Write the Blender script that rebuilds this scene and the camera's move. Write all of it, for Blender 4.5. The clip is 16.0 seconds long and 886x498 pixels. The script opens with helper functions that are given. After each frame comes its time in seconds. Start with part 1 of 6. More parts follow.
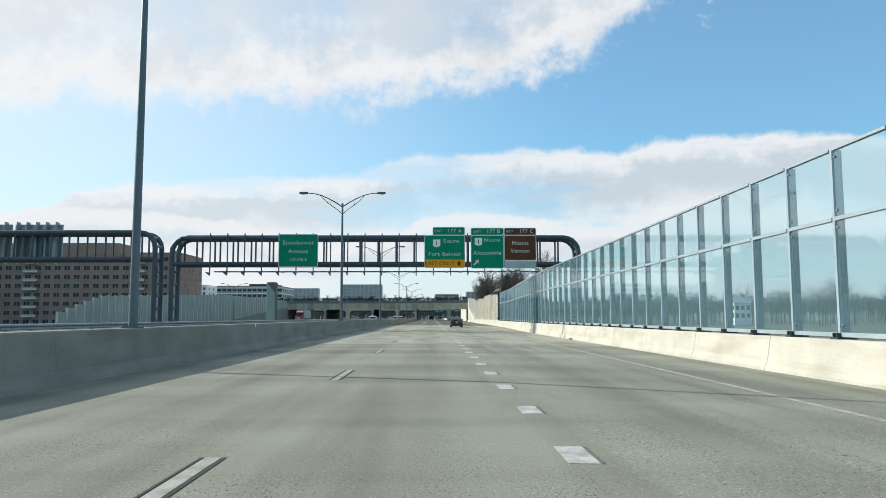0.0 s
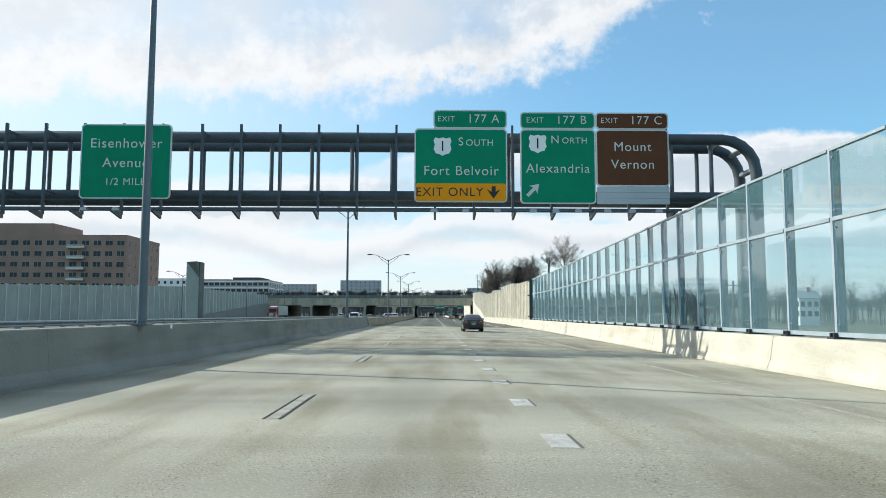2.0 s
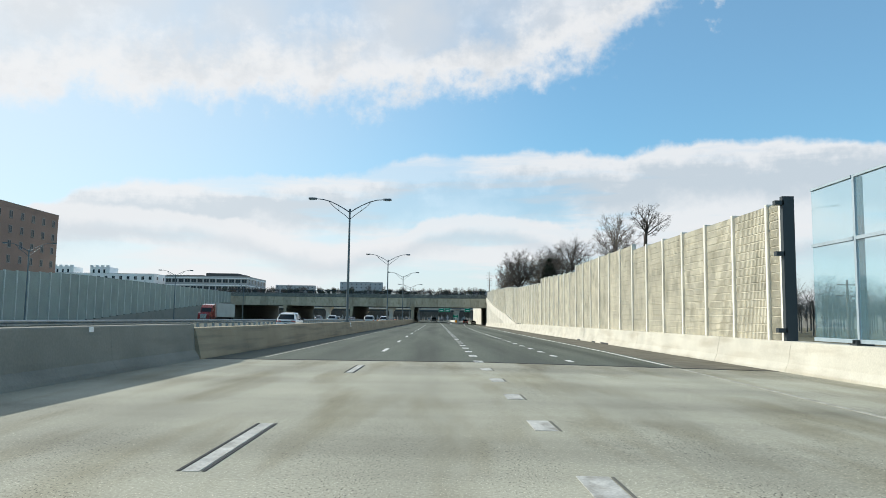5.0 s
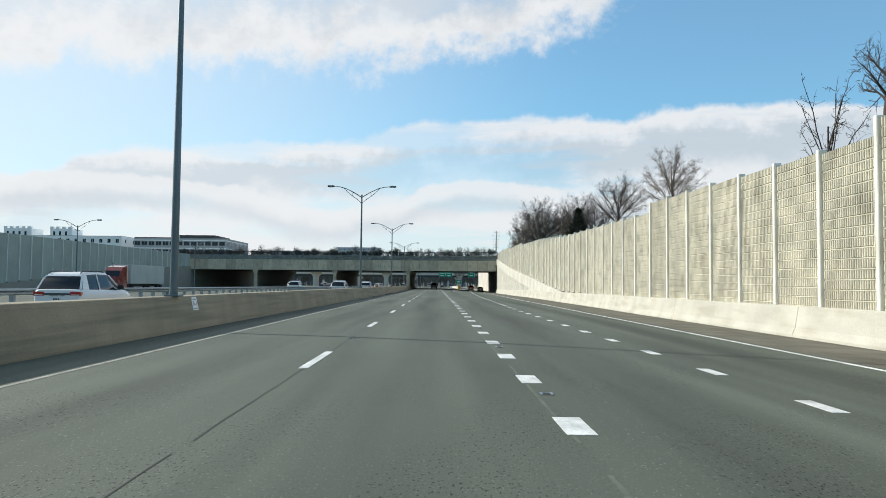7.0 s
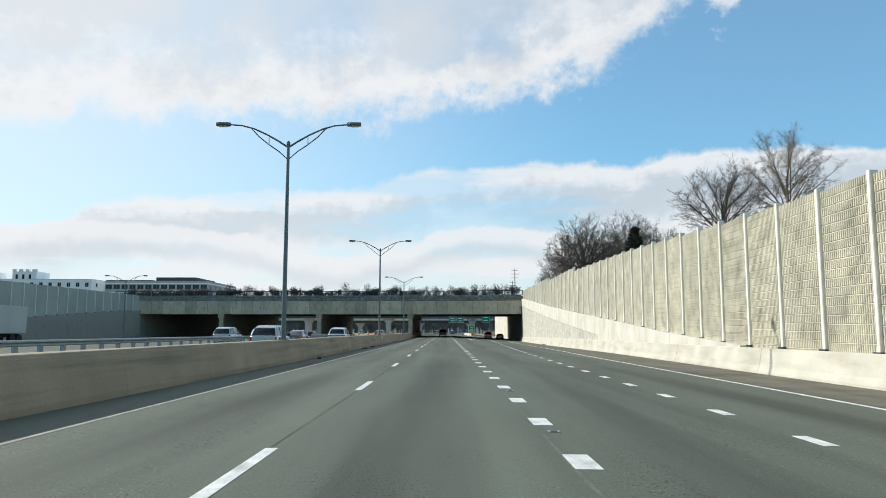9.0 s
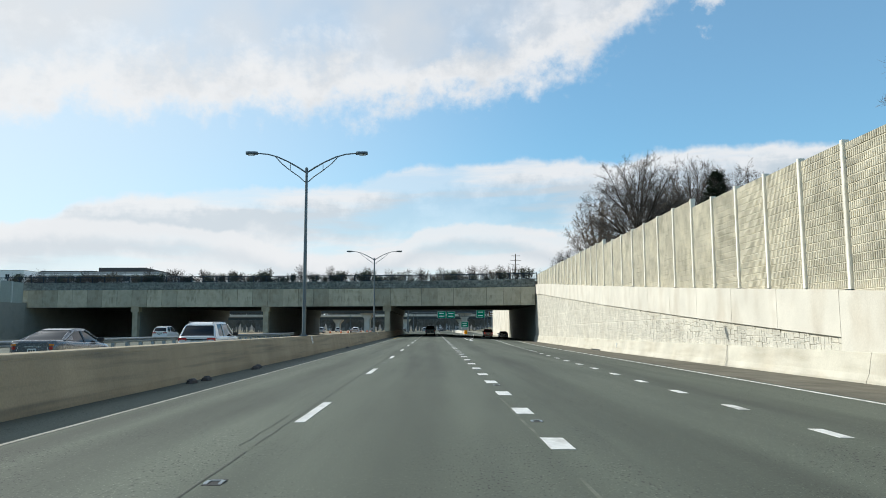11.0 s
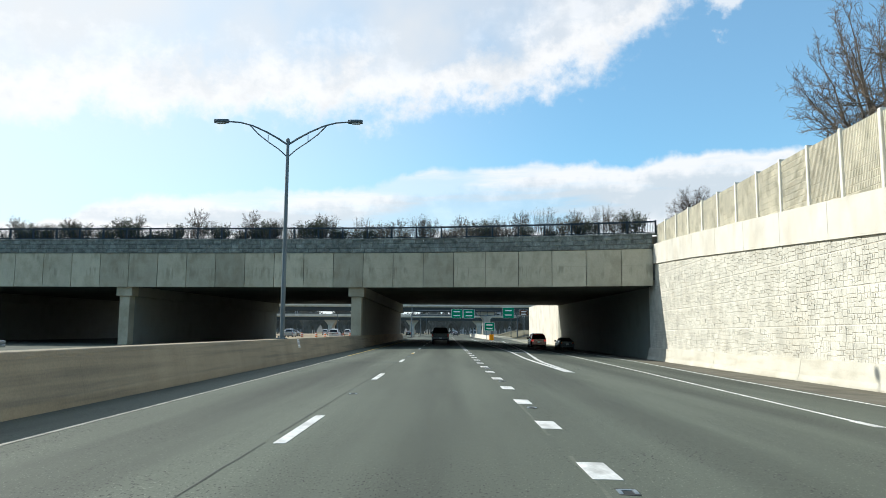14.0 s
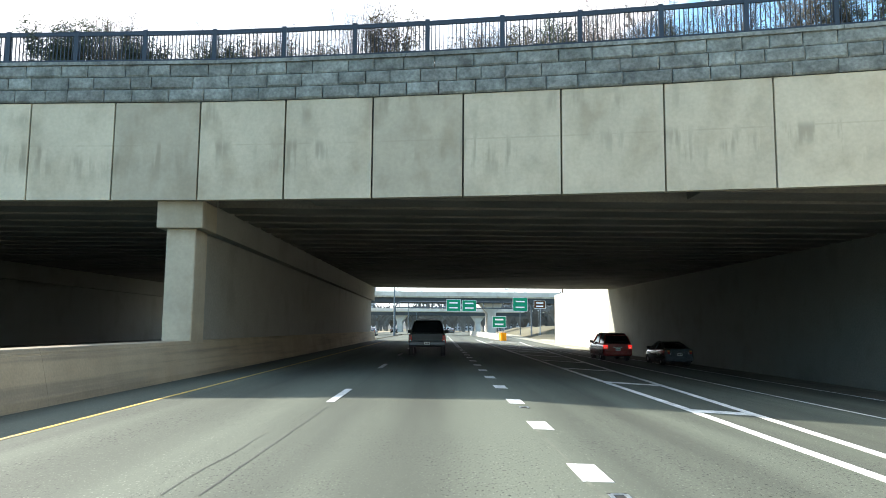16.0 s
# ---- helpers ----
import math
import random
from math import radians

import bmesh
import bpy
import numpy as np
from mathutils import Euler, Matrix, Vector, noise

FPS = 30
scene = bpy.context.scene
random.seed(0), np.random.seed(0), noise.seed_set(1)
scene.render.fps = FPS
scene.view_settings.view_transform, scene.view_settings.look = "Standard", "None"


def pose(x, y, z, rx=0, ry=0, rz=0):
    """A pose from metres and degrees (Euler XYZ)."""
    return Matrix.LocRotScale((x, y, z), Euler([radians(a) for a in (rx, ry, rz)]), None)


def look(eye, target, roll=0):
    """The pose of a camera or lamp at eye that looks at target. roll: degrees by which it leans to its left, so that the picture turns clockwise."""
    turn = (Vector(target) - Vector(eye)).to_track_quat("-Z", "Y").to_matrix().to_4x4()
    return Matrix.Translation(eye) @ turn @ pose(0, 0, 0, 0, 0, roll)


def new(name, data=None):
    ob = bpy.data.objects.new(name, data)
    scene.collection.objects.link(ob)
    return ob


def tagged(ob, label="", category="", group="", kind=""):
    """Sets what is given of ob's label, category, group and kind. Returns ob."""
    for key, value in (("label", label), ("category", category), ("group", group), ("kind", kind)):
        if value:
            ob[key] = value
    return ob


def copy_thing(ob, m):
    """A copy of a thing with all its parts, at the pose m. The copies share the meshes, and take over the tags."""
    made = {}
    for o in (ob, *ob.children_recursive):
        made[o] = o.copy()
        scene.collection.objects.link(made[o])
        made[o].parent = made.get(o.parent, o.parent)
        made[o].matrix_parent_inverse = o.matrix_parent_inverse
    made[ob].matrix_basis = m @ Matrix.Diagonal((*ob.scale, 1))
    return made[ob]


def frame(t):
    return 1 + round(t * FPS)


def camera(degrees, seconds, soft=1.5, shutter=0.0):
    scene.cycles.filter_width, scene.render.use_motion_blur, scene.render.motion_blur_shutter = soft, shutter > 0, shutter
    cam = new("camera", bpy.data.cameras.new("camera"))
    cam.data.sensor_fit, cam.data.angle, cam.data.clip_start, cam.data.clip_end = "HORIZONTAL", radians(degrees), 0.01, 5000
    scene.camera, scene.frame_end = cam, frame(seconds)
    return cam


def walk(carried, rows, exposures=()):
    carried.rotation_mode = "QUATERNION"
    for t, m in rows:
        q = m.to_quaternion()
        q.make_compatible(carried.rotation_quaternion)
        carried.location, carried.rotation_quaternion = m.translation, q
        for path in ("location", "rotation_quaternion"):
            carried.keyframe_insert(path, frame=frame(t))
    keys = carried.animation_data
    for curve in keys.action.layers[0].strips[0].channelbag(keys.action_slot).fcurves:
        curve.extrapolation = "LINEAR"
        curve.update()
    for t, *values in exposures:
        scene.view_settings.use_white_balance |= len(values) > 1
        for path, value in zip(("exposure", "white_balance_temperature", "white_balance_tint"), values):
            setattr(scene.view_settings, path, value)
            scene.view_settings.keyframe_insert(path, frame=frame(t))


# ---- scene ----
cam = camera(62.4, 16.0, 0.65)
PATH = [
    (0, (0.136, -3.188, 1.4), (0.165, -1.197, 1.586), -0.1),
    (0.5, (0.085, 7.42, 1.41), (0.134, 9.408, 1.62), 0.2),
    (1, (0.146, 18.418, 1.377), (0.175, 20.409, 1.567), 0.5),
    (1.5, (0.159, 29.239, 1.373), (0.197, 31.23, 1.56), 0.1),
    (2, (0.147, 39.801, 1.438), (0.175, 41.792, 1.616), 0.1),
    (2.5, (0.148, 50.394, 1.373), (0.178, 52.386, 1.545), 0.3),
    (3, (0.09, 61.222, 1.394), (0.117, 63.216, 1.555), 0.5),
    (3.5, (0.01, 71.957, 1.418), (0.025, 73.949, 1.587), 1.1),
    (4, (0.034, 82.515, 1.411), (0.05, 84.506, 1.598), 1.2),
    (6.5, (0.289, 136.749, 1.428), (0.307, 138.74, 1.618), 0.01),
    (7, (0.172, 147.278, 1.436), (0.19, 149.276, 1.533), 0.55),
    (7.5, (0.096, 157.815, 1.462), (0.099, 159.809, 1.617), 0.88),
    (8, (0.063, 168.392, 1.432), (0.059, 170.381, 1.64), 0.6),
    (10.5, (0.102, 222.087, 1.467), (0.11, 224.074, 1.694), -0.46),
    (11, (0.031, 232.61, 1.456), (0.058, 234.598, 1.671), -0.17),
    (11.5, (-0.019, 242.949, 1.453), (-0.002, 244.94, 1.646), 0.01),
    (12, (0.071, 253.158, 1.402), (0.087, 255.147, 1.612), 0.09),
    (12.5, (0.054, 263.659, 1.381), (0.075, 265.649, 1.588), 0.02),
    (13, (0.039, 274.229, 1.394), (0.058, 276.218, 1.608), 0.26),
    (13.5, (0.004, 284.939, 1.415), (0.015, 286.928, 1.627), 0.52),
    (14, (0.02, 295.74, 1.412), (0.012, 297.728, 1.636), 0.37),
    (14.5, (0.06, 306.636, 1.418), (0.067, 308.624, 1.644), 0.17),
    (15, (0.046, 317.506, 1.417), (0.044, 319.494, 1.637), -0.34),
    (15.5, (0.163, 328.826, 1.396), (0.176, 330.816, 1.598), -0.99),
    (16, (0.054, 339.5, 1.453), (0.063, 341.488, 1.668), 0.5),
]
walk(cam, [(t, look(eye, target, roll)) for t, eye, target, roll in PATH], [(0, 0.0, 6500, 10), (1.7, 0.0, 6500, 10), (2.05, 0.13, 6500, 10), (2.5, 0.25, 6500, 10), (3.1, 0.02, 6500, 10), (3.5, -0.13, 6500, 10), (4.0, -0.03, 6500, 10), (6.5, -0.05, 6500, 10), (8.2, 0.0, 6500, 10), (10.5, -0.05, 6500, 10), (11.5, -0.03, 6500, 10), (12.5, 0.03, 6500, 10), (13.5, 0.12, 6500, 10), (14.0, 0.18, 6500, 10), (14.5, 0.33, 6500, 10), (15.0, 0.47, 6900, 10), (15.5, 1.05, 8000, 14), (16, 1.42, 6750, 14)])

# ---- light ----
SUN = Vector((-1.72, 0.72, 1.0)).normalized()


def sky_world():
    w = bpy.data.worlds.new("sky")
    scene.world = w
    w.use_nodes = True
    nt = w.node_tree
    nt.nodes.clear()
    L = nt.links.new

    def node(kind, **kw):
        n = nt.nodes.new(kind)
        for k, v in kw.items():
            if k == "operation":
                n.operation = v
            elif k == "blend_type":
                n.blend_type = v
        return n

    def m(op, *args):
        n = node("ShaderNodeMath", operation=op)
        for i, a in enumerate(args):
            if isinstance(a, (int, float)):
                n.inputs[i].default_value = a
            else:
                L(a, n.inputs[i])
        return n.outputs[0]

    def smooth(v, lo, hi):
        n = nt.nodes.new("ShaderNodeMapRange")
        n.interpolation_type = "SMOOTHSTEP"
        L(v, n.inputs[0])
        n.inputs[1].default_value, n.inputs[2].default_value = lo, hi
        return n.outputs[0]

    def curve(v, pts):
        # v and the points in degrees of azimuth, -90 to 90, and of height, 0 to 45
        n = nt.nodes.new("ShaderNodeFloatCurve")
        c = n.mapping.curves[0]
        pts = sorted(pts)
        while len(c.points) < len(pts):
            c.points.new(0.5, 0.5)
        for p, (a, e) in zip(c.points, pts):
            p.location = ((a + 90) / 180, e / 45)
        n.mapping.update()
        L(m("DIVIDE", m("ADD", v, 90.0), 180.0), n.inputs[1])
        return m("MULTIPLY", n.outputs[0], 45.0)

    def fbm(vec, scale, detail=6.0, rough=0.55, stretch=(1, 1, 1)):
        mp = nt.nodes.new("ShaderNodeMapping")
        mp.inputs[3].default_value = stretch
        L(vec, mp.inputs[0])
        n = nt.nodes.new("ShaderNodeTexNoise")
        n.inputs["Scale"].default_value = scale
        n.inputs["Detail"].default_value = detail
        n.inputs["Roughness"].default_value = rough
        L(mp.outputs[0], n.inputs["Vector"])
        return m("SUBTRACT", n.outputs[0], 0.5)

    def mix(f, a, b):
        n = nt.nodes.new("ShaderNodeMix")
        n.data_type = "RGBA"
        if isinstance(f, float):
            n.inputs[0].default_value = f
        else:
            L(f, n.inputs[0])
        for i, v in ((6, a), (7, b)):
            if isinstance(v, tuple):
                n.inputs[i].default_value = (*v, 1)
            else:
                L(v, n.inputs[i])
        return n.outputs[2]

    tc = nt.nodes.new("ShaderNodeTexCoord")
    vec = tc.outputs["Generated"]
    sep = nt.nodes.new("ShaderNodeSeparateXYZ")
    L(vec, sep.inputs[0])
    dx, dy, dz = sep.outputs
    az = m("DEGREES", m("ARCTAN2", dx, m("ABSOLUTE", dy)))
    el = m("DEGREES", m("ARCSINE", dz))
    sky = nt.nodes.new("ShaderNodeTexSky")
    sky.sky_type = "NISHITA"
    sky.sun_disc = False
    sky.sun_elevation = math.asin(SUN.z)
    sky.sun_rotation = math.atan2(SUN.x, SUN.y)
    sky.air_density, sky.dust_density, sky.ozone_density = 1.0, 0.6, 1.6
    bg = nt.nodes.new("ShaderNodeBackground")
    bg.inputs[1].default_value = SKY_STRENGTH
    # two banks of cloud: a high one with a ragged lower edge and a long one over the horizon
    n1 = fbm(vec, 7.0, 8.0, 0.6)
    n2 = fbm(vec, 22.0, 6.0, 0.6)
    e1 = curve(az, [(-90, 6), (-60, 9), (-31, 14.6), (-20, 15.6), (-10, 16.0), (-3, 16.3), (3, 16.8), (8, 18.6), (14, 20.6), (18, 22.6), (24, 27), (40, 31), (60, 30), (90, 24)])
    rag = m("ADD", m("MULTIPLY", n1, 8.0), m("ADD", m("MULTIPLY", n2, 5.0), m("MULTIPLY", fbm(vec, 60.0, 4.0, 0.6), 2.4)))
    d1 = m("ADD", m("SUBTRACT", el, e1), rag)
    mask1 = smooth(d1, -1.0, 2.0)
    thin1 = smooth(fbm(vec, 3.0, 5.0, 0.55), 0.30, -0.16)
    mask1 = m("MULTIPLY", mask1, smooth(el, 58.0, 36.0))
    mask1 = m("MULTIPLY", mask1, m("MAXIMUM", thin1, smooth(d1, 9.0, 2.0)))
    e2 = curve(az, [(-90, 7), (-60, 7), (-31, 7.0), (-24, 9.6), (-15, 10.8), (-7, 11.2), (-3, 12.3), (4, 13.2), (10, 13.0), (14, 12.7), (17.5, 13.4), (24, 13.2), (31, 12.3), (60, 11), (90, 9)])
    d2 = m("SUBTRACT", m("ADD", e2, m("ADD", m("MULTIPLY", n1, 2.6), m("MULTIPLY", n2, 1.6))), el)
    mask2 = smooth(d2, -0.1, 0.6)
    bands = fbm(vec, 2.6, 6.0, 0.55, (1, 1, 7))
    gap = smooth(m("ADD", bands, m("MULTIPLY", d2, -0.012)), -0.02, -0.16)
    mask2 = m("MULTIPLY", mask2, m("SUBTRACT", 1.0, m("MULTIPLY", gap, 0.55)))
    haze = smooth(el, 9.0, -1.0)
    white, grey, pale = (8.6, 8.8, 9.0), (6.0, 6.75, 7.4), (7.6, 8.4, 8.9)
    n3 = fbm(vec, 11.0, 7.0, 0.62, (1, 1, 1.6))
    c1 = mix(smooth(m("ADD", d1, m("ADD", m("MULTIPLY", n2, 8.0), m("MULTIPLY", n3, 16.0))), 1.0, 7.0), white, (6.9, 7.3, 7.7))
    under = m("MULTIPLY", smooth(m("ADD", d2, m("ADD", m("MULTIPLY", bands, 9.0), m("MULTIPLY", n2, 4.0))), 0.7, 2.6), smooth(m("ADD", d2, m("MULTIPLY", n1, 5.0)), 5.6, 3.4))
    c2 = mix(under, white, grey)
    # a thinner streak of cloud below it, white on top and grey beneath
    e3 = curve(az, [(-90, 5), (-40, 6.6), (-31, 7.2), (-25, 7.9), (-15, 7.2), (-9, 5.6), (-4, 6.5), (0, 7.9), (6, 8.2), (11, 7.2), (20, 7.3), (31, 7.0), (60, 6), (90, 5)])
    d3 = m("SUBTRACT", m("ADD", e3, m("ADD", m("MULTIPLY", n1, 1.6), m("MULTIPLY", n2, 1.6))), el)
    top3 = m("MULTIPLY", smooth(d3, -0.1, 0.35), smooth(d3, 2.0, 0.9))
    low3 = m("MULTIPLY", smooth(m("ADD", d3, m("MULTIPLY", bands, 3.0)), 0.7, 1.5), smooth(d3, 3.2, 1.9))
    # a small torn wisp high up
    wx, wz = m("DIVIDE", m("SUBTRACT", az, 21.3), 1.6), m("DIVIDE", m("SUBTRACT", el, 23.8), 2.4)
    wisp = smooth(m("ADD", m("ADD", m("MULTIPLY", wx, wx), m("MULTIPLY", wz, wz)), m("MULTIPLY", n2, 5.0)), 1.0, 0.1)
    # nearer the sun the air is brighter
    glow = smooth(az, 14.0, -42.0)
    # away from the sun the clouds thin out and the sky is plain blue
    fore = smooth(dy, -0.35, 0.05)
    glow = m("MULTIPLY", glow, fore)
    mask2 = m("MULTIPLY", mask2, m("ADD", 0.25, m("MULTIPLY", fore, 0.75)))
    mask1 = m("MULTIPLY", mask1, m("ADD", 0.35, m("MULTIPLY", fore, 0.65)))
    haze = m("MULTIPLY", haze, m("ADD", 0.4, m("MULTIPLY", fore, 0.6)))
    tint = nt.nodes.new("ShaderNodeMix")
    tint.data_type, tint.blend_type = "RGBA", "MULTIPLY"
    tint.inputs[0].default_value = 1.0
    L(sky.outputs[0], tint.inputs[6])
    tint.inputs[7].default_value = (0.84, 1.58, 1.78, 1)
    col = mix(0.2, tint.outputs[2], (5.4, 7.5, 9.1))
    col = mix(m("MULTIPLY", haze, 0.75), col, pale)
    col = mix(m("MULTIPLY", glow, 0.62), col, (7.2, 8.3, 9.0))
    col = mix(m("MULTIPLY", mask2, 0.95), col, c2)
    col = mix(m("MULTIPLY", m("MULTIPLY", low3, fore), 0.6), col, grey)
    col = mix(m("MULTIPLY", m("MULTIPLY", top3, fore), 0.8), col, white)
    col = mix(m("MULTIPLY", m("MULTIPLY", wisp, fore), 0.75), col, white)
    col = mix(mask1, col, c1)
    col = mix(m("MULTIPLY", glow, 0.35), col, (9.6, 9.8, 9.9))
    L(col, bg.inputs[0])
    out = nt.nodes.new("ShaderNodeOutputWorld")
    L(bg.outputs[0], out.inputs[0])


SKY_STRENGTH = 0.1
sky_world()
sun = new("sun", bpy.data.lights.new("sun", "SUN"))
sun.data.energy, sun.data.angle, sun.data.color = 5.0, radians(0.48), (0.98, 0.97, 0.88)
sun.matrix_world = look((0, 0, 0), -SUN)


# ---- materials ----
def surf(name, col, rough=0.85, metal=0.0, var=0.25, coarse=0.5, fine=18.0, bump=0.15, stretch=(1, 1, 1), dirt=None, dirt_scale=(0.3, 0.3, 0.3), dirt_amount=0.5, per_piece=0.0, spec=0.4, coat=0.0, pits=0.0, pit_scale=38.0, oil=0.0):
    """A painted, cast or metal surface: colour varied at two scales, stains of a second colour, and relief."""
    mt = bpy.data.materials.new(name)
    mt.use_nodes = True
    nt = mt.node_tree
    L = nt.links.new
    b = nt.nodes["Principled BSDF"]
    geo = nt.nodes.new("ShaderNodeNewGeometry")

    def noise_at(scale, stretch_by, detail=5.0):
        mp = nt.nodes.new("ShaderNodeMapping")
        mp.inputs[3].default_value = stretch_by
        L(geo.outputs["Position"], mp.inputs[0])
        n = nt.nodes.new("ShaderNodeTexNoise")
        n.inputs["Scale"].default_value = scale
        n.inputs["Detail"].default_value = detail
        L(mp.outputs[0], n.inputs["Vector"])
        return n.outputs[0]

    def ramp(v, lo, hi, a, c):
        n = nt.nodes.new("ShaderNodeMapRange")
        L(v, n.inputs[0])
        for i, q in enumerate((lo, hi, a, c)):
            n.inputs[1 + i].default_value = q
        return n.outputs[0]

    def mul(a, c):
        n = nt.nodes.new("ShaderNodeMath")
        n.operation = "MULTIPLY"
        L(a, n.inputs[0])
        if isinstance(c, float):
            n.inputs[1].default_value = c
        else:
            L(c, n.inputs[1])
        return n.outputs[0]

    f1, f2 = noise_at(coarse, stretch), noise_at(fine, (1, 1, 1), 3.0)
    v = mul(ramp(f1, 0.3, 0.7, 1 - var, 1 + var * 0.6), ramp(f2, 0.3, 0.7, 1 - var * 0.7, 1 + var * 0.5))
    if per_piece:
        oi = nt.nodes.new("ShaderNodeObjectInfo")
        v = mul(v, ramp(oi.outputs["Random"], 0, 1, 1 - per_piece, 1 + per_piece))
    if pits:
        # chips and pits, thick in some patches and absent in others
        deep = ramp(noise_at(0.8, (1, 0.35, 1), 4.0), 0.42, 0.60, 0.12, 1.0)
        spot = mul(ramp(noise_at(pit_scale, (1, 0.42, 1), 2.0), 0.60, 0.66, 0.0, pits), deep)
        keep = nt.nodes.new("ShaderNodeMath")
        keep.operation = "SUBTRACT"
        keep.inputs[0].default_value = 1.0
        L(spot, keep.inputs[1])
        v = mul(v, keep.outputs[0])
        # bare pale grains of stone
        v = mul(v, ramp(noise_at(pit_scale * 1.3, (1, 0.42, 1), 1.0), 0.64, 0.72, 1.0, 1.0 + pits))
    if oil:
        # drips of oil down the middle of each lane, 3.66 m apart
        sx = nt.nodes.new("ShaderNodeSeparateXYZ")
        L(geo.outputs["Position"], sx.inputs[0])
        wrap = nt.nodes.new("ShaderNodeMath")
        wrap.operation = "PINGPONG"
        wrap.inputs[1].default_value = 1.83
        add = nt.nodes.new("ShaderNodeMath")
        add.inputs[1].default_value = 2.06
        L(sx.outputs[0], add.inputs[0])
        L(add.outputs[0], wrap.inputs[0])
        drip = mul(ramp(wrap.outputs[0], 0.95, 1.6, 0.0, oil), ramp(noise_at(0.6, (1.5, 0.12, 1), 4.0), 0.3, 0.7, 0.5, 1.3))
        clean = nt.nodes.new("ShaderNodeMath")
        clean.operation = "SUBTRACT"
        clean.inputs[0].default_value = 1.0
        L(drip, clean.inputs[1])
        v = mul(v, clean.outputs[0])
    base = nt.nodes.new("ShaderNodeRGB")
    base.outputs[0].default_value = (*col, 1)
    c = base.outputs[0]
    if dirt:
        mx = nt.nodes.new("ShaderNodeMix")
        mx.data_type = "RGBA"
        L(mul(ramp(noise_at(1.0, dirt_scale), 0.48, 0.68, 0, 1), dirt_amount), mx.inputs[0])
        L(c, mx.inputs[6])
        mx.inputs[7].default_value = (*dirt, 1)
        c = mx.outputs[2]
    sc = nt.nodes.new("ShaderNodeVectorMath")
    sc.operation = "SCALE"
    L(c, sc.inputs[0])
    L(v, sc.inputs["Scale"])
    L(sc.outputs[0], b.inputs["Base Color"])
    b.inputs["Metallic"].default_value = metal
    b.inputs["Specular IOR Level"].default_value = spec
    b.inputs["Coat Weight"].default_value = coat
    L(ramp(f2, 0.3, 0.7, max(0.03, rough - 0.08), min(1, rough + 0.08)), b.inputs["Roughness"])
    if bump:
        bp = nt.nodes.new("ShaderNodeBump")
        bp.inputs["Strength"].default_value = bump
        bp.inputs["Distance"].default_value = 0.01
        L(f2, bp.inputs["Height"])
        L(bp.outputs[0], b.inputs["Normal"])
    return mt


def glassy(name, col, rough=0.03, alpha=1.0, trans=1.0):
    """Thin glass: mostly clear with a sharp reflection."""
    mt = bpy.data.materials.new(name)
    mt.use_nodes = True
    nt = mt.node_tree
    L = nt.links.new
    nt.nodes.remove(nt.nodes["Principled BSDF"])
    tr = nt.nodes.new("ShaderNodeBsdfTransparent")
    tr.inputs[0].default_value = (*col, 1)
    gl = nt.nodes.new("ShaderNodeBsdfGlossy")
    gl.inputs["Roughness"].default_value = rough
    fr = nt.nodes.new("ShaderNodeFresnel")
    fr.inputs[0].default_value = 1.5
    df = nt.nodes.new("ShaderNodeBsdfDiffuse")
    df.inputs[0].default_value = (0.38, 0.60, 0.66, 1)
    m1 = nt.nodes.new("ShaderNodeMixShader")
    m1.inputs[0].default_value = 1 - trans
    L(tr.outputs[0], m1.inputs[1])
    L(df.outputs[0], m1.inputs[2])
    m2 = nt.nodes.new("ShaderNodeMixShader")
    hf = nt.nodes.new("ShaderNodeMath")
    hf.operation = "MULTIPLY"
    hf.inputs[1].default_value = 0.22
    L(fr.outputs[0], hf.inputs[0])
    L(hf.outputs[0], m2.inputs[0])
    L(m1.outputs[0], m2.inputs[1])
    L(gl.outputs[0], m2.inputs[2])
    L(m2.outputs[0], nt.nodes["Material Output"].inputs[0])
    return mt


def lamp_mat(name, col, power):
    mt = surf(name, col, 0.25, var=0.05, bump=0, coat=0.6)
    b = mt.node_tree.nodes["Principled BSDF"]
    b.inputs["Emission Color"].default_value = (*col, 1)
    b.inputs["Emission Strength"].default_value = power
    return mt


ROAD_CONCRETE = surf("road_concrete", (0.375, 0.36, 0.282), 0.9, var=0.3, coarse=0.35, fine=30, bump=0.3, stretch=(0.16, 0.9, 1), dirt=(0.235, 0.21, 0.135), dirt_scale=(0.9, 0.16, 1), dirt_amount=0.75, pits=0.8, pit_scale=52.0, oil=0.14)
ROAD_OLD = surf("road_concrete_old", (0.268, 0.264, 0.205), 0.92, var=0.28, coarse=0.35, fine=30, bump=0.3, stretch=(0.16, 0.9, 1), dirt=(0.17, 0.165, 0.125), dirt_scale=(0.9, 0.05, 1), dirt_amount=0.7, pits=0.8, pit_scale=44.0, oil=0.18)
ROAD_PITTED = surf("road_concrete_pitted", (0.325, 0.305, 0.228), 0.92, var=0.32, coarse=0.35, fine=30, bump=0.4, stretch=(0.16, 0.9, 1), dirt=(0.19, 0.17, 0.115), dirt_scale=(0.9, 0.16, 1), dirt_amount=0.8, pits=0.9, pit_scale=42.0, oil=0.18)
ROAD_ASPHALT = surf("road_asphalt", (0.105, 0.119, 0.091), 0.85, var=0.26, coarse=0.4, fine=40, bump=0.3, stretch=(1.5, 0.10, 1), dirt=(0.060, 0.068, 0.053), dirt_scale=(0.8, 0.035, 1), dirt_amount=0.7, pits=0.85, pit_scale=40.0, oil=0.28)
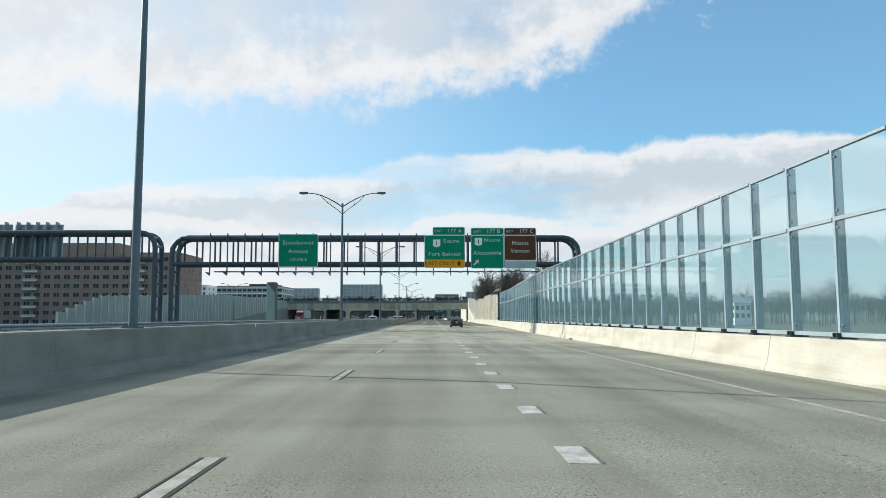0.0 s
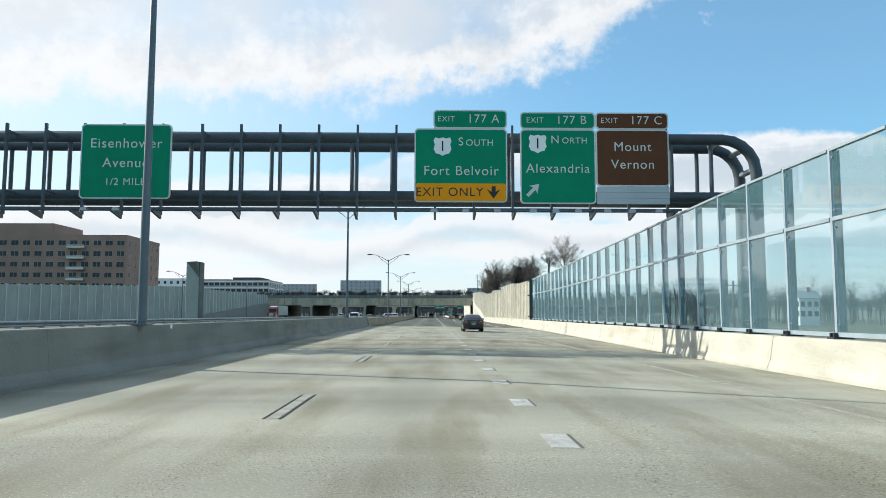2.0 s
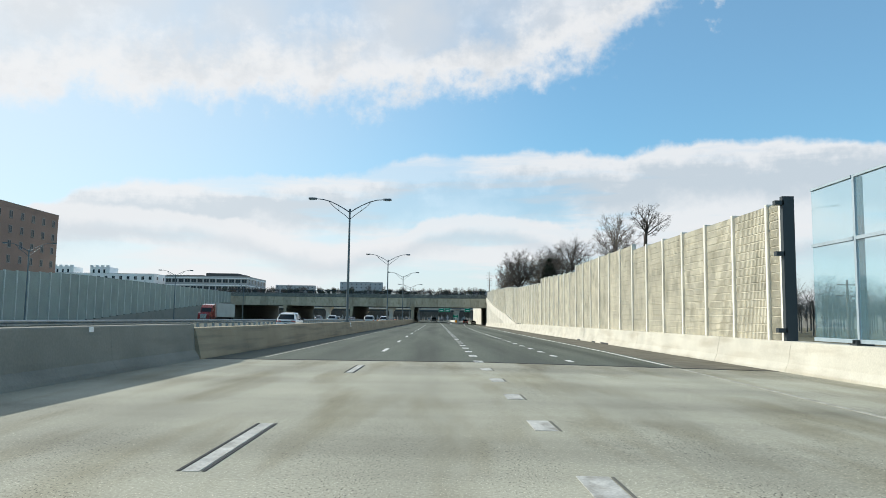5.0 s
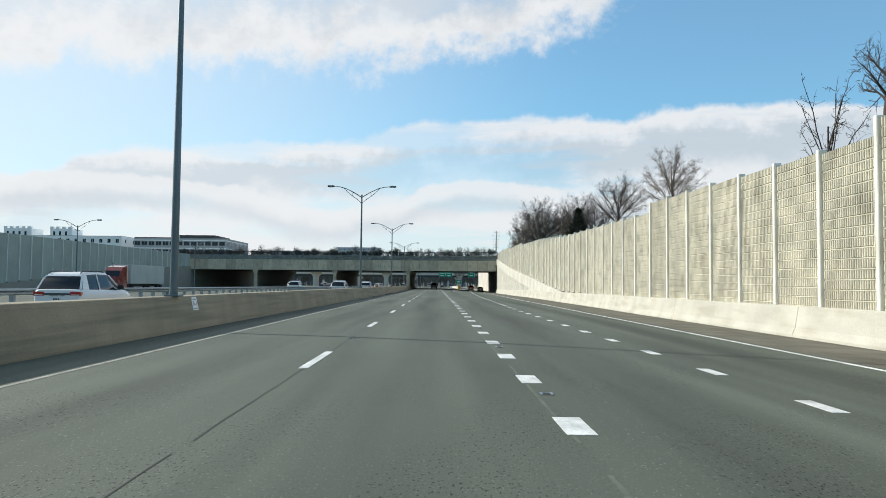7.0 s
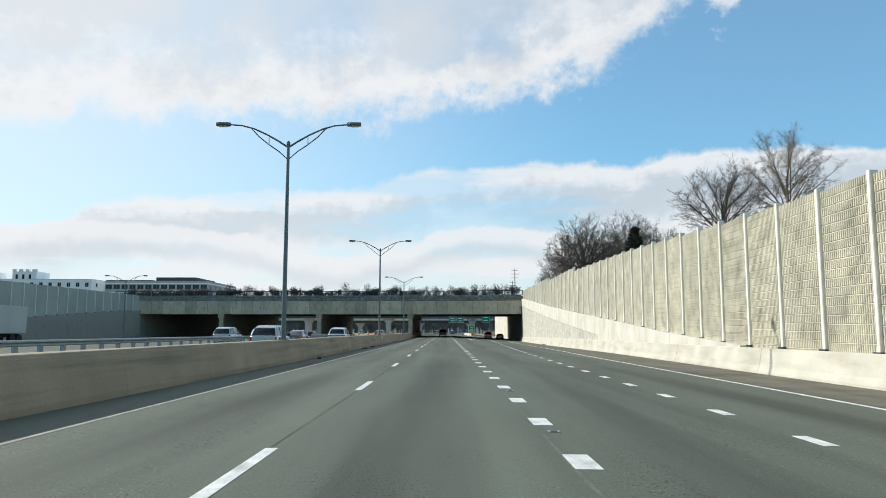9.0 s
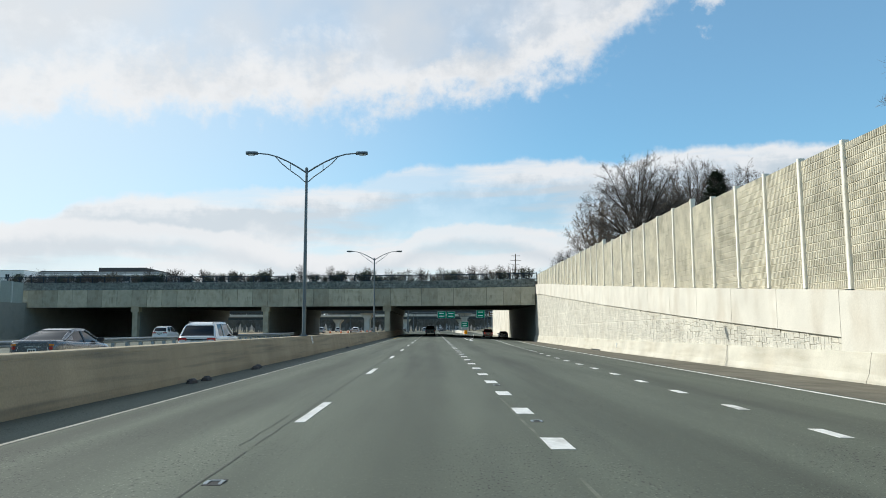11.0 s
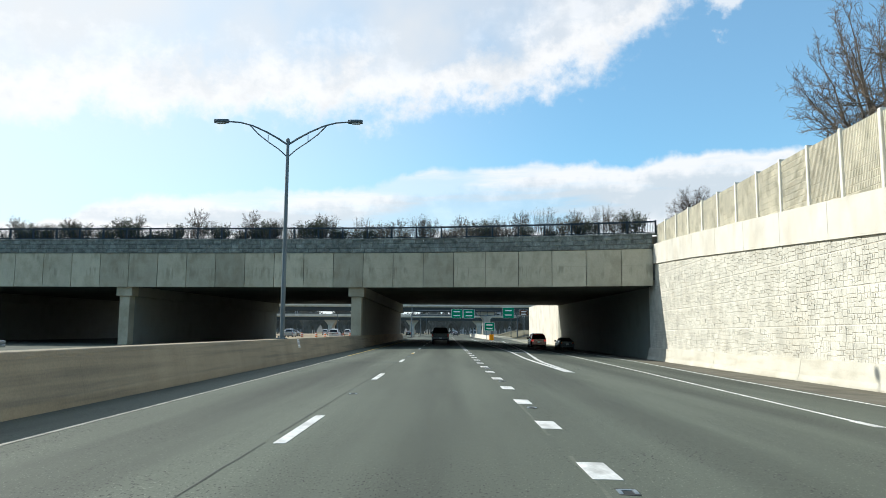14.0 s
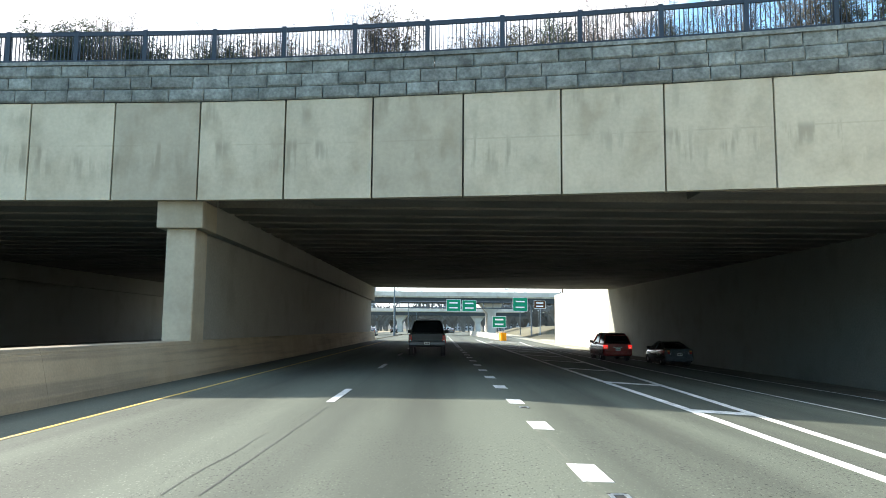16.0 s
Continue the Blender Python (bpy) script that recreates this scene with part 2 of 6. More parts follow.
SHOULDER = surf("shoulder_asphalt", (0.15, 0.138, 0.105), 0.92, var=0.3, coarse=0.8, fine=30, bump=0.6, dirt=(0.10, 0.085, 0.06), dirt_scale=(1.5, 0.2, 1), dirt_amount=0.7)
PAINT_WHITE = surf("road_paint_white", (0.74, 0.74, 0.71), 0.7, var=0.2, coarse=3, fine=30, bump=0.2, dirt=(0.35, 0.34, 0.31), dirt_scale=(4, 1.5, 1), dirt_amount=0.55)
PAINT_WORN = surf("road_paint_worn", (0.52, 0.51, 0.47), 0.8, var=0.3, coarse=3, fine=30, bump=0.2, dirt=(0.33, 0.31, 0.27), dirt_scale=(5, 2.5, 1), dirt_amount=0.9)
PAINT_FADED = surf("road_paint_faded", (0.385, 0.37, 0.315), 0.85, var=0.3, coarse=3, fine=30, bump=0.2, dirt=(0.30, 0.285, 0.24), dirt_scale=(5, 2.5, 1), dirt_amount=0.9)
PAINT_YELLOW = surf("road_paint_yellow", (0.62, 0.42, 0.10), 0.75, var=0.2, coarse=3, fine=30, bump=0.2, dirt=(0.30, 0.26, 0.18), dirt_scale=(4, 1, 1), dirt_amount=0.8)
SEAM = surf("crack_fill", (0.074, 0.079, 0.068), 0.85, var=0.3, bump=0.2)
PALE_SEAM = surf("dusty_seam", (0.135, 0.147, 0.115), 0.9, var=0.3, coarse=2, bump=0.2)
GROOVE = surf("worn_groove", (0.15, 0.142, 0.12), 0.9, var=0.3, bump=0.2)
TAR = surf("joint_tar", (0.03, 0.03, 0.028), 0.7, var=0.3, bump=0.2)
BARRIER = surf("barrier_concrete", (0.54, 0.51, 0.43), 0.88, var=0.14, coarse=0.7, fine=22, bump=0.25, dirt=(0.36, 0.31, 0.23), dirt_scale=(0.5, 0.35, 2.2), dirt_amount=0.45)
MEDIAN = surf("median_concrete", (0.345, 0.29, 0.20), 0.9, var=0.16, coarse=0.6, fine=20, bump=0.25, dirt=(0.19, 0.17, 0.13), dirt_scale=(0.5, 0.14, 5.0), dirt_amount=0.7)
NOISE_PANEL = surf("noise_wall_panel", (0.60, 0.555, 0.44), 0.92, var=0.2, coarse=0.9, fine=20, bump=0.3, dirt=(0.30, 0.275, 0.20), dirt_scale=(1.6, 1.6, 1.2), dirt_amount=0.5, per_piece=0.06)
NOISE_POST = surf("noise_wall_post", (0.76, 0.735, 0.65), 0.85, var=0.1, coarse=1, fine=20, bump=0.15, dirt=(0.45, 0.41, 0.33), dirt_scale=(1, 1, 0.6), dirt_amount=0.4)
STONE = surf("formed_stone", (0.60, 0.575, 0.50), 0.93, var=0.22, coarse=1.2, fine=14, bump=0.6, dirt=(0.40, 0.35, 0.26), dirt_scale=(0.4, 0.4, 0.4), dirt_amount=0.2, per_piece=0.08)
WALL_CAST = surf("cast_wall", (0.60, 0.57, 0.50), 0.88, var=0.12, coarse=0.5, fine=20, bump=0.2, dirt=(0.40, 0.34, 0.26), dirt_scale=(0.7, 0.7, 0.35), dirt_amount=0.4)
FASCIA = surf("fascia_panel", (0.47, 0.425, 0.315), 0.85, var=0.10, coarse=0.9, fine=9, bump=0.05, dirt=(0.30, 0.25, 0.165), dirt_scale=(1.1, 0.15, 0.7), dirt_amount=0.5, per_piece=0.2)
BAND_STONE = surf("parapet_block", (0.20, 0.219, 0.198), 0.93, var=0.42, coarse=2.5, fine=11, bump=1.0, dirt=(0.14, 0.14, 0.13), dirt_scale=(0.8, 0.8, 0.8), dirt_amount=0.5, per_piece=0.16)


def weep(mt, z0, z1, wide, tall, dark, amount, line=None):
    """Water stains that run down a wall from a joint at height z1 and fade towards z0, and the faint joint itself."""
    nt = mt.node_tree
    L = nt.links.new
    b = nt.nodes["Principled BSDF"]
    old = b.inputs["Base Color"].links[0].from_socket
    geo = nt.nodes.new("ShaderNodeNewGeometry")
    sep = nt.nodes.new("ShaderNodeSeparateXYZ")
    L(geo.outputs["Position"], sep.inputs[0])

    def ramp(v, lo, hi, a, c):
        n = nt.nodes.new("ShaderNodeMapRange")
        n.interpolation_type = "SMOOTHSTEP"
        L(v, n.inputs[0])
        for k, q in enumerate((lo, hi, a, c)):
            n.inputs[1 + k].default_value = q
        return n.outputs[0]

    def mul(p, q):
        n = nt.nodes.new("ShaderNodeMath")
        n.operation = "MULTIPLY"
        L(p, n.inputs[0])
        L(q, n.inputs[1])
        return n.outputs[0]

    def noise_at(stretch, detail):
        mp = nt.nodes.new("ShaderNodeMapping")
        mp.inputs[3].default_value = stretch
        L(geo.outputs["Position"], mp.inputs[0])
        n = nt.nodes.new("ShaderNodeTexNoise")
        n.inputs["Scale"].default_value = 1.0
        n.inputs["Detail"].default_value = detail
        L(mp.outputs[0], n.inputs["Vector"])
        return n.outputs[0]

    run = mul(ramp(noise_at((wide, 0.1, tall), 4.0), 0.47, 0.62, 0.0, 1.0), ramp(noise_at((0.55, 0.1, 0.4), 2.0), 0.46, 0.60, 0.0, amount))
    span = mul(ramp(sep.outputs[2], z0, z0 + 0.7 * (z1 - z0), 0.0, 1.0), ramp(sep.outputs[2], z1 - 0.08, z1 + 0.22, 1.0, 0.1))
    fac = mul(run, span)
    if line:
        n = nt.nodes.new("ShaderNodeMath")
        n.operation = "COMPARE"
        L(sep.outputs[2], n.inputs[0])
        n.inputs[1].default_value, n.inputs[2].default_value = z1, 0.022
        top = nt.nodes.new("ShaderNodeMath")
        top.operation = "MAXIMUM"
        L(fac, top.inputs[0])
        L(mul(n.outputs[0], ramp(noise_at((0.9, 0.1, 0.2), 3.0), 0.42, 0.56, 0.0, line)), top.inputs[1])
        fac = top.outputs[0]
    mx = nt.nodes.new("ShaderNodeMix")
    mx.data_type = "RGBA"
    L(fac, mx.inputs[0])
    L(old, mx.inputs[6])
    mx.inputs[7].default_value = (*dark, 1)
    L(mx.outputs[2], b.inputs["Base Color"])


weep(FASCIA, 5.6, 7.05, 3.6, 0.45, (0.235, 0.205, 0.145), 0.6, 0.2)
weep(FASCIA, 7.4, 8.42, 2.6, 0.5, (0.25, 0.22, 0.155), 0.6)
# darker concrete for the pylon: the shade of its right side is in the colour
PYLON_DARK = surf("pylon_shade_concrete", (0.15, 0.16, 0.145), 0.92, var=0.2, coarse=0.8, fine=8, bump=0.1)
FAR_POST = surf("far_wall_post", (0.60, 0.62, 0.57), 0.9, var=0.1, bump=0)
FAR_PANEL = surf("far_wall_panel", (0.34, 0.375, 0.33), 0.92, var=0.12, coarse=0.3, fine=4, bump=0.1, per_piece=0.06)
MEDIAN_BRIDGE = surf("median_bridge_concrete", (0.245, 0.24, 0.205), 0.9, var=0.16, coarse=0.6, fine=20, bump=0.25, dirt=(0.14, 0.135, 0.12), dirt_scale=(0.5, 0.25, 2.0), dirt_amount=0.55)
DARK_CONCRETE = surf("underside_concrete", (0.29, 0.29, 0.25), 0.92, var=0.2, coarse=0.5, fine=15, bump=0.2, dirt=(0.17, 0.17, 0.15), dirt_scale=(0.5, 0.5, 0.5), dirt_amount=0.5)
# girders and deck: part of the underside's shade is put into this darker colour
GIRDER = surf("girder_shade_concrete", (0.17, 0.16, 0.135), 0.95, var=0.25, coarse=0.5, fine=12, bump=0.1)
BUMPER = surf("dark_bumper_steel", (0.10, 0.10, 0.105), 0.35, metal=0.7, var=0.1, bump=0)
STEEL_DARK = surf("painted_steel_dark", (0.075, 0.095, 0.11), 0.5, metal=0.2, var=0.15, coarse=1, fine=8, bump=0.05)
STEEL_GALV = surf("galvanised_steel", (0.30, 0.34, 0.36), 0.45, metal=0.6, var=0.15, coarse=2, fine=14, bump=0.05)
STEEL_POLE = surf("lamp_pole_steel", (0.12, 0.15, 0.165), 0.45, metal=0.5, var=0.12, coarse=0.5, fine=10, bump=0.05)
STEEL_TEAL = surf("glass_wall_frame", (0.36, 0.43, 0.47), 0.4, metal=0.15, var=0.12, coarse=1, fine=14, bump=0.05)
# near-black copy of the steel, with shade set into its colour
STEEL_SHADE = surf("shaded_steel", (0.05, 0.06, 0.065), 0.5, metal=0.3, var=0.1, bump=0)
WEB_TEAL = surf("glass_wall_web", (0.05, 0.115, 0.14), 0.45, metal=0.2, var=0.12, coarse=1, fine=14, bump=0.05)
RAIL_BLUE = surf("railing_paint", (0.026, 0.040, 0.056), 0.45, metal=0.2, var=0.12, bump=0)
PANE = glassy("noise_glass", (0.88, 0.96, 0.975), 0.04, trans=0.90)
SIGN_LETTER = surf("sign_lettering", (0.64, 0.66, 0.64), 0.45, var=0.04, bump=0, spec=0.1)
SIGN_GREEN = surf("sign_green", (0.002, 0.25, 0.13), 0.45, var=0.07, coarse=1, fine=3, bump=0, spec=0.1)
SIGN_BROWN = surf("sign_brown", (0.125, 0.052, 0.024), 0.45, var=0.07, coarse=1, fine=3, bump=0, spec=0.1)
SIGN_WHITE = surf("sign_white", (0.88, 0.88, 0.86), 0.45, var=0.04, bump=0, spec=0.1)
SIGN_YELLOW = surf("sign_yellow", (0.94, 0.345, 0.012), 0.45, var=0.05, bump=0, spec=0.1)
SIGN_GREY = surf("plate_print_grey", (0.30, 0.31, 0.31), 0.5, var=0.05, bump=0)
SIGN_BLACK = surf("sign_black", (0.02, 0.02, 0.02), 0.45, var=0.05, bump=0)
SIGN_BACK = surf("sign_aluminium", (0.42, 0.43, 0.43), 0.4, metal=0.6, var=0.1, bump=0.02)
FRAME = surf("window_frame_paint", (0.34, 0.31, 0.28), 0.6, var=0.08, bump=0)
SILL = surf("facade_sill", (0.30, 0.27, 0.24), 0.85, var=0.1, bump=0)
BRICK = surf("facade_brick", (0.33, 0.22, 0.175), 0.9, var=0.15, coarse=0.2, fine=3, bump=0.1)
WHITE_WALL = surf("facade_pale", (0.86, 0.86, 0.84), 0.85, var=0.06, coarse=0.1, fine=2, bump=0)
GREY_WALL = surf("facade_grey", (0.42, 0.43, 0.44), 0.85, var=0.1, coarse=0.1, fine=2, bump=0)
ROOF_DARK = surf("dark_roof_cladding", (0.09, 0.085, 0.085), 0.8, var=0.15, coarse=0.3, fine=3, bump=0)
TRAILER = surf("dull_trailer_skin", (0.40, 0.45, 0.43), 0.5, metal=0.2, var=0.1, coarse=0.5, fine=6, bump=0)
WINDOW = surf("window_glass", (0.03, 0.04, 0.05), 0.12, var=0.2, coarse=0.3, fine=2, bump=0, spec=0.2)
DIRT = surf("bare_dirt", (0.36, 0.28, 0.18), 0.95, var=0.25, coarse=0.1, fine=3, bump=0.3)
WOOD_POLE = surf("pole_wood", (0.11, 0.085, 0.065), 0.9, var=0.2, coarse=1, fine=8, bump=0.1)
GROUND = surf("verge_grass", (0.13, 0.12, 0.07), 0.95, var=0.35, coarse=0.05, fine=3, bump=0.4, dirt=(0.20, 0.17, 0.11), dirt_scale=(0.02, 0.02, 0.02), dirt_amount=0.6)
BARK = surf("bark", (0.075, 0.06, 0.05), 0.95, var=0.3, coarse=1.5, fine=10, bump=0.5)
TWIG = surf("twig", (0.12, 0.10, 0.085), 0.95, var=0.3, coarse=1, fine=6, bump=0)
TWIG_RED = surf("twig_warm", (0.20, 0.16, 0.125), 0.95, var=0.3, coarse=1, fine=6, bump=0)
EVERGREEN = surf("evergreen_leaf", (0.055, 0.075, 0.045), 0.85, var=0.35, coarse=1, fine=6, bump=0)
LEAF_DULL = surf("dull_winter_leaf", (0.105, 0.092, 0.055), 0.9, var=0.35, coarse=1, fine=6, bump=0)
WOODS = surf("winter_wood", (0.135, 0.135, 0.125), 1.0, var=0.3, coarse=0.03, fine=0.4, bump=0)
CAR_BLACK = surf("car_paint_black", (0.010, 0.013, 0.016), 0.4, var=0.1, bump=0, coat=0.25)
CAR_NAVY = surf("car_paint_navy", (0.006, 0.010, 0.017), 0.22, var=0.1, bump=0, coat=0.5)
CAR_WHITE = surf("car_paint_white", (0.72, 0.73, 0.74), 0.3, var=0.05, bump=0, coat=0.8)
CAR_SILVER = surf("car_paint_silver", (0.42, 0.47, 0.50), 0.3, metal=0.4, var=0.05, bump=0, coat=0.8)
CAR_RED = surf("car_paint_red", (0.22, 0.014, 0.013), 0.25, var=0.1, bump=0, coat=1.0)
CAR_GREY = surf("car_paint_grey", (0.10, 0.11, 0.12), 0.25, metal=0.3, var=0.1, bump=0, coat=1.0)
CAR_GLASS = surf("car_glass", (0.010, 0.013, 0.016), 0.06, var=0.1, bump=0, spec=0.4)
RUBBER = surf("tyre_rubber", (0.018, 0.018, 0.018), 0.85, var=0.15, bump=0.1)
RIM = surf("alloy_rim", (0.55, 0.56, 0.57), 0.3, metal=0.8, var=0.1, bump=0)
CHROME = surf("chrome", (0.36, 0.37, 0.38), 0.25, metal=1.0, var=0.05, bump=0)
TAIL = surf("tail_lamp_red", (0.42, 0.02, 0.015), 0.15, var=0.1, bump=0, coat=1.0)
AMBER = surf("amber_lamp", (0.75, 0.25, 0.04), 0.15, var=0.1, bump=0, coat=1.0)
TAIL_LIT = lamp_mat("tail_lamp_lit", (0.9, 0.03, 0.02), 0.45)
CLEAR_LAMP = surf("clear_lamp", (0.72, 0.72, 0.70), 0.12, var=0.1, bump=0, coat=1.0)
PLASTIC = surf("dark_plastic", (0.025, 0.026, 0.028), 0.6, var=0.1, bump=0.05)
LENS = surf("lamp_lens", (0.55, 0.56, 0.55), 0.3, var=0.05, bump=0)
ORANGE = surf("orange_plastic", (0.75, 0.17, 0.03), 0.6, var=0.1, bump=0)


# ---- mesh helpers ----
class Shape:
    """Corners and faces of one mesh."""

    def __init__(self):
        self.v, self.f = [], []

    def quad(self, *pts):
        n = len(self.v)
        self.v += [tuple(p) for p in pts]
        self.f.append(tuple(range(n, n + len(pts))))
        return self

    def hexa(self, a, b):
        """A solid between two quads a and b with matching corners."""
        n = len(self.v)
        self.v += [tuple(p) for p in (*a, *b)]
        k = len(a)
        self.f += [tuple(n + i for i in reversed(range(k))), tuple(n + k + i for i in range(k))]
        self.f += [(n + i, n + (i + 1) % k, n + k + (i + 1) % k, n + k + i) for i in range(k)]
        return self

    def box(self, x0, x1, y0, y1, z0, z1):
        return self.hexa([(x0, y0, z0), (x1, y0, z0), (x1, y1, z0), (x0, y1, z0)], [(x0, y0, z1), (x1, y0, z1), (x1, y1, z1), (x0, y1, z1)])

    def bevel_box(self, x0, x1, y0, y1, z0, z1, c):
        """A box with chamfered upright edges and top and bottom edges."""
        def ring(z, d):
            return [(x0 + c, y0 + d, z), (x1 - c, y0 + d, z), (x1 - d, y0 + c, z), (x1 - d, y1 - c, z), (x1 - c, y1 - d, z), (x0 + c, y1 - d, z), (x0 + d, y1 - c, z), (x0 + d, y0 + c, z)]
        return self.rings([ring(z0, c * 0.6), ring(z0 + c, 0), ring(z1 - c, 0), ring(z1, c * 0.6)], True)

    def rings(self, rs, caps=False, closed=True):
        n, k = len(self.v), len(rs[0])
        for r in rs:
            self.v += [tuple(p) for p in r]
        for j in range(len(rs) - 1):
            for i in range(k if closed else k - 1):
                a, b = n + j * k + i, n + j * k + (i + 1) % k
                self.f.append((a, b, b + k, a + k))
        if caps:
            self.f.append(tuple(n + i for i in reversed(range(k))))
            self.f.append(tuple(n + (len(rs) - 1) * k + i for i in range(k)))
        return self

    def tube(self, pts, radii, n=8, caps=True):
        pts = [Vector(p) for p in pts]
        if not isinstance(radii, (list, tuple)):
            radii = [radii] * len(pts)
        rs, ref = [], Vector((0.31, 0.17, 0.93))
        for i, p in enumerate(pts):
            d = (pts[min(i + 1, len(pts) - 1)] - pts[max(i - 1, 0)]).normalized()
            if abs(d.dot(ref)) > 0.97:
                ref = Vector((0.93, 0.2, 0.1))
            u = d.cross(ref).normalized()
            w = d.cross(u)
            rs.append([p + (u * math.cos(t) + w * math.sin(t)) * radii[i] for t in (2 * math.pi * j / n for j in range(n))])
        return self.rings(rs, caps)


def part(name, s, mat, parent=None, label="", smooth=False):
    """Links a Shape, or a ready mesh, as ONE object under a thing or part."""
    if isinstance(s, Shape):
        me = bpy.data.meshes.new(name)
        me.from_pydata(s.v, [], s.f)
        me.materials.append(mat)
        if smooth:
            me.polygons.foreach_set("use_smooth", [True] * len(me.polygons))
            me.set_sharp_from_angle(angle=radians(40))
        me.update()
    else:
        me = s
    ob = new(name, me)
    if parent is not None:
        ob.parent = parent
    if label:
        ob["label"] = label
    return ob


def thing(name, label, category, group="", kind=""):
    return tagged(new(name), label, category, group, kind)


def lerp_table(table, v):
    for (a, p), (b, q) in zip(table, table[1:]):
        if v <= b:
            t = max(0.0, (v - a) / (b - a))
            return p + (q - p) * t
    return table[-1][1]


# ---- plan: foot of the wall along the right shoulder, cross slope, wall heights ----
FOOT = [(-40, 9.9), (65, 9.8), (90, 10.6), (110, 11.4), (129, 11.55), (160, 11.6), (190, 11.7), (220, 12.6), (250, 13.8), (297, 14.7), (330, 16.0), (359, 17.3), (415, 17.6)]
LEFT_FALL = [(128, 0.0), (150, 0.008), (180, 0.010), (250, 0.028), (276, 0.034), (331, 0.025), (360, 0.02), (420, 0.0)]
SLOPE = [(-40, 0.020), (110, 0.020), (150, 0.015), (200, 0.015), (250, 0.027), (295, 0.042), (335, 0.050), (360, 0.055), (420, 0.055), (470, 0.03), (520, 0.01)]
WALL_BASE = [(129, 0.78), (150, 0.65), (190, 0.75), (222, 0.85), (235, 1.4), (248, 2.16), (273, 3.6), (297, 5.1), (347, 8.3), (359, 8.9)]
WALL_TOP = [(129, 5.6), (148, 5.75), (148.1, 6.05), (167.0, 6.1), (167.1, 5.6), (188.2, 6.15), (188.3, 5.6), (201, 5.95), (220, 6.4), (248, 7.7), (273.7, 8.3), (273.8, 8.7), (297.0, 8.85), (297.1, 9.2), (330, 9.9), (359, 10.5)]


def foot(y):
    return lerp_table(FOOT, y)


def gz(x, y):
    if -7.61 < x < -2.4:
        return lerp_table(LEFT_FALL, y) * (x + 2.4)
    return -lerp_table(SLOPE, y) * max(0.0, x - 1.6)


def bridge_y(x):
    """Front of the overpass, bowed in plan."""
    return 361.9 - 0.06 * (x + 8) if x < -8 else 360.9 - 0.16 * x - 0.004 * x * x


# ---- ground and roads ----
ground = tagged(part("ground", Shape().quad((-3500, -600, -1.4), (3500, -600, -1.4), (3500, 4500, -1.4), (-3500, 4500, -1.4)), GROUND), "dry winter grass and bare earth around the highway", "ground", kind="structure")


def strip(name, mat, y0, y1, cols, step, label, category="road"):
    s = Shape()
    ys = [y0 + (y1 - y0) * i / max(1, round((y1 - y0) / step)) for i in range(max(1, round((y1 - y0) / step)) + 1)]
    rs = []
    for y in ys:
        rs.append([(c(y) if callable(c) else c, y, gz(c(y) if callable(c) else c, y)) for c in cols])
    s.rings(rs, closed=False)
    return tagged(part(name, s, mat), label, category, kind="structure")


EDGE = [(-40, 6.65), (100, 6.8), (135, 8.5), (190, 8.75), (238, 9.5), (256, 10.1), (282, 10.6), (315, 11.3), (330, 12.2), (352, 13.8), (415, 14.4), (420, 14.5)]
EXIT_LANE = [(126, 5.03), (190, 5.03), (236, 5.72), (252, 6.12), (264, 6.5), (275, 6.8), (286, 7.25), (297, 7.7), (312, 8.1), (325, 8.8), (352, 9.85), (430, 11.2)]


def edge_x(y):
    return lerp_table(EDGE, y)


strip("road_worn", ROAD_OLD, -40, 36, [-7.6, -2.06, 1.6, edge_x, lambda y: foot(y) + 0.3], 4, "older darker pitted concrete slab of the bridge roadway")
for mat, ya, yb, label in ((ROAD_CONCRETE, 36, 71.5, "light worn concrete bridge roadway with oil stains"), (ROAD_PITTED, 71.5, 83, "pitted brownish concrete slab of the bridge roadway"), (ROAD_CONCRETE, 83, 128.6, "light worn concrete bridge roadway with oil stains")):
    strip("road_concrete", mat, ya, yb, [-7.6, -2.06, 1.6, edge_x, lambda y: foot(y) + 0.3], 4, label)
strip("road_asphalt", ROAD_ASPHALT, 128.6, 640, [-7.6, -2.4, -2.06, 1.6, 5.05, lambda y: edge_x(y) + 0.3], 4, "dark grey asphalt roadway with lane markings")
strip("shoulder", SHOULDER, 128.6, 420, [lambda y: edge_x(y) + 0.3, lambda y: foot(y) + 0.3], 4, "brownish gritty asphalt shoulder beside the wall", "shoulder")
strip("road_far", ROAD_CONCRETE, 420, 640, [lambda y: edge_x(y) + 0.3, 32], 8, "pale concrete exit roadway beyond the underpass")
strip("road_left", ROAD_ASPHALT, -40, 640, [-62, -8.3], 20, "asphalt roadway of the separate lanes behind the median barrier")
joint = Shape()
for xa, xb in ((-7.4, 1.6), (1.6, 11.5)):
    za, zb = gz(xa, 128.6), gz(xb, 128.6)
    joint.hexa([(xa, 128.45, za - 0.3), (xb, 128.45, zb - 0.3), (xb, 128.75, zb - 0.3), (xa, 128.75, za - 0.3)], [(xa, 128.45, za + 0.01), (xb, 128.45, zb + 0.01), (xb, 128.75, zb + 0.01), (xa, 128.75, za + 0.01)])
tagged(part("joint_strip", joint, TAR), "dark joint between bridge concrete and asphalt", "joint", kind="structure")


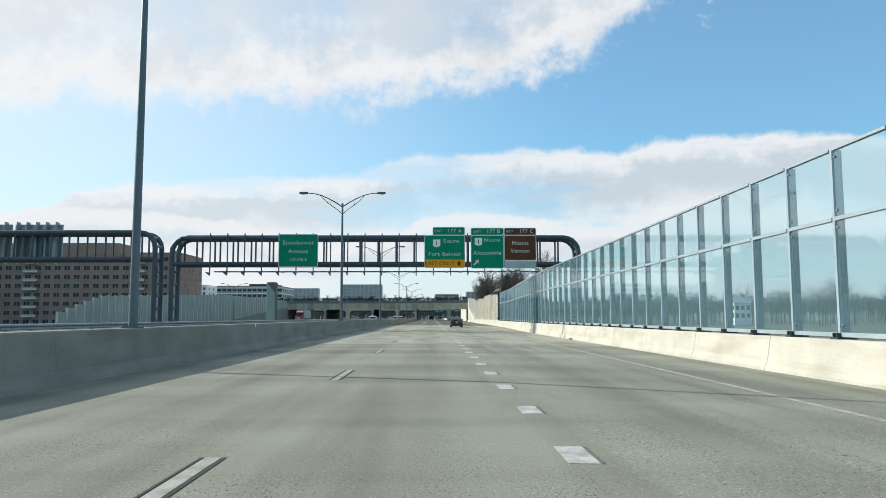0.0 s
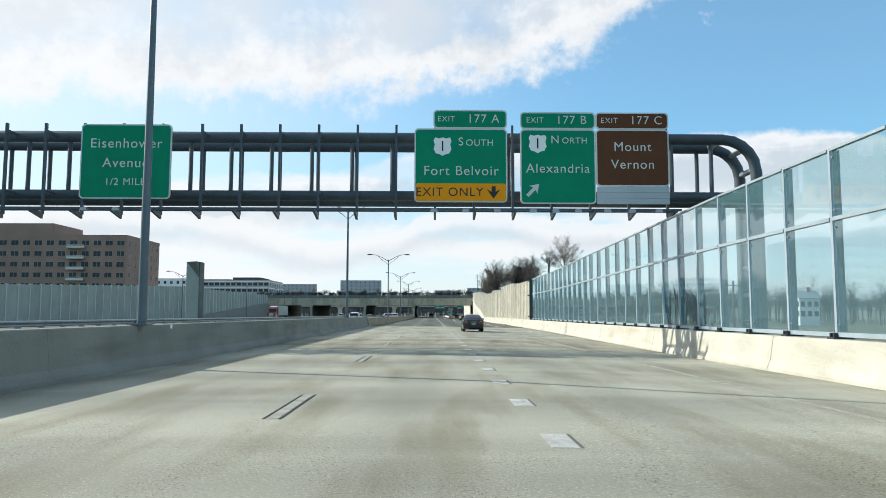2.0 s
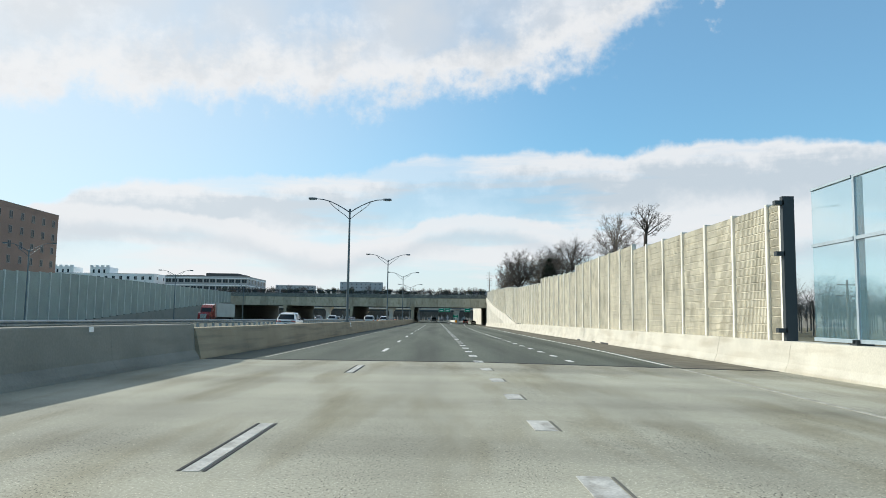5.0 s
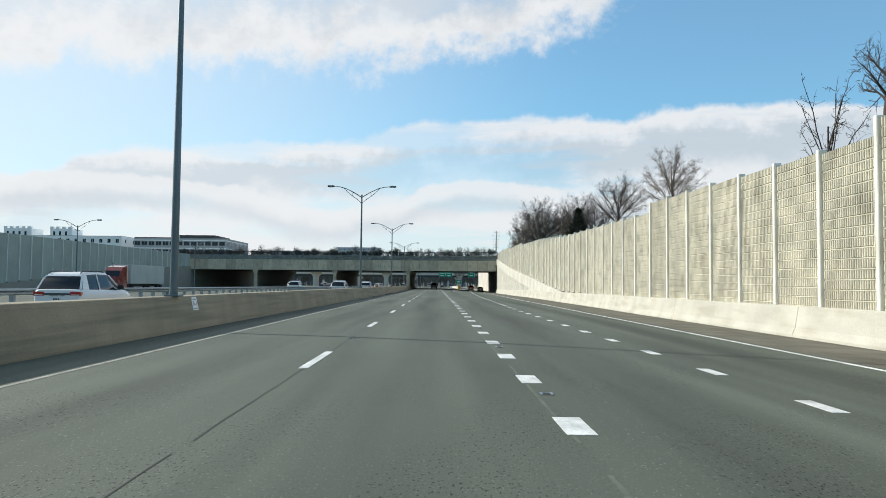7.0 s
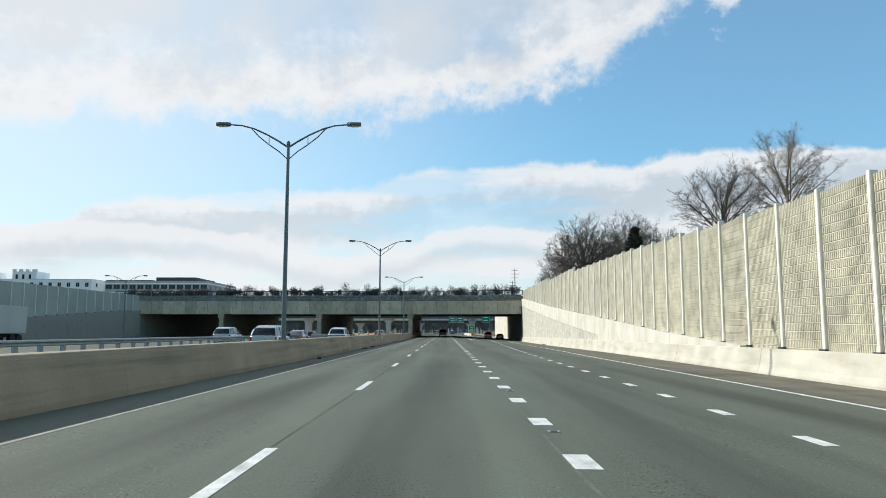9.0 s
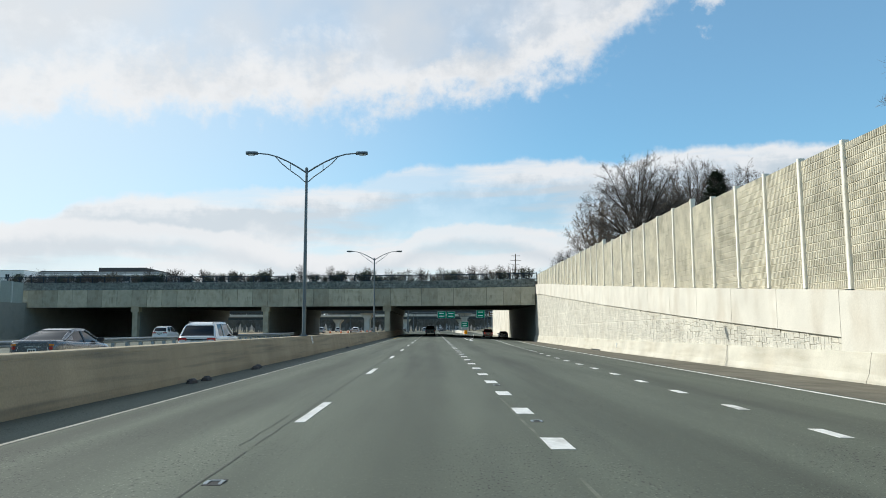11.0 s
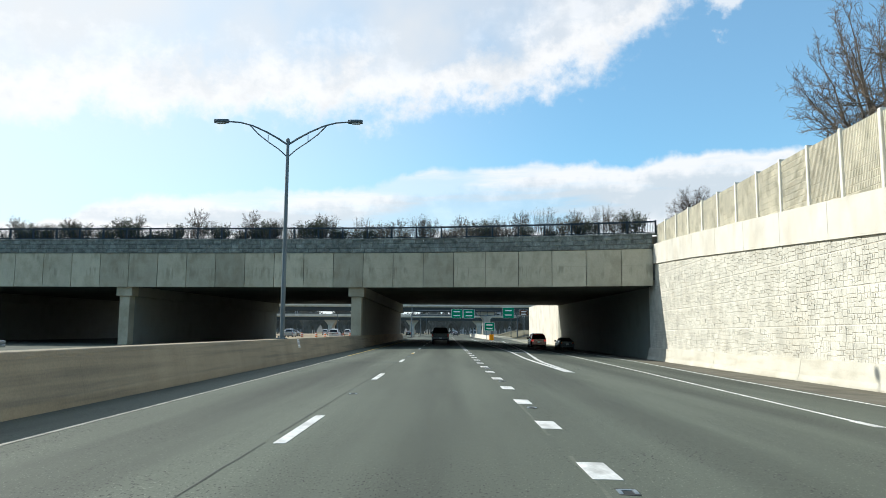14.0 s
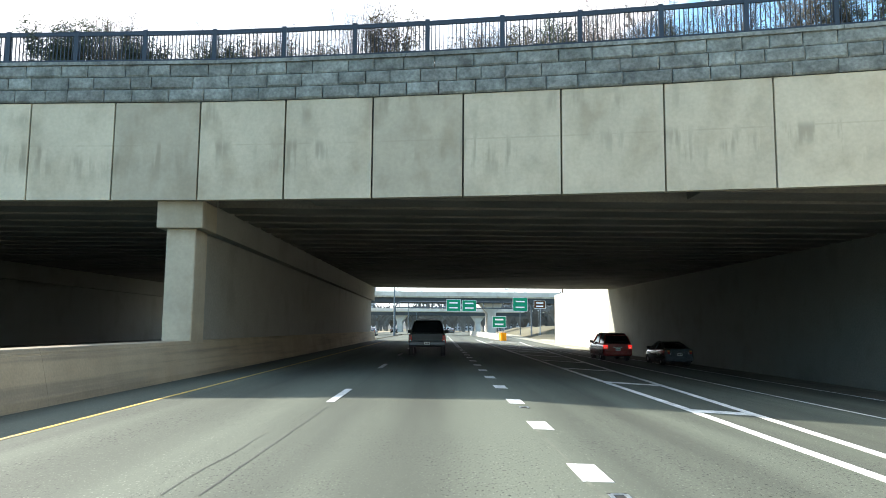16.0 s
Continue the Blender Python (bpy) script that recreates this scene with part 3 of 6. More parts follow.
def mark(name, x0, x1, y0, y1, mat, shift=0.0):
    s = Shape()
    s.hexa([(x0, y0, gz(x0, y0) - 0.02), (x1, y0, gz(x1, y0) - 0.02), (x1 + shift, y1, gz(x1 + shift, y1) - 0.02), (x0 + shift, y1, gz(x0 + shift, y1) - 0.02)],
           [(x0, y0, gz(x0, y0) + 0.006), (x1, y0, gz(x1, y0) + 0.006), (x1 + shift, y1, gz(x1 + shift, y1) + 0.006), (x0 + shift, y1, gz(x0 + shift, y1) + 0.006)])
    return part(name, s, mat, MARKS)


DASH_PHASE = [(-2, 1.3), (13, 1.25), (15, 1.14), (17, 0.82), (19, 0.53), (22, 0.30), (25, 0.34), (27, 0.48), (45, 0.48)]
DOT_PHASE = [(-40, 0.3), (125, 0.3), (145, 0.65), (158, 0.8), (170, 0.5), (185, 0.26), (230, 0.11), (245, 0.2), (254, -0.2), (262, -0.9), (275, -0.77), (300, -0.65), (325, -0.3), (340, -0.8), (500, -0.9)]
EXIT_DOT_PHASE = [(126, 2.5), (190, 2.3), (235, 1.7), (262, 1.7), (272, 1.4), (284, 2.0), (300, 2.2), (320, 2.2)]
MARKS = thing("lane_markings", "worn white and yellow painted lane markings", "lane marking", kind="structure")
for k in range(-2, 45):
    y = 12.192 * k + lerp_table(DASH_PHASE, k)
    worn = y < 128
    mark("dash", -2.14, -1.98, y, y + 3.05, PAINT_FADED if y < 80 else PAINT_WORN if worn else PAINT_WHITE)
    if k == 28:
        mark("dash_overpaint", -2.135, -1.985, y + 0.02, y + 2.1, PAINT_YELLOW).location.z = 0.005
    if worn:
        for dx in (-0.13, 0.13):
            mark("dash_groove", -2.06 + dx * 0.9 - 0.017, -2.06 + dx * 0.9 + 0.017, y, y + 3.05, TAR)
for k in range(-8, 150):
    y = 3.658 * k + lerp_table(DOT_PHASE, 3.658 * k)
    yr = 3.658 * k + lerp_table(EXIT_DOT_PHASE, 3.658 * k)
    if y < 480:
        mark("dot", 1.45, 1.75, y, y + 0.93, PAINT_WORN if y < 128 else PAINT_WHITE)
        if y < 125:
            mark("dot_groove", 1.77, 1.80, y, y + 0.93, GROOVE)
    if 126 < y < 309:
        x = lerp_table(EXIT_LANE, yr)
        mark("dot", x - 0.11, x + 0.11, yr, yr + 0.93, PAINT_WHITE, lerp_table(EXIT_LANE, yr + 0.93) - x)
for y0 in range(-40, 420, 10):
    y1 = y0 + 10
    a, b = edge_x(y0), edge_x(y1)
    mark("edge_line", a - 0.06, a + 0.06, y0, y1, PAINT_FADED if y0 < 128 else PAINT_WHITE, b - a)
    if y0 > 120:
        mark("median_line", -5.82, -5.72, y0, y1, PAINT_YELLOW if y0 > 335 else PAINT_FADED)


def crack(x, y0, y1, wide, mat, sway=0.05, rough=0.012, slow=0.02):
    """A crooked crack or sealed joint along the road, lying a few millimetres over the surface."""
    n = max(2, round((y1 - y0) / 0.6))
    a = []
    for i in range(n + 1):
        y = y0 + (y1 - y0) * i / n
        q = x + sway * noise.noise(Vector((y * slow, x * 3.1, 0.7))) * 2 + rng.uniform(-rough, rough)
        w = wide * rng.uniform(0.6, 1.2) / 2
        a.append([(q - w, y, gz(q, y) + 0.004), (q + w, y, gz(q, y) + 0.004)])
    part("crack", Shape().rings(a, closed=False), mat, MARKS)


rng = random.Random(6)
for y0 in range(130, 420, 8):
    if rng.random() < 0.95:
        crack(-2.1, y0, y0 + rng.uniform(7, 8), 0.02, SEAM, 0.16)
    if rng.random() < 0.08:
        crack(-2.35, y0, y0 + rng.uniform(2, 6), 0.014, SEAM, 0.15, 0.03)
    if rng.random() < 0.8:
        crack(1.47, y0, y0 + rng.uniform(5, 8), 0.05, PALE_SEAM, 0.06, 0.012)


def road_stud(x, y):
    """A worn steel casting let into the road, with two ramps and the square hole of its lost reflector."""
    t = thing("road_stud", "worn steel reflector casting set in the roadway", "road stud", "road studs")
    for dx in (-0.07, 0.07):
        part("runner", Shape().hexa([(x + dx - 0.018, y - 0.13, gz(x, y) - 0.01), (x + dx + 0.018, y - 0.13, gz(x, y) - 0.01), (x + dx + 0.018, y + 0.13, gz(x, y) - 0.01), (x + dx - 0.018, y + 0.13, gz(x, y) - 0.01)],
                                    [(x + dx - 0.018, y - 0.06, gz(x, y) + 0.012), (x + dx + 0.018, y - 0.06, gz(x, y) + 0.012), (x + dx + 0.018, y + 0.06, gz(x, y) + 0.012), (x + dx - 0.018, y + 0.06, gz(x, y) + 0.012)]), STEEL_GALV, t)
    part("bed", Shape().box(x - 0.09, x + 0.09, y - 0.14, y + 0.14, gz(x, y) - 0.02, gz(x, y) + 0.003), TAR, t)
    part("cross_bar", Shape().box(x - 0.06, x + 0.06, y + 0.05, y + 0.09, gz(x, y), gz(x, y) + 0.010), STEEL_GALV, t)


for k in range(29):
    road_stud(1.65, 149.8 + 7.27 * k)
for y in (166.6, 190.9, 215.3, 239.8, 263.7, 288.0, 312.5, 337.2):
    road_stud(-2.05, y)
# solid lines and the hatched gore before the underpass
for y0 in range(310, 430, 10):
    xa, xb = lerp_table(EXIT_LANE, y0), lerp_table(EXIT_LANE, y0 + 10)
    mark("exit_line", xa - 0.05, xa + 0.05, y0, y0 + 10, PAINT_WHITE, xb - xa)
GORE_NEAR = [(325, 4.86), (338, 4.74), (348, 5.04), (356, 5.32), (445, 5.4)]
GORE_FAR = [(325, 5.02), (337, 5.22), (342, 5.62), (350, 6.22), (356, 6.68), (363, 7.18), (370, 7.55), (445, 11.6)]
for y0 in range(325, 445, 5):
    for table in (GORE_NEAR, GORE_FAR):
        xa, xb = lerp_table(table, y0), lerp_table(table, y0 + 5)
        mark("gore_line", xa - 0.11, xa + 0.11, y0, y0 + 5, PAINT_WHITE, xb - xa)
for k in range(11):
    y0 = 354.6 + k * 8.2
    xa, xb = lerp_table(GORE_NEAR, y0) + 0.11, lerp_table(GORE_FAR, y0) - 0.11
    mark("gore_bar", xa, xb, y0, y0 + 0.55, PAINT_WHITE)


# ---- median barrier ----
def barrier_section(parent, y0, y1, prof, xf, zf, mat, name="barrier_section"):
    rs = []
    for y in (y0, y1):
        rs.append([(xf(y) + px, y, zf(y) + pz) for px, pz in prof])
    part(name, Shape().rings(rs, True), mat, parent)


median = thing("median_barrier", "stained concrete median barrier in long cast sections", "barrier", kind="structure")
MED = [(0.0, -0.1), (-0.06, 0.1), (-0.20, 0.30), (-0.28, 1.10), (-0.30, 1.13), (-0.84, 1.13), (-0.86, 1.10), (-0.94, 0.30), (-1.08, 0.1), (-1.14, -0.1)]
MED_LOW = [(0.01, -0.35), (0.0, -0.1), (-0.01, 0.06), (-0.19, 0.86), (-0.205, 0.865), (-0.21, 0.92), (-0.225, 0.925), (-0.24, 0.985), (-0.26, 1.0), (-0.88, 1.0), (-0.90, 0.985), (-1.13, 0.06), (-1.14, -0.1), (-1.15, -0.35)]
for i in range(-3, 70):
    low = i > 20
    barrier_section(median, i * 6.1 + 0.004, i * 6.1 + (6.1 if low and i % 3 else 6.096), MED_LOW if low else MED, lambda y: -7.42, lambda y: 0.0, MEDIAN if low else MEDIAN_BRIDGE)

# ---- right-hand barrier and walls ----
kerb_wall = thing("roadside_barrier", "cream concrete barrier with vertical joints along the shoulder", "barrier", kind="structure")
PARAPET = [(0.0, -0.15), (0.0, 0.08), (0.10, 0.30), (0.22, 0.98), (0.25, 1.0), (0.95, 1.0), (0.95, -0.15)]
for i in range(-6, 59):
    a, b = i * 6.1 + (0.012 if i % 2 == 0 or i < 21 else 0.0), i * 6.1 + (6.088 if i % 2 or i < 21 else 6.1)
    barrier_section(kerb_wall, a, min(b, 359.2), PARAPET, foot, lambda y: gz(foot(y), y), BARRIER)

glass_wall = thing("wall_glass", "tall transparent noise wall with grey steel posts and rails", "noise wall", kind="structure")
POST_Y = [(-12, -3.9), (0, 24.67), (8, 43.4), (18, 68.04), (21, 75.2), (24, 82.6), (27, 91.0), (30, 98.7), (34, 109.7), (41, 127.2)]


def along(y):
    return foot(y) + 0.55


post_mesh = clamp = None
for i in range(-26, 41):
    y = lerp_table(POST_Y, i) if i > -12 else -3.9 + (i + 12) * 2.38
    x, z = along(y), gz(foot(y), y) + 1.0
    s = Shape()
    s.box(-0.045, 0.03, -0.05, 0.05, 0, 4.87)
    if post_mesh is None:
        ob = part("post", s, STEEL_TEAL, glass_wall)
        post_mesh = ob.data
        web = part("post_web", Shape().box(0.03, 0.20, -0.012, 0.012, 0.0, 4.82).box(0.19, 0.22, -0.045, 0.045, 0.0, 4.82), WEB_TEAL, glass_wall)
        foot_ob = part("base_plate", Shape().box(-0.2, 0.32, -0.16, 0.16, 0.0, 0.05).box(-0.17, -0.05, -0.1, -0.06, 0.05, 0.16).box(-0.17, -0.05, 0.06, 0.1, 0.05, 0.16), STEEL_SHADE, glass_wall)
    else:
        ob = part("post", post_mesh, None, glass_wall)
        web = part("post_web", web.data, None, glass_wall)
        foot_ob = part("base_plate", foot_ob.data, None, glass_wall)
    for o in (ob, web, foot_ob):
        o.location = (x, y, z)
    if 0 < y < 80:
        for h in (0.36, 2.82, 3.26, 4.62):
            if clamp is None:
                o = part("clamp", Shape().tube([(-0.045, 0, 0), (-0.012, 0, 0)], [0.032, 0.038], 8), STEEL_GALV, glass_wall)
                clamp = o.data
            else:
                o = part("clamp", clamp, None, glass_wall)
            o.location = (x, y - 0.14, z + h)
    y2 = lerp_table(POST_Y, i + 1) if i > -13 else y + 2.38
    x2, z2 = along(y2), gz(foot(y2), y2) + 1.0
    for nm, h0, h1 in (("rail", 0.06, 0.17), ("rail", 2.99, 3.09), ("rail", 4.79, 4.86)):
        part(nm, Shape().hexa([(x - 0.06, y + 0.08, z + h0), (x + 0.06, y + 0.08, z + h0), (x + 0.06, y + 0.08, z + h1), (x - 0.06, y + 0.08, z + h1)],
                              [(x2 - 0.06, y2 - 0.08, z2 + h0), (x2 + 0.06, y2 - 0.08, z2 + h0), (x2 + 0.06, y2 - 0.08, z2 + h1), (x2 - 0.06, y2 - 0.08, z2 + h1)]), STEEL_TEAL, glass_wall)
    for h0, h1 in ((0.17, 2.99), (3.09, 4.79)):
        g = part("pane", Shape().hexa([(x - 0.01, y + 0.08, z + h0), (x + 0.01, y + 0.08, z + h0), (x + 0.01, y + 0.08, z + h1), (x - 0.01, y + 0.08, z + h1)],
                                      [(x2 - 0.01, y2 - 0.08, z2 + h0), (x2 + 0.01, y2 - 0.08, z2 + h0), (x2 + 0.01, y2 - 0.08, z2 + h1), (x2 - 0.01, y2 - 0.08, z2 + h1)]), PANE, glass_wall)
        g.visible_shadow = False

# concrete noise wall: posts with fluted panels between them
noise_wall = thing("wall_noise", "tan fluted concrete noise wall panels between pale posts", "noise wall", kind="structure")
flutes = {}


def fluted(n):
    """A panel n courses high and 3.46 m long, with upright flutes in each course; local x is outwards, y along."""
    if n not in flutes:
        s = Shape()
        h = 0.305
        s.box(0.012, 0.20, -1.73, 1.73, 0, n * h)
        for c in range(n):
            z0, z1 = c * h + 0.036, c * h + h
            s.box(0.006, 0.05, -1.73, 1.73, c * h, z0)
            for k in range(24):
                y0 = -1.72 + k * 0.1434
                y1 = y0 + 0.088
                s.rings([[(0.03, y0, z0 - 0.004), (-0.008, y0 + 0.004, z0), (-0.024, y0 + 0.02, z0 + 0.012), (-0.024, y1 - 0.02, z0 + 0.012), (-0.008, y1 - 0.004, z0), (0.03, y1, z0 - 0.004)],
                         [(0.03, y0, z1 + 0.004), (-0.008, y0 + 0.004, z1), (-0.024, y0 + 0.02, z1 - 0.012), (-0.024, y1 - 0.02, z1 - 0.012), (-0.008, y1 - 0.004, z1), (0.03, y1, z1 + 0.004)]], closed=False)
        ob = part("panel", s, NOISE_PANEL, noise_wall)
        flutes[n] = ob.data
        return ob
    return part("panel", flutes[n], None, noise_wall)


NOISE_Y = [(-1, 129.2), (0, 130.3), (19, 188.3), (36, 244.87), (45, 273.75), (53, 300.77), (58, 316.34), (64, 334.54), (70, 353.89), (72, 360.3)]
for i in range(-1, 71):
    y, y2 = lerp_table(NOISE_Y, i), lerp_table(NOISE_Y, i + 1)
    wide = (y2 - y) / 3.66
    ym = (y + y2) / 2
    xa, xb = foot(y) + 0.58, foot(y2) + 0.58
    zb, zt = lerp_table(WALL_BASE, ym), lerp_table(WALL_TOP, ym)
    n = max(4, math.ceil((zt - zb + 0.03) / 0.305))
    p = fluted(n)
    ang = math.atan2(-(xb - xa), y2 - y)
    p.matrix_basis = Matrix.Translation(((xa + xb) / 2, ym, zt - n * 0.305)) @ Matrix.Rotation(ang, 4, "Z") @ Matrix.Diagonal((1, wide, 1, 1))
    ztp = max(zt, lerp_table(WALL_TOP, y - 1.83)) + 0.06
    zbp = lerp_table(WALL_BASE, y) - 0.05
    part("post", Shape().bevel_box(xa - 0.11, xa + 0.17, y - 0.085, y + 0.085, zbp, ztp, 0.02), NOISE_POST, noise_wall)
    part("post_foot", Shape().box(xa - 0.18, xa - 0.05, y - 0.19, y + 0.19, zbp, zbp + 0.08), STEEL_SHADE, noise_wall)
# dark end frame where the glass wall meets the concrete one
part("end_post", Shape().box(11.95, 12.35, 128.8, 129.0, 0.7, 5.75).box(11.7, 12.0, 128.8, 129.0, 5.45, 5.6).box(11.7, 12.0, 128.8, 129.0, 3.7, 3.85).box(11.7, 12.0, 128.8, 129.0, 1.1, 1.25), STEEL_SHADE, noise_wall)

# retaining wall under it
retaining = thing("wall_retaining", "cream cast concrete retaining wall rising towards the overpass", "retaining wall", kind="structure")
y = 222.0
while y < 359:
    y2 = min(y + 4.88, 359.4) if y > 223 else 223.84
    q = []
    for yy in (y + 0.012, y2 - 0.012):
        x = foot(yy) + (0.40 if y > 257.5 else 0.24)
        q.append([(x, yy, -1.0), (x + 0.5, yy, -1.0), (x + 0.5, yy, lerp_table(WALL_BASE, yy)), (x, yy, lerp_table(WALL_BASE, yy))])
    part("wall_panel", Shape().hexa(*q), WALL_CAST, retaining)
    if y > 257.5:
        q = []
        for yy in (y + 0.012, y2 - 0.012):
            x, zt = foot(yy) + 0.40, lerp_table(WALL_BASE, yy) + 0.02
            zl = max(zt - 1.65, gz(foot(yy), yy) + 1.02)
            q.append([(x - 0.16, yy, zl), (x + 0.55, yy, zl), (x + 0.55, yy, zt), (x - 0.16, yy, zt)])
        part("cap", Shape().hexa(*q), WALL_CAST, retaining)
    y = y2

# ---- overpass ----
overpass = thing("overpass", "wide concrete land bridge with stained fascia panels", "overpass", kind="structure")
ZB, ZP, ZT = 5.33, 8.43, 9.70
x = 0.72 - 30 * 2.735
while x < 17.3:
    x2 = min(x + (2.735 if x < 0.7 else 2.84), 17.4)
    a, b = bridge_y(x), bridge_y(x2)
    s = Shape().hexa([(x + 0.027, a, ZB), (x2 - 0.027, b, ZB), (x2 - 0.027, b + 0.25, ZB), (x + 0.027, a + 0.25, ZB)],
                     [(x + 0.027, a, ZP), (x2 - 0.027, b, ZP), (x2 - 0.027, b + 0.25, ZP), (x + 0.027, a + 0.25, ZP)])
    part("fascia_panel", s, FASCIA, overpass)
    x = x2
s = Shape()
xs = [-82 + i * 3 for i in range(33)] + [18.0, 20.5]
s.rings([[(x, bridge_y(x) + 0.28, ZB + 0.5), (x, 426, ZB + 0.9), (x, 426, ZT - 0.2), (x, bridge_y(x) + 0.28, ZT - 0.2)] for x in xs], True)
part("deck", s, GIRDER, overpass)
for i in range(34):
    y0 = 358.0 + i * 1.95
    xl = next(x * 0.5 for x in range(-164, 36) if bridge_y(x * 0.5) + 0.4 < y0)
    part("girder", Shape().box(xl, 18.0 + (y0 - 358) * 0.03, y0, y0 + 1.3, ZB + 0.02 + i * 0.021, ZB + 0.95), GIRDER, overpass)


def pier(x):
    y0 = bridge_y(x) + 0.5
    part("pier_column", Shape().bevel_box(x - 0.46, x + 0.46, y0, y0 + 1.2, 0, 4.5, 0.03), FASCIA, overpass)
    part("pier_cap", Shape().bevel_box(x - 0.72, x + 0.72, y0 - 0.2, y0 + 1.3, 4.5, ZB + 0.05, 0.03), FASCIA, overpass)
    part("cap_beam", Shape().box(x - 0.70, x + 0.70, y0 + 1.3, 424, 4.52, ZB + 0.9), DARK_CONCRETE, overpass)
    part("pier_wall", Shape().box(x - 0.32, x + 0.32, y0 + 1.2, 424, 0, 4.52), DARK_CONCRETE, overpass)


for x in (-8.1, -29.8, -53.5):
    pier(x)
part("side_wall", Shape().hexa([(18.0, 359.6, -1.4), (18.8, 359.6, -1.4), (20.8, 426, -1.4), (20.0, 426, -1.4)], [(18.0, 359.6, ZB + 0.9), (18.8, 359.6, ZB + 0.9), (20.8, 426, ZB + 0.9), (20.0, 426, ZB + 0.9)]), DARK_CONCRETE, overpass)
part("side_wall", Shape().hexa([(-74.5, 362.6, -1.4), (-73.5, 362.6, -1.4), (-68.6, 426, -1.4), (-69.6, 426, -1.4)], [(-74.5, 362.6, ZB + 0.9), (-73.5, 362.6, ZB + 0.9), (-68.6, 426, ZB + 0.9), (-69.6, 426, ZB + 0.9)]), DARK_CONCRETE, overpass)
# parapet blocks in three courses, coping and railing
rng = random.Random(5)
loose = Shape()
for c in range(3):
    x = -81.0
    while x < 17.3:
        w = min(rng.uniform(0.65, 1.35), 17.4 - x)
        if w < 0.2:
            break
        x2 = x + w
        a, b = bridge_y(x) - 0.05, bridge_y(x2) - 0.05
        zc = ZP + 0.02 + c * 0.405
        z0, z1, d = zc, zc + 0.39, rng.uniform(0.02, 0.06)
        s = Shape() if x > -42 else loose
        s.rings([[(x + 0.01, a + 0.2, z0), (x2 - 0.01, b + 0.2, z0), (x2 - 0.01, b + 0.2, z1), (x + 0.01, a + 0.2, z1)],
                 [(x + 0.01, a, z0), (x2 - 0.01, b, z0), (x2 - 0.01, b, z1), (x + 0.01, a, z1)],
                 [(x + 0.06, a - d, z0 + 0.05), (x2 - 0.07, b - d * 0.8, z0 + 0.06), (x2 - 0.06, b - d, z1 - 0.05), (x + 0.07, a - d * 0.7, z1 - 0.06)]], True)
        if x > -42:
            part("parapet_block", s, BAND_STONE, overpass)
        x = x2
tagged(part("parapet_block", loose, BAND_STONE, overpass), kind="stuff")
for i in range(34):
    x, x2 = -82 + i * 3.0, min(-82 + i * 3.0 + 2.985, 18.0)
    a, b, ZT = bridge_y(x), bridge_y(x2), 9.70
    part("coping", Shape().hexa([(x, a - 0.12, ZT - 0.06), (x2, b - 0.12, ZT - 0.06), (x2, b + 0.4, ZT - 0.06), (x, a + 0.4, ZT - 0.06)],
                                [(x, a - 0.12, ZT + 0.05), (x2, b - 0.12, ZT + 0.05), (x2, b + 0.4, ZT + 0.05), (x, a + 0.4, ZT + 0.05)]), BAND_STONE, overpass)
ZT = 9.70
railing = thing("railing", "dark blue steel railing with upright pickets on the overpass", "railing")
picket, rest = None, Shape()
for i in range(44):
    x = 17.7 - i * 2.26
    y, ZT = bridge_y(x) + 0.12, 9.70
    part("rail_post", Shape().box(x - 0.07, x + 0.07, y - 0.05, y + 0.05, ZT + 0.05, ZT + 1.16), RAIL_BLUE, railing)
    if i == 43:
        break
    x2 = x - 2.26
    y2 = bridge_y(x2) + 0.12
    s = Shape()
    for z0, z1 in ((0.98, 1.12), (0.12, 0.18)):
        s.hexa([(x - 0.06, y - 0.035, ZT + z0), (x - 0.06, y + 0.035, ZT + z0), (x - 0.06, y + 0.035, ZT + z1), (x - 0.06, y - 0.035, ZT + z1)],
               [(x2 + 0.06, y2 - 0.035, ZT + z0), (x2 + 0.06, y2 + 0.035, ZT + z0), (x2 + 0.06, y2 + 0.035, ZT + z1), (x2 + 0.06, y2 - 0.035, ZT + z1)])
    for k in range(1, 18):
        t = k / 18
        xk, yk = x + (x2 - x) * t, y + (y2 - y) * t
        if i < 17:
            if picket is None:
                o = part("picket", Shape().box(-0.012, 0.012, -0.012, 0.012, 0.17, 0.98), RAIL_BLUE, railing)
                picket = o.data
            else:
                o = part("picket", picket, None, railing)
            o.location = (xk, yk, ZT)
        else:
            rest.box(xk - 0.012, xk + 0.012, yk - 0.012, yk + 0.012, ZT + 0.17, ZT + 0.98)
    part("rail", s, RAIL_BLUE, railing)

ZT = 9.70
tagged(part("picket", rest, RAIL_BLUE, railing), kind="stuff")

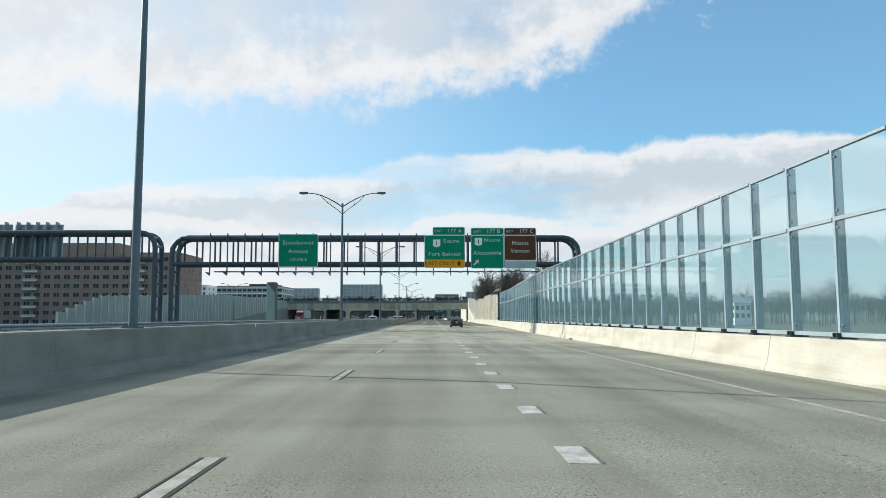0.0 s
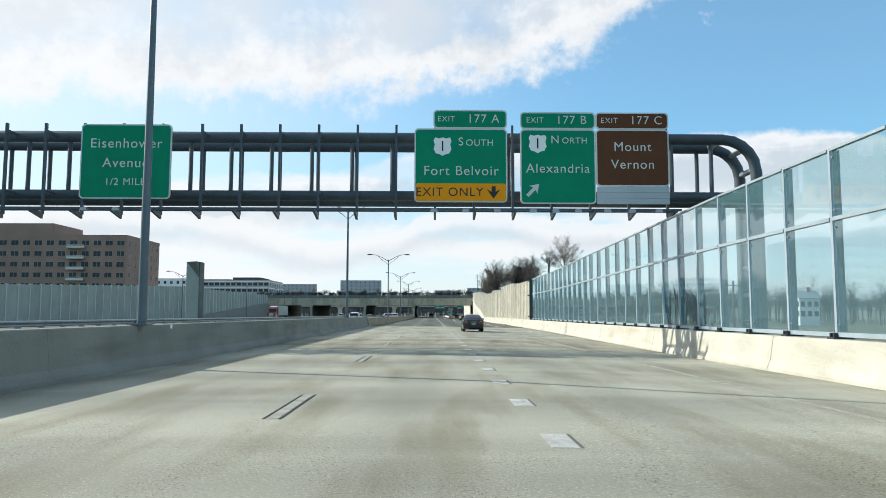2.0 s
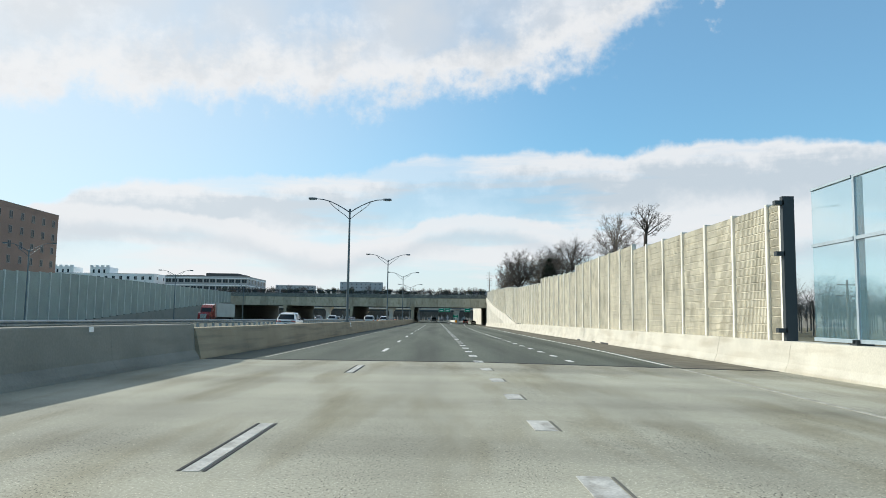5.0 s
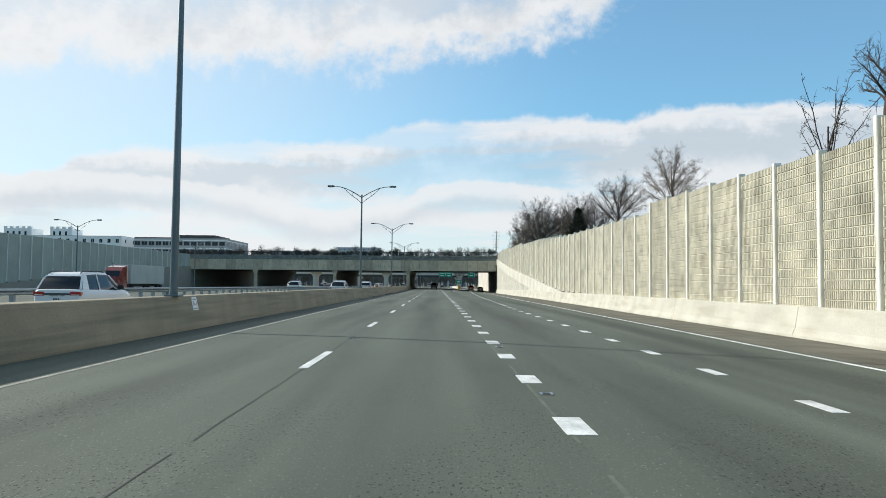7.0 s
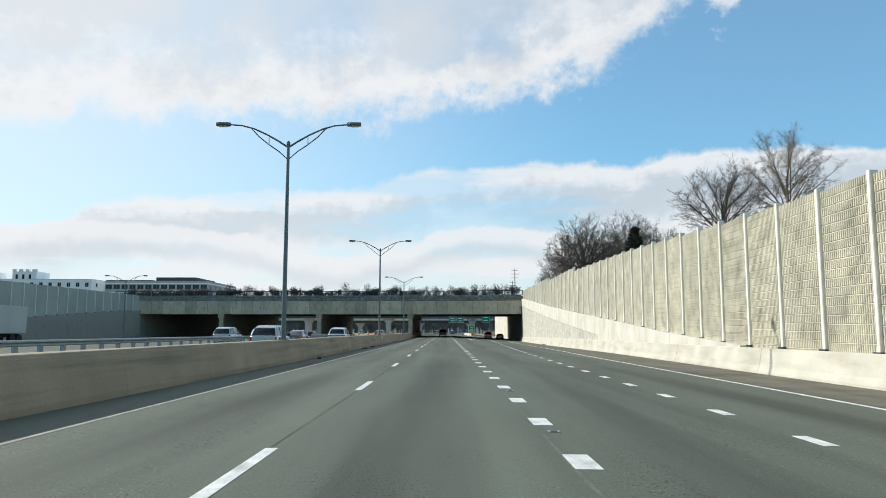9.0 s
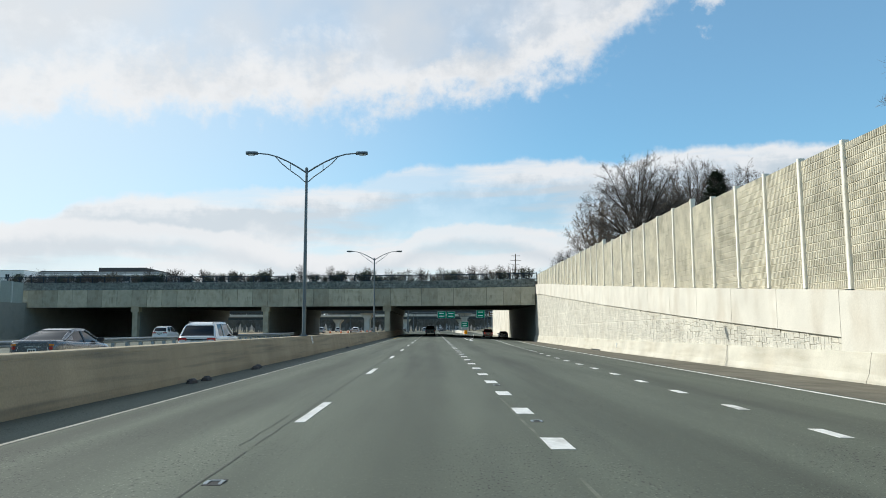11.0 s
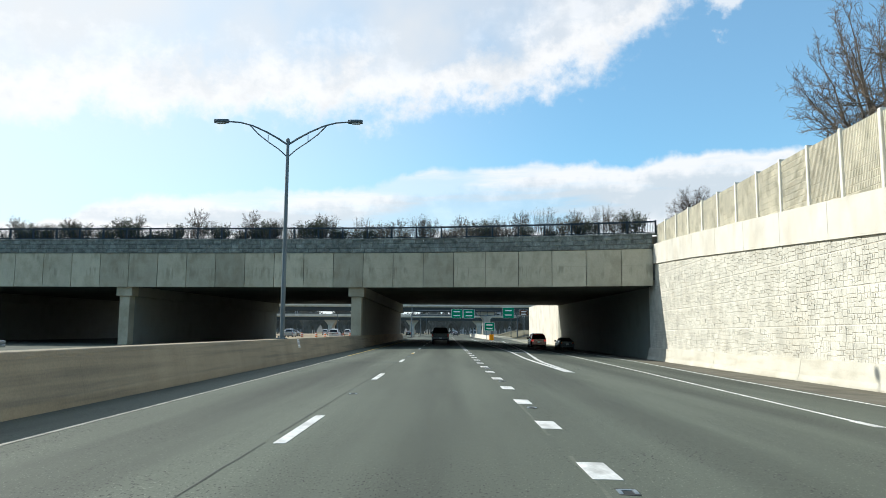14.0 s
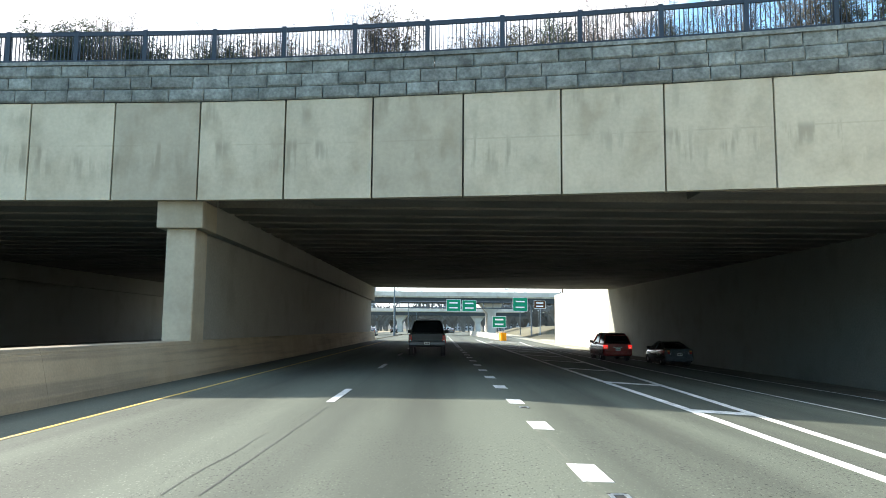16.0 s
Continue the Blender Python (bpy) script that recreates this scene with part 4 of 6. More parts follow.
# ---- street lamps ----
def street_lamp(x, y, z, h=9.95, turn=0.0):
    t = thing("street_lamp", "tall grey steel highway lamp with two curved arms", "street lamp", "highway lamps")
    part("base_plate", Shape().bevel_box(-0.22, 0.22, -0.22, 0.22, 0, 0.06, 0.01).box(-0.17, -0.11, -0.17, -0.11, 0.06, 0.14).box(0.11, 0.17, -0.17, -0.11, 0.06, 0.14), STEEL_POLE, t)
    part("pole", Shape().tube([(0, 0, 0.05), (0, 0, h * 0.5), (0, 0, h)], [0.122, 0.104, 0.078], 12), STEEL_POLE, t, smooth=True)
    part("pole_cap", Shape().tube([(0, 0, h), (0, 0, h + 0.12), (0, 0, h + 0.2)], [0.1, 0.1, 0.03], 10), STEEL_POLE, t)
    for sgn in (-1, 1):
        up = [(sgn * a, 0, h + b) for a, b in ((0.05, -0.12), (0.5, 0.18), (1.1, 0.52), (1.8, 0.84), (2.4, 1.0), (3.0, 1.05))]
        low = [(sgn * a, 0, h + b) for a, b in ((0.05, -0.75), (0.45, -0.38), (1.0, 0.0), (1.5, 0.40), (1.95, 0.88))]
        arm = part("arm", Shape().tube(up, [0.05, 0.05, 0.045, 0.042, 0.04, 0.04], 8), STEEL_POLE, t, smooth=True)
        part("brace", Shape().tube(low, 0.03, 6), STEEL_POLE, arm, smooth=True)
        part("strut", Shape().tube([(sgn * 1.0, 0, h + 0.0), (sgn * 1.0, 0, h + 0.37)], 0.02, 6), STEEL_POLE, arm)
        hd = part("lamp_head", Shape().rings([[(sgn * (3.0 + u), w * sc, h + 1.05 + v) for w, v in ((-0.17, 0.0), (-0.13, 0.10), (0.13, 0.10), (0.17, 0.0), (0.13, -0.07), (-0.13, -0.07))] for u, sc in ((0.0, 0.45), (0.15, 0.9), (0.55, 1.0), (0.72, 0.7))], True), STEEL_POLE, t)
        part("lens", Shape().box(min(sgn * 3.2, sgn * 3.6), max(sgn * 3.2, sgn * 3.6), -0.1, 0.1, h + 0.94, h + 0.99), LENS, hd)
    t.matrix_basis = Matrix.Translation((x, y, z)) @ Matrix.Rotation(turn, 4, "Z")
    return t


lamp = street_lamp(-7.64, 59.6, 1.13)
for x, y in ((-7.95, 16.8), (-7.79, 107.9), (-7.72, 169.4), (-8.0, 226.6), (-7.7, 276.7), (-7.93, 331.55), (-7.95, 470), (-7.95, 530), (-7.95, 600)):
    tall = {276.7: 1.012, 331.55: 0.985}.get(y, 1.0)
    copy_thing(lamp, Matrix.Translation((x, y, 1.13 if y < 128 else 1.0 if y < 420 else 0)) @ Matrix.Diagonal((1, 1, tall, 1)))
for x, y in ((-56, 205), (-56, 262), (-56, 318), (-40, 450), (-30, 500), (20, 520), (14, 560)):
    copy_thing(lamp, Matrix.Translation((x, y, 0)))


# ---- sign gantry ----
def gantry(name, x0, x1, ya, yb, zl, zh, r, label, legs=(True, True), zfoot=0.0, phase=None):
    t = thing(name, label, "sign gantry")
    rad = 1.6
    for y in (ya, yb):
        for z, rr in ((zh, 1), (zl, 0)):
            if rr:
                pts = []
                if legs[0]:
                    pts += [(x0, y, zfoot), (x0, y, z - rad)] + [(x0 + rad - rad * math.cos(a), y, z - rad + rad * math.sin(a)) for a in (0.3, 0.6, 0.9, 1.2, 1.57)]
                else:
                    pts += [(x0, y, z)]
                if legs[1]:
                    pts += [(x1 - rad + rad * math.sin(a), y, z - rad + rad * math.cos(a)) for a in (0, 0.3, 0.6, 0.9, 1.2)] + [(x1, y, z - rad), (x1, y, zfoot)]
                else:
                    pts += [(x1, y, z)]
                part("chord", Shape().tube(pts, r, 12), STEEL_DARK, t, smooth=True)
            else:
                part("chord", Shape().tube([(x0, y, z), (x1, y, z)], r * 0.9, 12), STEEL_DARK, t, smooth=True)
    first = x0 + 0.95 if phase is None else phase
    while first - 1.915 > x0 + 0.6:
        first -= 1.915
    for i in range(int((x1 - 0.6 - first) / 1.915) + 1):
        x = first + 1.915 * i
        for y in (ya, yb):
            part("upright", Shape().tube([(x, y, zl), (x, y, zh)], 0.10 if r > 0.2 else 0.06, 8), STEEL_DARK, t)
        part("cross_tie", Shape().tube([(x, ya, zl), (x, yb, zl)], 0.06, 6), STEEL_DARK, t)
    for xe in (x0, x1):
        k = 0
        z = zfoot + 1.2
        while z < zl - 0.5:
            part("leg_tie", Shape().tube([(xe, ya, z), (xe, yb, z)], 0.14, 8), STEEL_DARK, t)
            z += 1.3
    if r > 0.2:
        # short tubes that tie the two rounded corners together; their sunlit look is a paler steel
        for xc, sgn, has in ((x0 + rad, -1, legs[0]), (x1 - rad, 1, legs[1])):
            for a in (0.0, 0.75, 1.45) if has else ():
                q = (xc + sgn * rad * math.sin(a), zh - rad + rad * math.cos(a))
                part("corner_tie", Shape().tube([(q[0], ya, q[1]), (q[0], yb, q[1])], 0.14, 8), STEEL_GALV, t, "tie tube coloured pale as if sunlit")
    return t


main_gantry = gantry("sign_gantry", -27.4, 15.7, 74.3, 76.2, 7.05, 9.85, 0.27, "dark steel tubular sign gantry with rounded corners over the road", zfoot=-1.4, phase=-5.63)
for i in range(20):
    x = -23.03 + i * 1.79
    part("hanger", Shape().box(x - 0.05, x + 0.05, 73.05, 73.2, 5.95, 10.18).box(x - 0.03, x + 0.03, 73.2, 74.1, 9.75, 9.9).box(x - 0.03, x + 0.03, 73.2, 74.1, 7.0, 7.12), STEEL_DARK, main_gantry)
    part("light_bracket", Shape().hexa([(x - 0.05, 71.9, 5.98), (x + 0.05, 71.9, 5.98), (x + 0.05, 73.1, 5.75), (x - 0.05, 73.1, 5.75)], [(x - 0.05, 71.9, 6.06), (x + 0.05, 71.9, 6.06), (x + 0.05, 73.1, 6.06), (x - 0.05, 73.1, 6.06)]), STEEL_DARK, main_gantry)
part("light_rail", Shape().box(-22.3, 11.3, 72.1, 72.22, 6.06, 6.16), STEEL_DARK, main_gantry)
part("light_rail", Shape().box(-22.3, 11.3, 72.6, 72.72, 6.06, 6.16), STEEL_DARK, main_gantry)
for x in (-15.2, -13.8, -12.4, 0.2, 1.6, 3.0, 4.6, 5.6, 6.6, 7.9, 9.0, 10.2):
    part("sign_light", Shape().hexa([(x - 0.16, 71.80, 5.96), (x + 0.16, 71.80, 5.96), (x + 0.16, 72.08, 5.96), (x - 0.16, 72.08, 5.96)], [(x - 0.13, 71.85, 6.10), (x + 0.13, 71.85, 6.10), (x + 0.13, 72.05, 6.08), (x - 0.13, 72.05, 6.08)]), SIGN_BACK, main_gantry)
left_gantry = gantry("sign_gantry", -66, -29.2, 74.3, 76.2, 7.6, 10.4, 0.27, "dark steel tubular sign gantry over the far lanes", legs=(True, True), zfoot=-1.4)


def writing(text, x, y, z, size, mat, parent, name="lettering", extra=1.12):
    cu = bpy.data.curves.new(name, "FONT")
    cu.body, cu.size, cu.align_x, cu.align_y, cu.extrude = text, size, "CENTER", "CENTER", 0.004
    cu.space_character = extra
    tmp = new(name, cu)
    me = bpy.data.meshes.new_from_object(tmp.evaluated_get(bpy.context.evaluated_depsgraph_get()))
    bpy.data.objects.remove(tmp)
    bpy.data.curves.remove(cu)
    me.materials.clear()
    me.materials.append(mat)
    ob = part(name, me, None, parent)
    ob.matrix_basis = pose(x, y, z, 90, 0, 0)
    return ob


def rounded(x0, x1, z0, z1, r, y0, y1):
    c = []
    for cx, cz, a0 in ((x1 - r, z0 + r, -90), (x1 - r, z1 - r, 0), (x0 + r, z1 - r, 90), (x0 + r, z0 + r, 180)):
        c += [(cx + r * math.cos(radians(a0 + k * 22.5)), cz + r * math.sin(radians(a0 + k * 22.5))) for k in range(5)]
    return Shape().hexa([(x, y0, z) for x, z in c], [(x, y1, z) for x, z in c])


def board(name, parent, x0, x1, z0, z1, mat, y=72.72, border=True, edge=SIGN_LETTER):
    """A sign plate with a pale rim, set proud of each other by a few millimetres."""
    p = part(name, rounded(x0, x1, z0, z1, 0.18, y - 0.004, y + 0.06), edge if border else mat, parent)
    if border:
        part("face", rounded(x0 + 0.06, x1 - 0.06, z0 + 0.06, z1 - 0.06, 0.14, y - 0.010, y), mat, p)
    return p


def shield(parent, cx, cz, s):
    pts = [(-0.42, 0.5), (-0.2, 0.44), (0, 0.5), (0.2, 0.44), (0.42, 0.5), (0.5, 0.3), (0.43, 0.1), (0.5, -0.15), (0.38, -0.4), (0.15, -0.46), (0, -0.55), (-0.15, -0.46), (-0.38, -0.4), (-0.5, -0.15), (-0.43, 0.1), (-0.5, 0.3)]
    part("shield", Shape().hexa([(cx + a * s, 72.70, cz + b * s) for a, b in pts], [(cx + a * s, 72.705, cz + b * s) for a, b in pts]), SIGN_WHITE, parent)
    writing("1", cx, 72.695, cz - 0.02, s * 0.85, SIGN_BLACK, parent)


TY = 72.700
sg = thing("guide_sign", "green highway guide sign for an avenue half a mile ahead", "road sign", "guide signs")
board("plate", sg, -15.85, -11.75, 6.62, 10.05, SIGN_GREEN)
writing("Eisenhower", -13.8, TY, 9.15, 0.62, SIGN_LETTER, sg)
writing("Avenue", -13.8, TY, 8.25, 0.62, SIGN_LETTER, sg)
writing("1/2 MILE", -13.8, TY, 7.38, 0.46, SIGN_LETTER, sg)
sg = thing("guide_sign", "green exit sign with a yellow exit only panel", "road sign", "guide signs")
board("exit_tab", sg, 0.16, 3.54, 9.94, 10.80, SIGN_GREEN)
writing("EXIT", 0.75, TY, 10.37, 0.36, SIGN_LETTER, sg)
writing("177 A", 2.45, TY, 10.38, 0.55, SIGN_LETTER, sg)
board("plate", sg, -0.70, 3.54, 6.52, 9.93, SIGN_GREEN)
shield(sg, 0.58, 9.10, 0.82)
writing("S", 1.42, TY, 9.30, 0.54, SIGN_LETTER, sg)
writing("OUTH", 2.28, TY, 9.26, 0.42, SIGN_LETTER, sg)
writing("Fort Belvoir", 1.43, TY, 7.95, 0.62, SIGN_LETTER, sg)
part("exit_only_panel", rounded(-0.64, 3.48, 6.58, 7.38, 0.1, 72.695, 72.715), SIGN_YELLOW, sg, "yellow exit only panel")
writing("EXIT ONLY", 0.90, 72.688, 6.97, 0.56, SIGN_BLACK, sg)
part("arrow", Shape().hexa([(2.82, 72.686, 7.25), (3.0, 72.686, 7.25), (3.0, 72.686, 7.0), (3.22, 72.686, 7.12), (2.91, 72.686, 6.68), (2.6, 72.686, 7.12), (2.82, 72.686, 7.0)], [(2.82, 72.692, 7.25), (3.0, 72.692, 7.25), (3.0, 72.692, 7.0), (3.22, 72.692, 7.12), (2.91, 72.692, 6.68), (2.6, 72.692, 7.12), (2.82, 72.692, 7.0)]), SIGN_BLACK, sg)
sg = thing("guide_sign", "green exit sign with a route shield and diagonal arrow", "road sign", "guide signs")
board("plate", sg, 4.14, 7.60, 6.46, 9.92, SIGN_GREEN)
board("exit_tab", sg, 4.14, 7.60, 9.93, 10.72, SIGN_GREEN)
writing("EXIT", 4.82, TY, 10.33, 0.36, SIGN_LETTER, sg)
writing("177 B", 6.5, TY, 10.34, 0.55, SIGN_LETTER, sg)
shield(sg, 4.94, 9.25, 0.82)
writing("N", 5.74, TY, 9.42, 0.52, SIGN_LETTER, sg)
writing("ORTH", 6.64, TY, 9.38, 0.40, SIGN_LETTER, sg)
writing("Alexandria", 5.86, TY, 8.08, 0.60, SIGN_LETTER, sg)
d = 0.7071
pts = [(-0.36, -0.08), (0.12, -0.08), (0.02, -0.26), (0.42, 0.0), (0.02, 0.26), (0.12, 0.08), (-0.36, 0.08)]
pts = [(4.70 + (a - b) * d, 7.08 + (a + b) * d) for a, b in pts]
part("arrow", Shape().hexa([(a, 72.694, b) for a, b in pts], [(a, 72.70, b) for a, b in pts]), SIGN_LETTER, sg)
sg = thing("guide_sign", "brown exit sign over a bare aluminium plate", "road sign", "guide signs")
board("plate", sg, 7.62, 10.98, 7.28, 9.92, SIGN_BROWN)
board("exit_tab", sg, 7.62, 10.98, 9.93, 10.72, SIGN_BROWN)
writing("EXIT", 8.25, TY, 10.33, 0.36, SIGN_LETTER, sg)
writing("177 C", 9.95, TY, 10.34, 0.55, SIGN_LETTER, sg)
writing("Mount", 9.3, TY, 9.10, 0.60, SIGN_LETTER, sg)
writing("Vernon", 9.3, TY, 8.28, 0.60, SIGN_LETTER, sg)
for i in range(3):
    part("bare_plate", Shape().box(7.64, 10.96, 72.70, 72.76, 6.46 + i * 0.27, 6.46 + i * 0.27 + 0.26), SIGN_BACK, sg, "bare aluminium plate")
# backs of signs on the far gantry
for i, x in enumerate((-62.0, -56.5, -51.0, -45.5)):
    sb = thing("guide_sign", "ribbed bare aluminium back of a highway sign", "road sign", "sign backs")
    part("plate", Shape().box(x, x + 5.2, 77.0, 77.08, 7.4, 11.6), SIGN_BACK, sb)
    for k in range(5):
        part("stiffener", Shape().box(x + 0.5 + k * 1.05, x + 0.58 + k * 1.05, 76.3, 77.0, 7.2, 11.8), STEEL_GALV, sb)

# ---- guardrail along the left lanes ----
GUARD_LIFT = [(20, 0.26), (180, 0.20), (250, 0.10), (360, 0.04)]
guard = thing("guardrail", "galvanised steel guardrail on short posts", "guardrail", kind="structure")
GX = -17.4
for i in range(56):
    y0 = 20 + i * 7.62
    if y0 > 322:
        break
    part("rail_beam", Shape().rings([[(GX + a, y, b + lerp_table(GUARD_LIFT, y)) for a, b in ((0.0, 0.62), (0.07, 0.66), (0.07, 0.72), (0.0, 0.76), (0.07, 0.80), (0.07, 0.86), (0.0, 0.90), (-0.03, 0.90), (-0.03, 0.62))] for y in (y0, y0 + 7.6)], True), STEEL_GALV, guard)
    for k in range(4):
        part("rail_post", Shape().box(GX - 0.25, GX - 0.06, y0 + k * 1.905 - 0.08, y0 + k * 1.905 + 0.08, -0.1, 0.87 + lerp_table(GUARD_LIFT, y0)), STEEL_GALV, guard)


# ---- left side: far noise wall, buildings ----
far_wall = thing("wall_far_noise", "grey concrete noise wall with pale posts beyond the far lanes", "noise wall", kind="structure")
FAR_TOP = [(139, 2.6), (156, 6.2), (250, 9.3), (354, 9.6)]
FAR_LOW = [(139, -1.4), (225, -1.4), (354, 6.0)]
y = 139.0
far_post = None
while y < 361:
    z0, z1 = lerp_table(FAR_LOW, y), lerp_table(FAR_TOP, y)
    part("panel", Shape().box(-72.2, -72.0, y + 0.12, y + 3.54, z0, z1), FAR_PANEL, far_wall)
    part("post", Shape().box(-72.2, -71.85, y - 0.12, y + 0.12, z0, z1 + 0.05), FAR_POST, far_wall)
    if z0 > -1.3:
        part("wall_panel", Shape().box(-72.1, -71.6, y, y + 3.65, -1.4, z0), DARK_CONCRETE, far_wall)
    y += 3.66
tower = thing("concrete_pylon", "plain concrete pylon block beside the far lanes", "pylon")
part("shaft", Shape().bevel_box(-29.55, -28.03, 128.3, 129.9, -1.4, 7.7, 0.04), FAR_PANEL, tower)
head = Shape()
head.v += [(-29.5, 128.28, 7.7), (-28.0, 128.28, 5.8), (-28.0, 127.2, 7.7), (-28.0, 128.28, 7.7)]
head.f += [(0, 1, 2), (1, 3, 2), (0, 2, 3), (0, 3, 1)]
part("bracket", head, PYLON_DARK, tower, "wedge-shaped dark concrete bracket at the top")
# thin dark slab added over the right side to paint its shade
part("side_slab", Shape().box(-28.025, -27.9, 128.34, 129.95, -1.4, 7.7), PYLON_DARK, tower)


def block(name, label, x0, x1, y0, y1, h, floors, nx, ny, wall, win=(1.5, 1.5), sills=True, side_win=None, z0=-1.4, parapet=0.8, bands=None, roof_boxes=(), top=None):
    """A building: walls, roof parapet, and a window for each bay and storey on the faces towards the road and the camera."""
    t = thing(name, label, "building")
    part("wall", Shape().box(x0, x1, y0, y1, z0, h), wall, t)
    part("roof", Shape().box(x0 - 0.05, x1 + 0.05, y0 - 0.05, y1 + 0.05, h, h + 0.3).box(x0 - 0.05, x0 + 0.3, y0, y1, h + 0.3, h + parapet).box(x1 - 0.3, x1 + 0.05, y0, y1, h + 0.3, h + parapet).box(x0, x1, y0 - 0.05, y0 + 0.3, h + 0.3, h + parapet), wall, t)
    part("coping", Shape().box(x0 - 0.12, x1 + 0.12, y0 - 0.12, y0 + 0.35, h + parapet, h + parapet + 0.12).box(x1 - 0.35, x1 + 0.12, y0 + 0.35, y1, h + parapet, h + parapet + 0.12), SILL, t)
    fh = (h - z0) / floors
    mesh = {}

    def window(x, y, z, side):
        if side not in mesh:
            a, b = (win[0] / 2 if side == "front" or side_win is None else side_win / 2), win[1] / 2
            if side == "front":
                s = Shape().box(-a, -0.04, -0.03, 0.1, -b, b).box(0.04, a, -0.03, 0.1, -b, b)
                fr = Shape().box(-a - 0.09, -a, -0.08, 0.1, -b, b + 0.1).box(a, a + 0.09, -0.08, 0.1, -b, b + 0.1).box(-a, a, -0.08, 0.1, b, b + 0.1).box(-0.04, 0.04, -0.06, 0.1, -b, b)
                u = Shape().box(-a - 0.1, a + 0.1, -0.16, 0.1, -b - 0.18, -b)
            else:
                s = Shape().box(-0.1, 0.03, -a, -0.04, -b, b).box(-0.1, 0.03, 0.04, a, -b, b)
                fr = Shape().box(-0.1, 0.08, -a - 0.09, -a, -b, b + 0.1).box(-0.1, 0.08, a, a + 0.09, -b, b + 0.1).box(-0.1, 0.08, -a, a, b, b + 0.1).box(-0.1, 0.06, -0.04, 0.04, -b, b)
                u = Shape().box(-0.1, 0.16, -a - 0.1, a + 0.1, -b - 0.18, -b)
            o = part("window", s, WINDOW, t)
            mesh[side] = (o.data, part("sill", u, SILL, o).data if sills else None, part("window_frame", fr, FRAME, o).data if sills else None)
        else:
            o = part("window", mesh[side][0], None, t)
            if sills:
                part("sill", mesh[side][1], None, o)
                part("window_frame", mesh[side][2], None, o)
        o.location = (x, y, z)

    for f in range(floors):
        z = z0 + (f + 0.55) * fh
        for i in range(nx):
            window(x0 + (x1 - x0) * (i + 0.5) / nx, y0, z, "front")
        for j in range(ny):
            window(x1, y0 + (y1 - y0) * (j + 0.5) / ny, z, "side")
        if bands:
            part("band", Shape().box(x0 - 0.1, x1 + 0.12, y0 - 0.14, y1, z0 + (f + 1) * fh - 0.5, z0 + (f + 1) * fh), bands, t)
    for bx0, bx1, by0, by1, bh in roof_boxes:
        part("roof_house", Shape().bevel_box(bx0, bx1, by0, by1, h, h + bh, 0.1), top or wall, t)
    return t


brick = block("apartment_building", "seven-storey brown brick apartment block with balconies", -150, -85, 243.7, 268, 22.4, 8, 20, 6, BRICK, (2.0, 1.35), side_win=1.0, roof_boxes=((-150, -106, 245, 262, 4.3),))
for f in range(1, 8):
    z = -1.4 + f * 2.975
    for x in (-98.5, -134.0):
        balcony = part("balcony", Shape().box(x - 2.4, x + 2.4, 242.2, 243.7, z, z + 0.2), SILL, brick)
        part("railing", Shape().box(x - 2.4, x + 2.4, 242.2, 242.26, z + 0.95, z + 1.05).box(x - 2.4, x + 2.4, 242.2, 242.25, z + 0.2, z + 0.75), FAR_POST, balcony)
low = block("apartment_building", "lower red brick apartment wing", -215, -152, 232, 262, 23.0, 7, 14, 3, BRICK, (1.5, 1.5))
white = block("apartment_building", "white four-storey apartment building with corner towers", -285, -160, 520, 560, 23.6, 7, 30, 4, WHITE_WALL, (1.5, 1.9), False, roof_boxes=((-270, -256, 520.5, 532, 4.4), (-220, -206, 520.5, 532, 4.4), (-196.5, -185.5, 520.5, 532, 4.4)))
for xa, n in ((-270, 5), (-220, 5), (-196.5, 4)):
    for k in range(n):
        part("merlon", Shape().bevel_box(xa + k * 3.0, xa + k * 3.0 + 1.7, 520.4, 522.0, 28.0, 29.0, 0.05), WHITE_WALL, white)
    for k in range(n - 1):
        part("window", Shape().box(xa + 1.6 + k * 3.0, xa + 2.6 + k * 3.0, 520.42, 520.6, 24.6, 26.6), WINDOW, white)
block("apartment_building", "pale and dark banded apartment building", -152, -106, 516, 560, 22.6, 6, 13, 6, GREY_WALL, (2.7, 1.8), bands=WHITE_WALL, roof_boxes=((-130, -112, 518, 545, 2.6), (-152, -131, 517, 550, 1.3)), top=ROOF_DARK)
block("office_building", "long white low office building", -520, -300, 640, 690, 26.0, 6, 30, 3, WHITE_WALL, (4.0, 1.8), False)
for x, y, w, h in ((-332, 1620, 80, 65), (-192, 1568, 84, 71), (60, 1300, 70, 46), (-320, 1100, 60, 38), (5, 1250, 40, 40)):
    block("apartment_building", "distant grey apartment block above the trees", x, x + w, y, y + 20, h, 10, 9, 2, GREY_WALL, (2.2, 1.8), False)


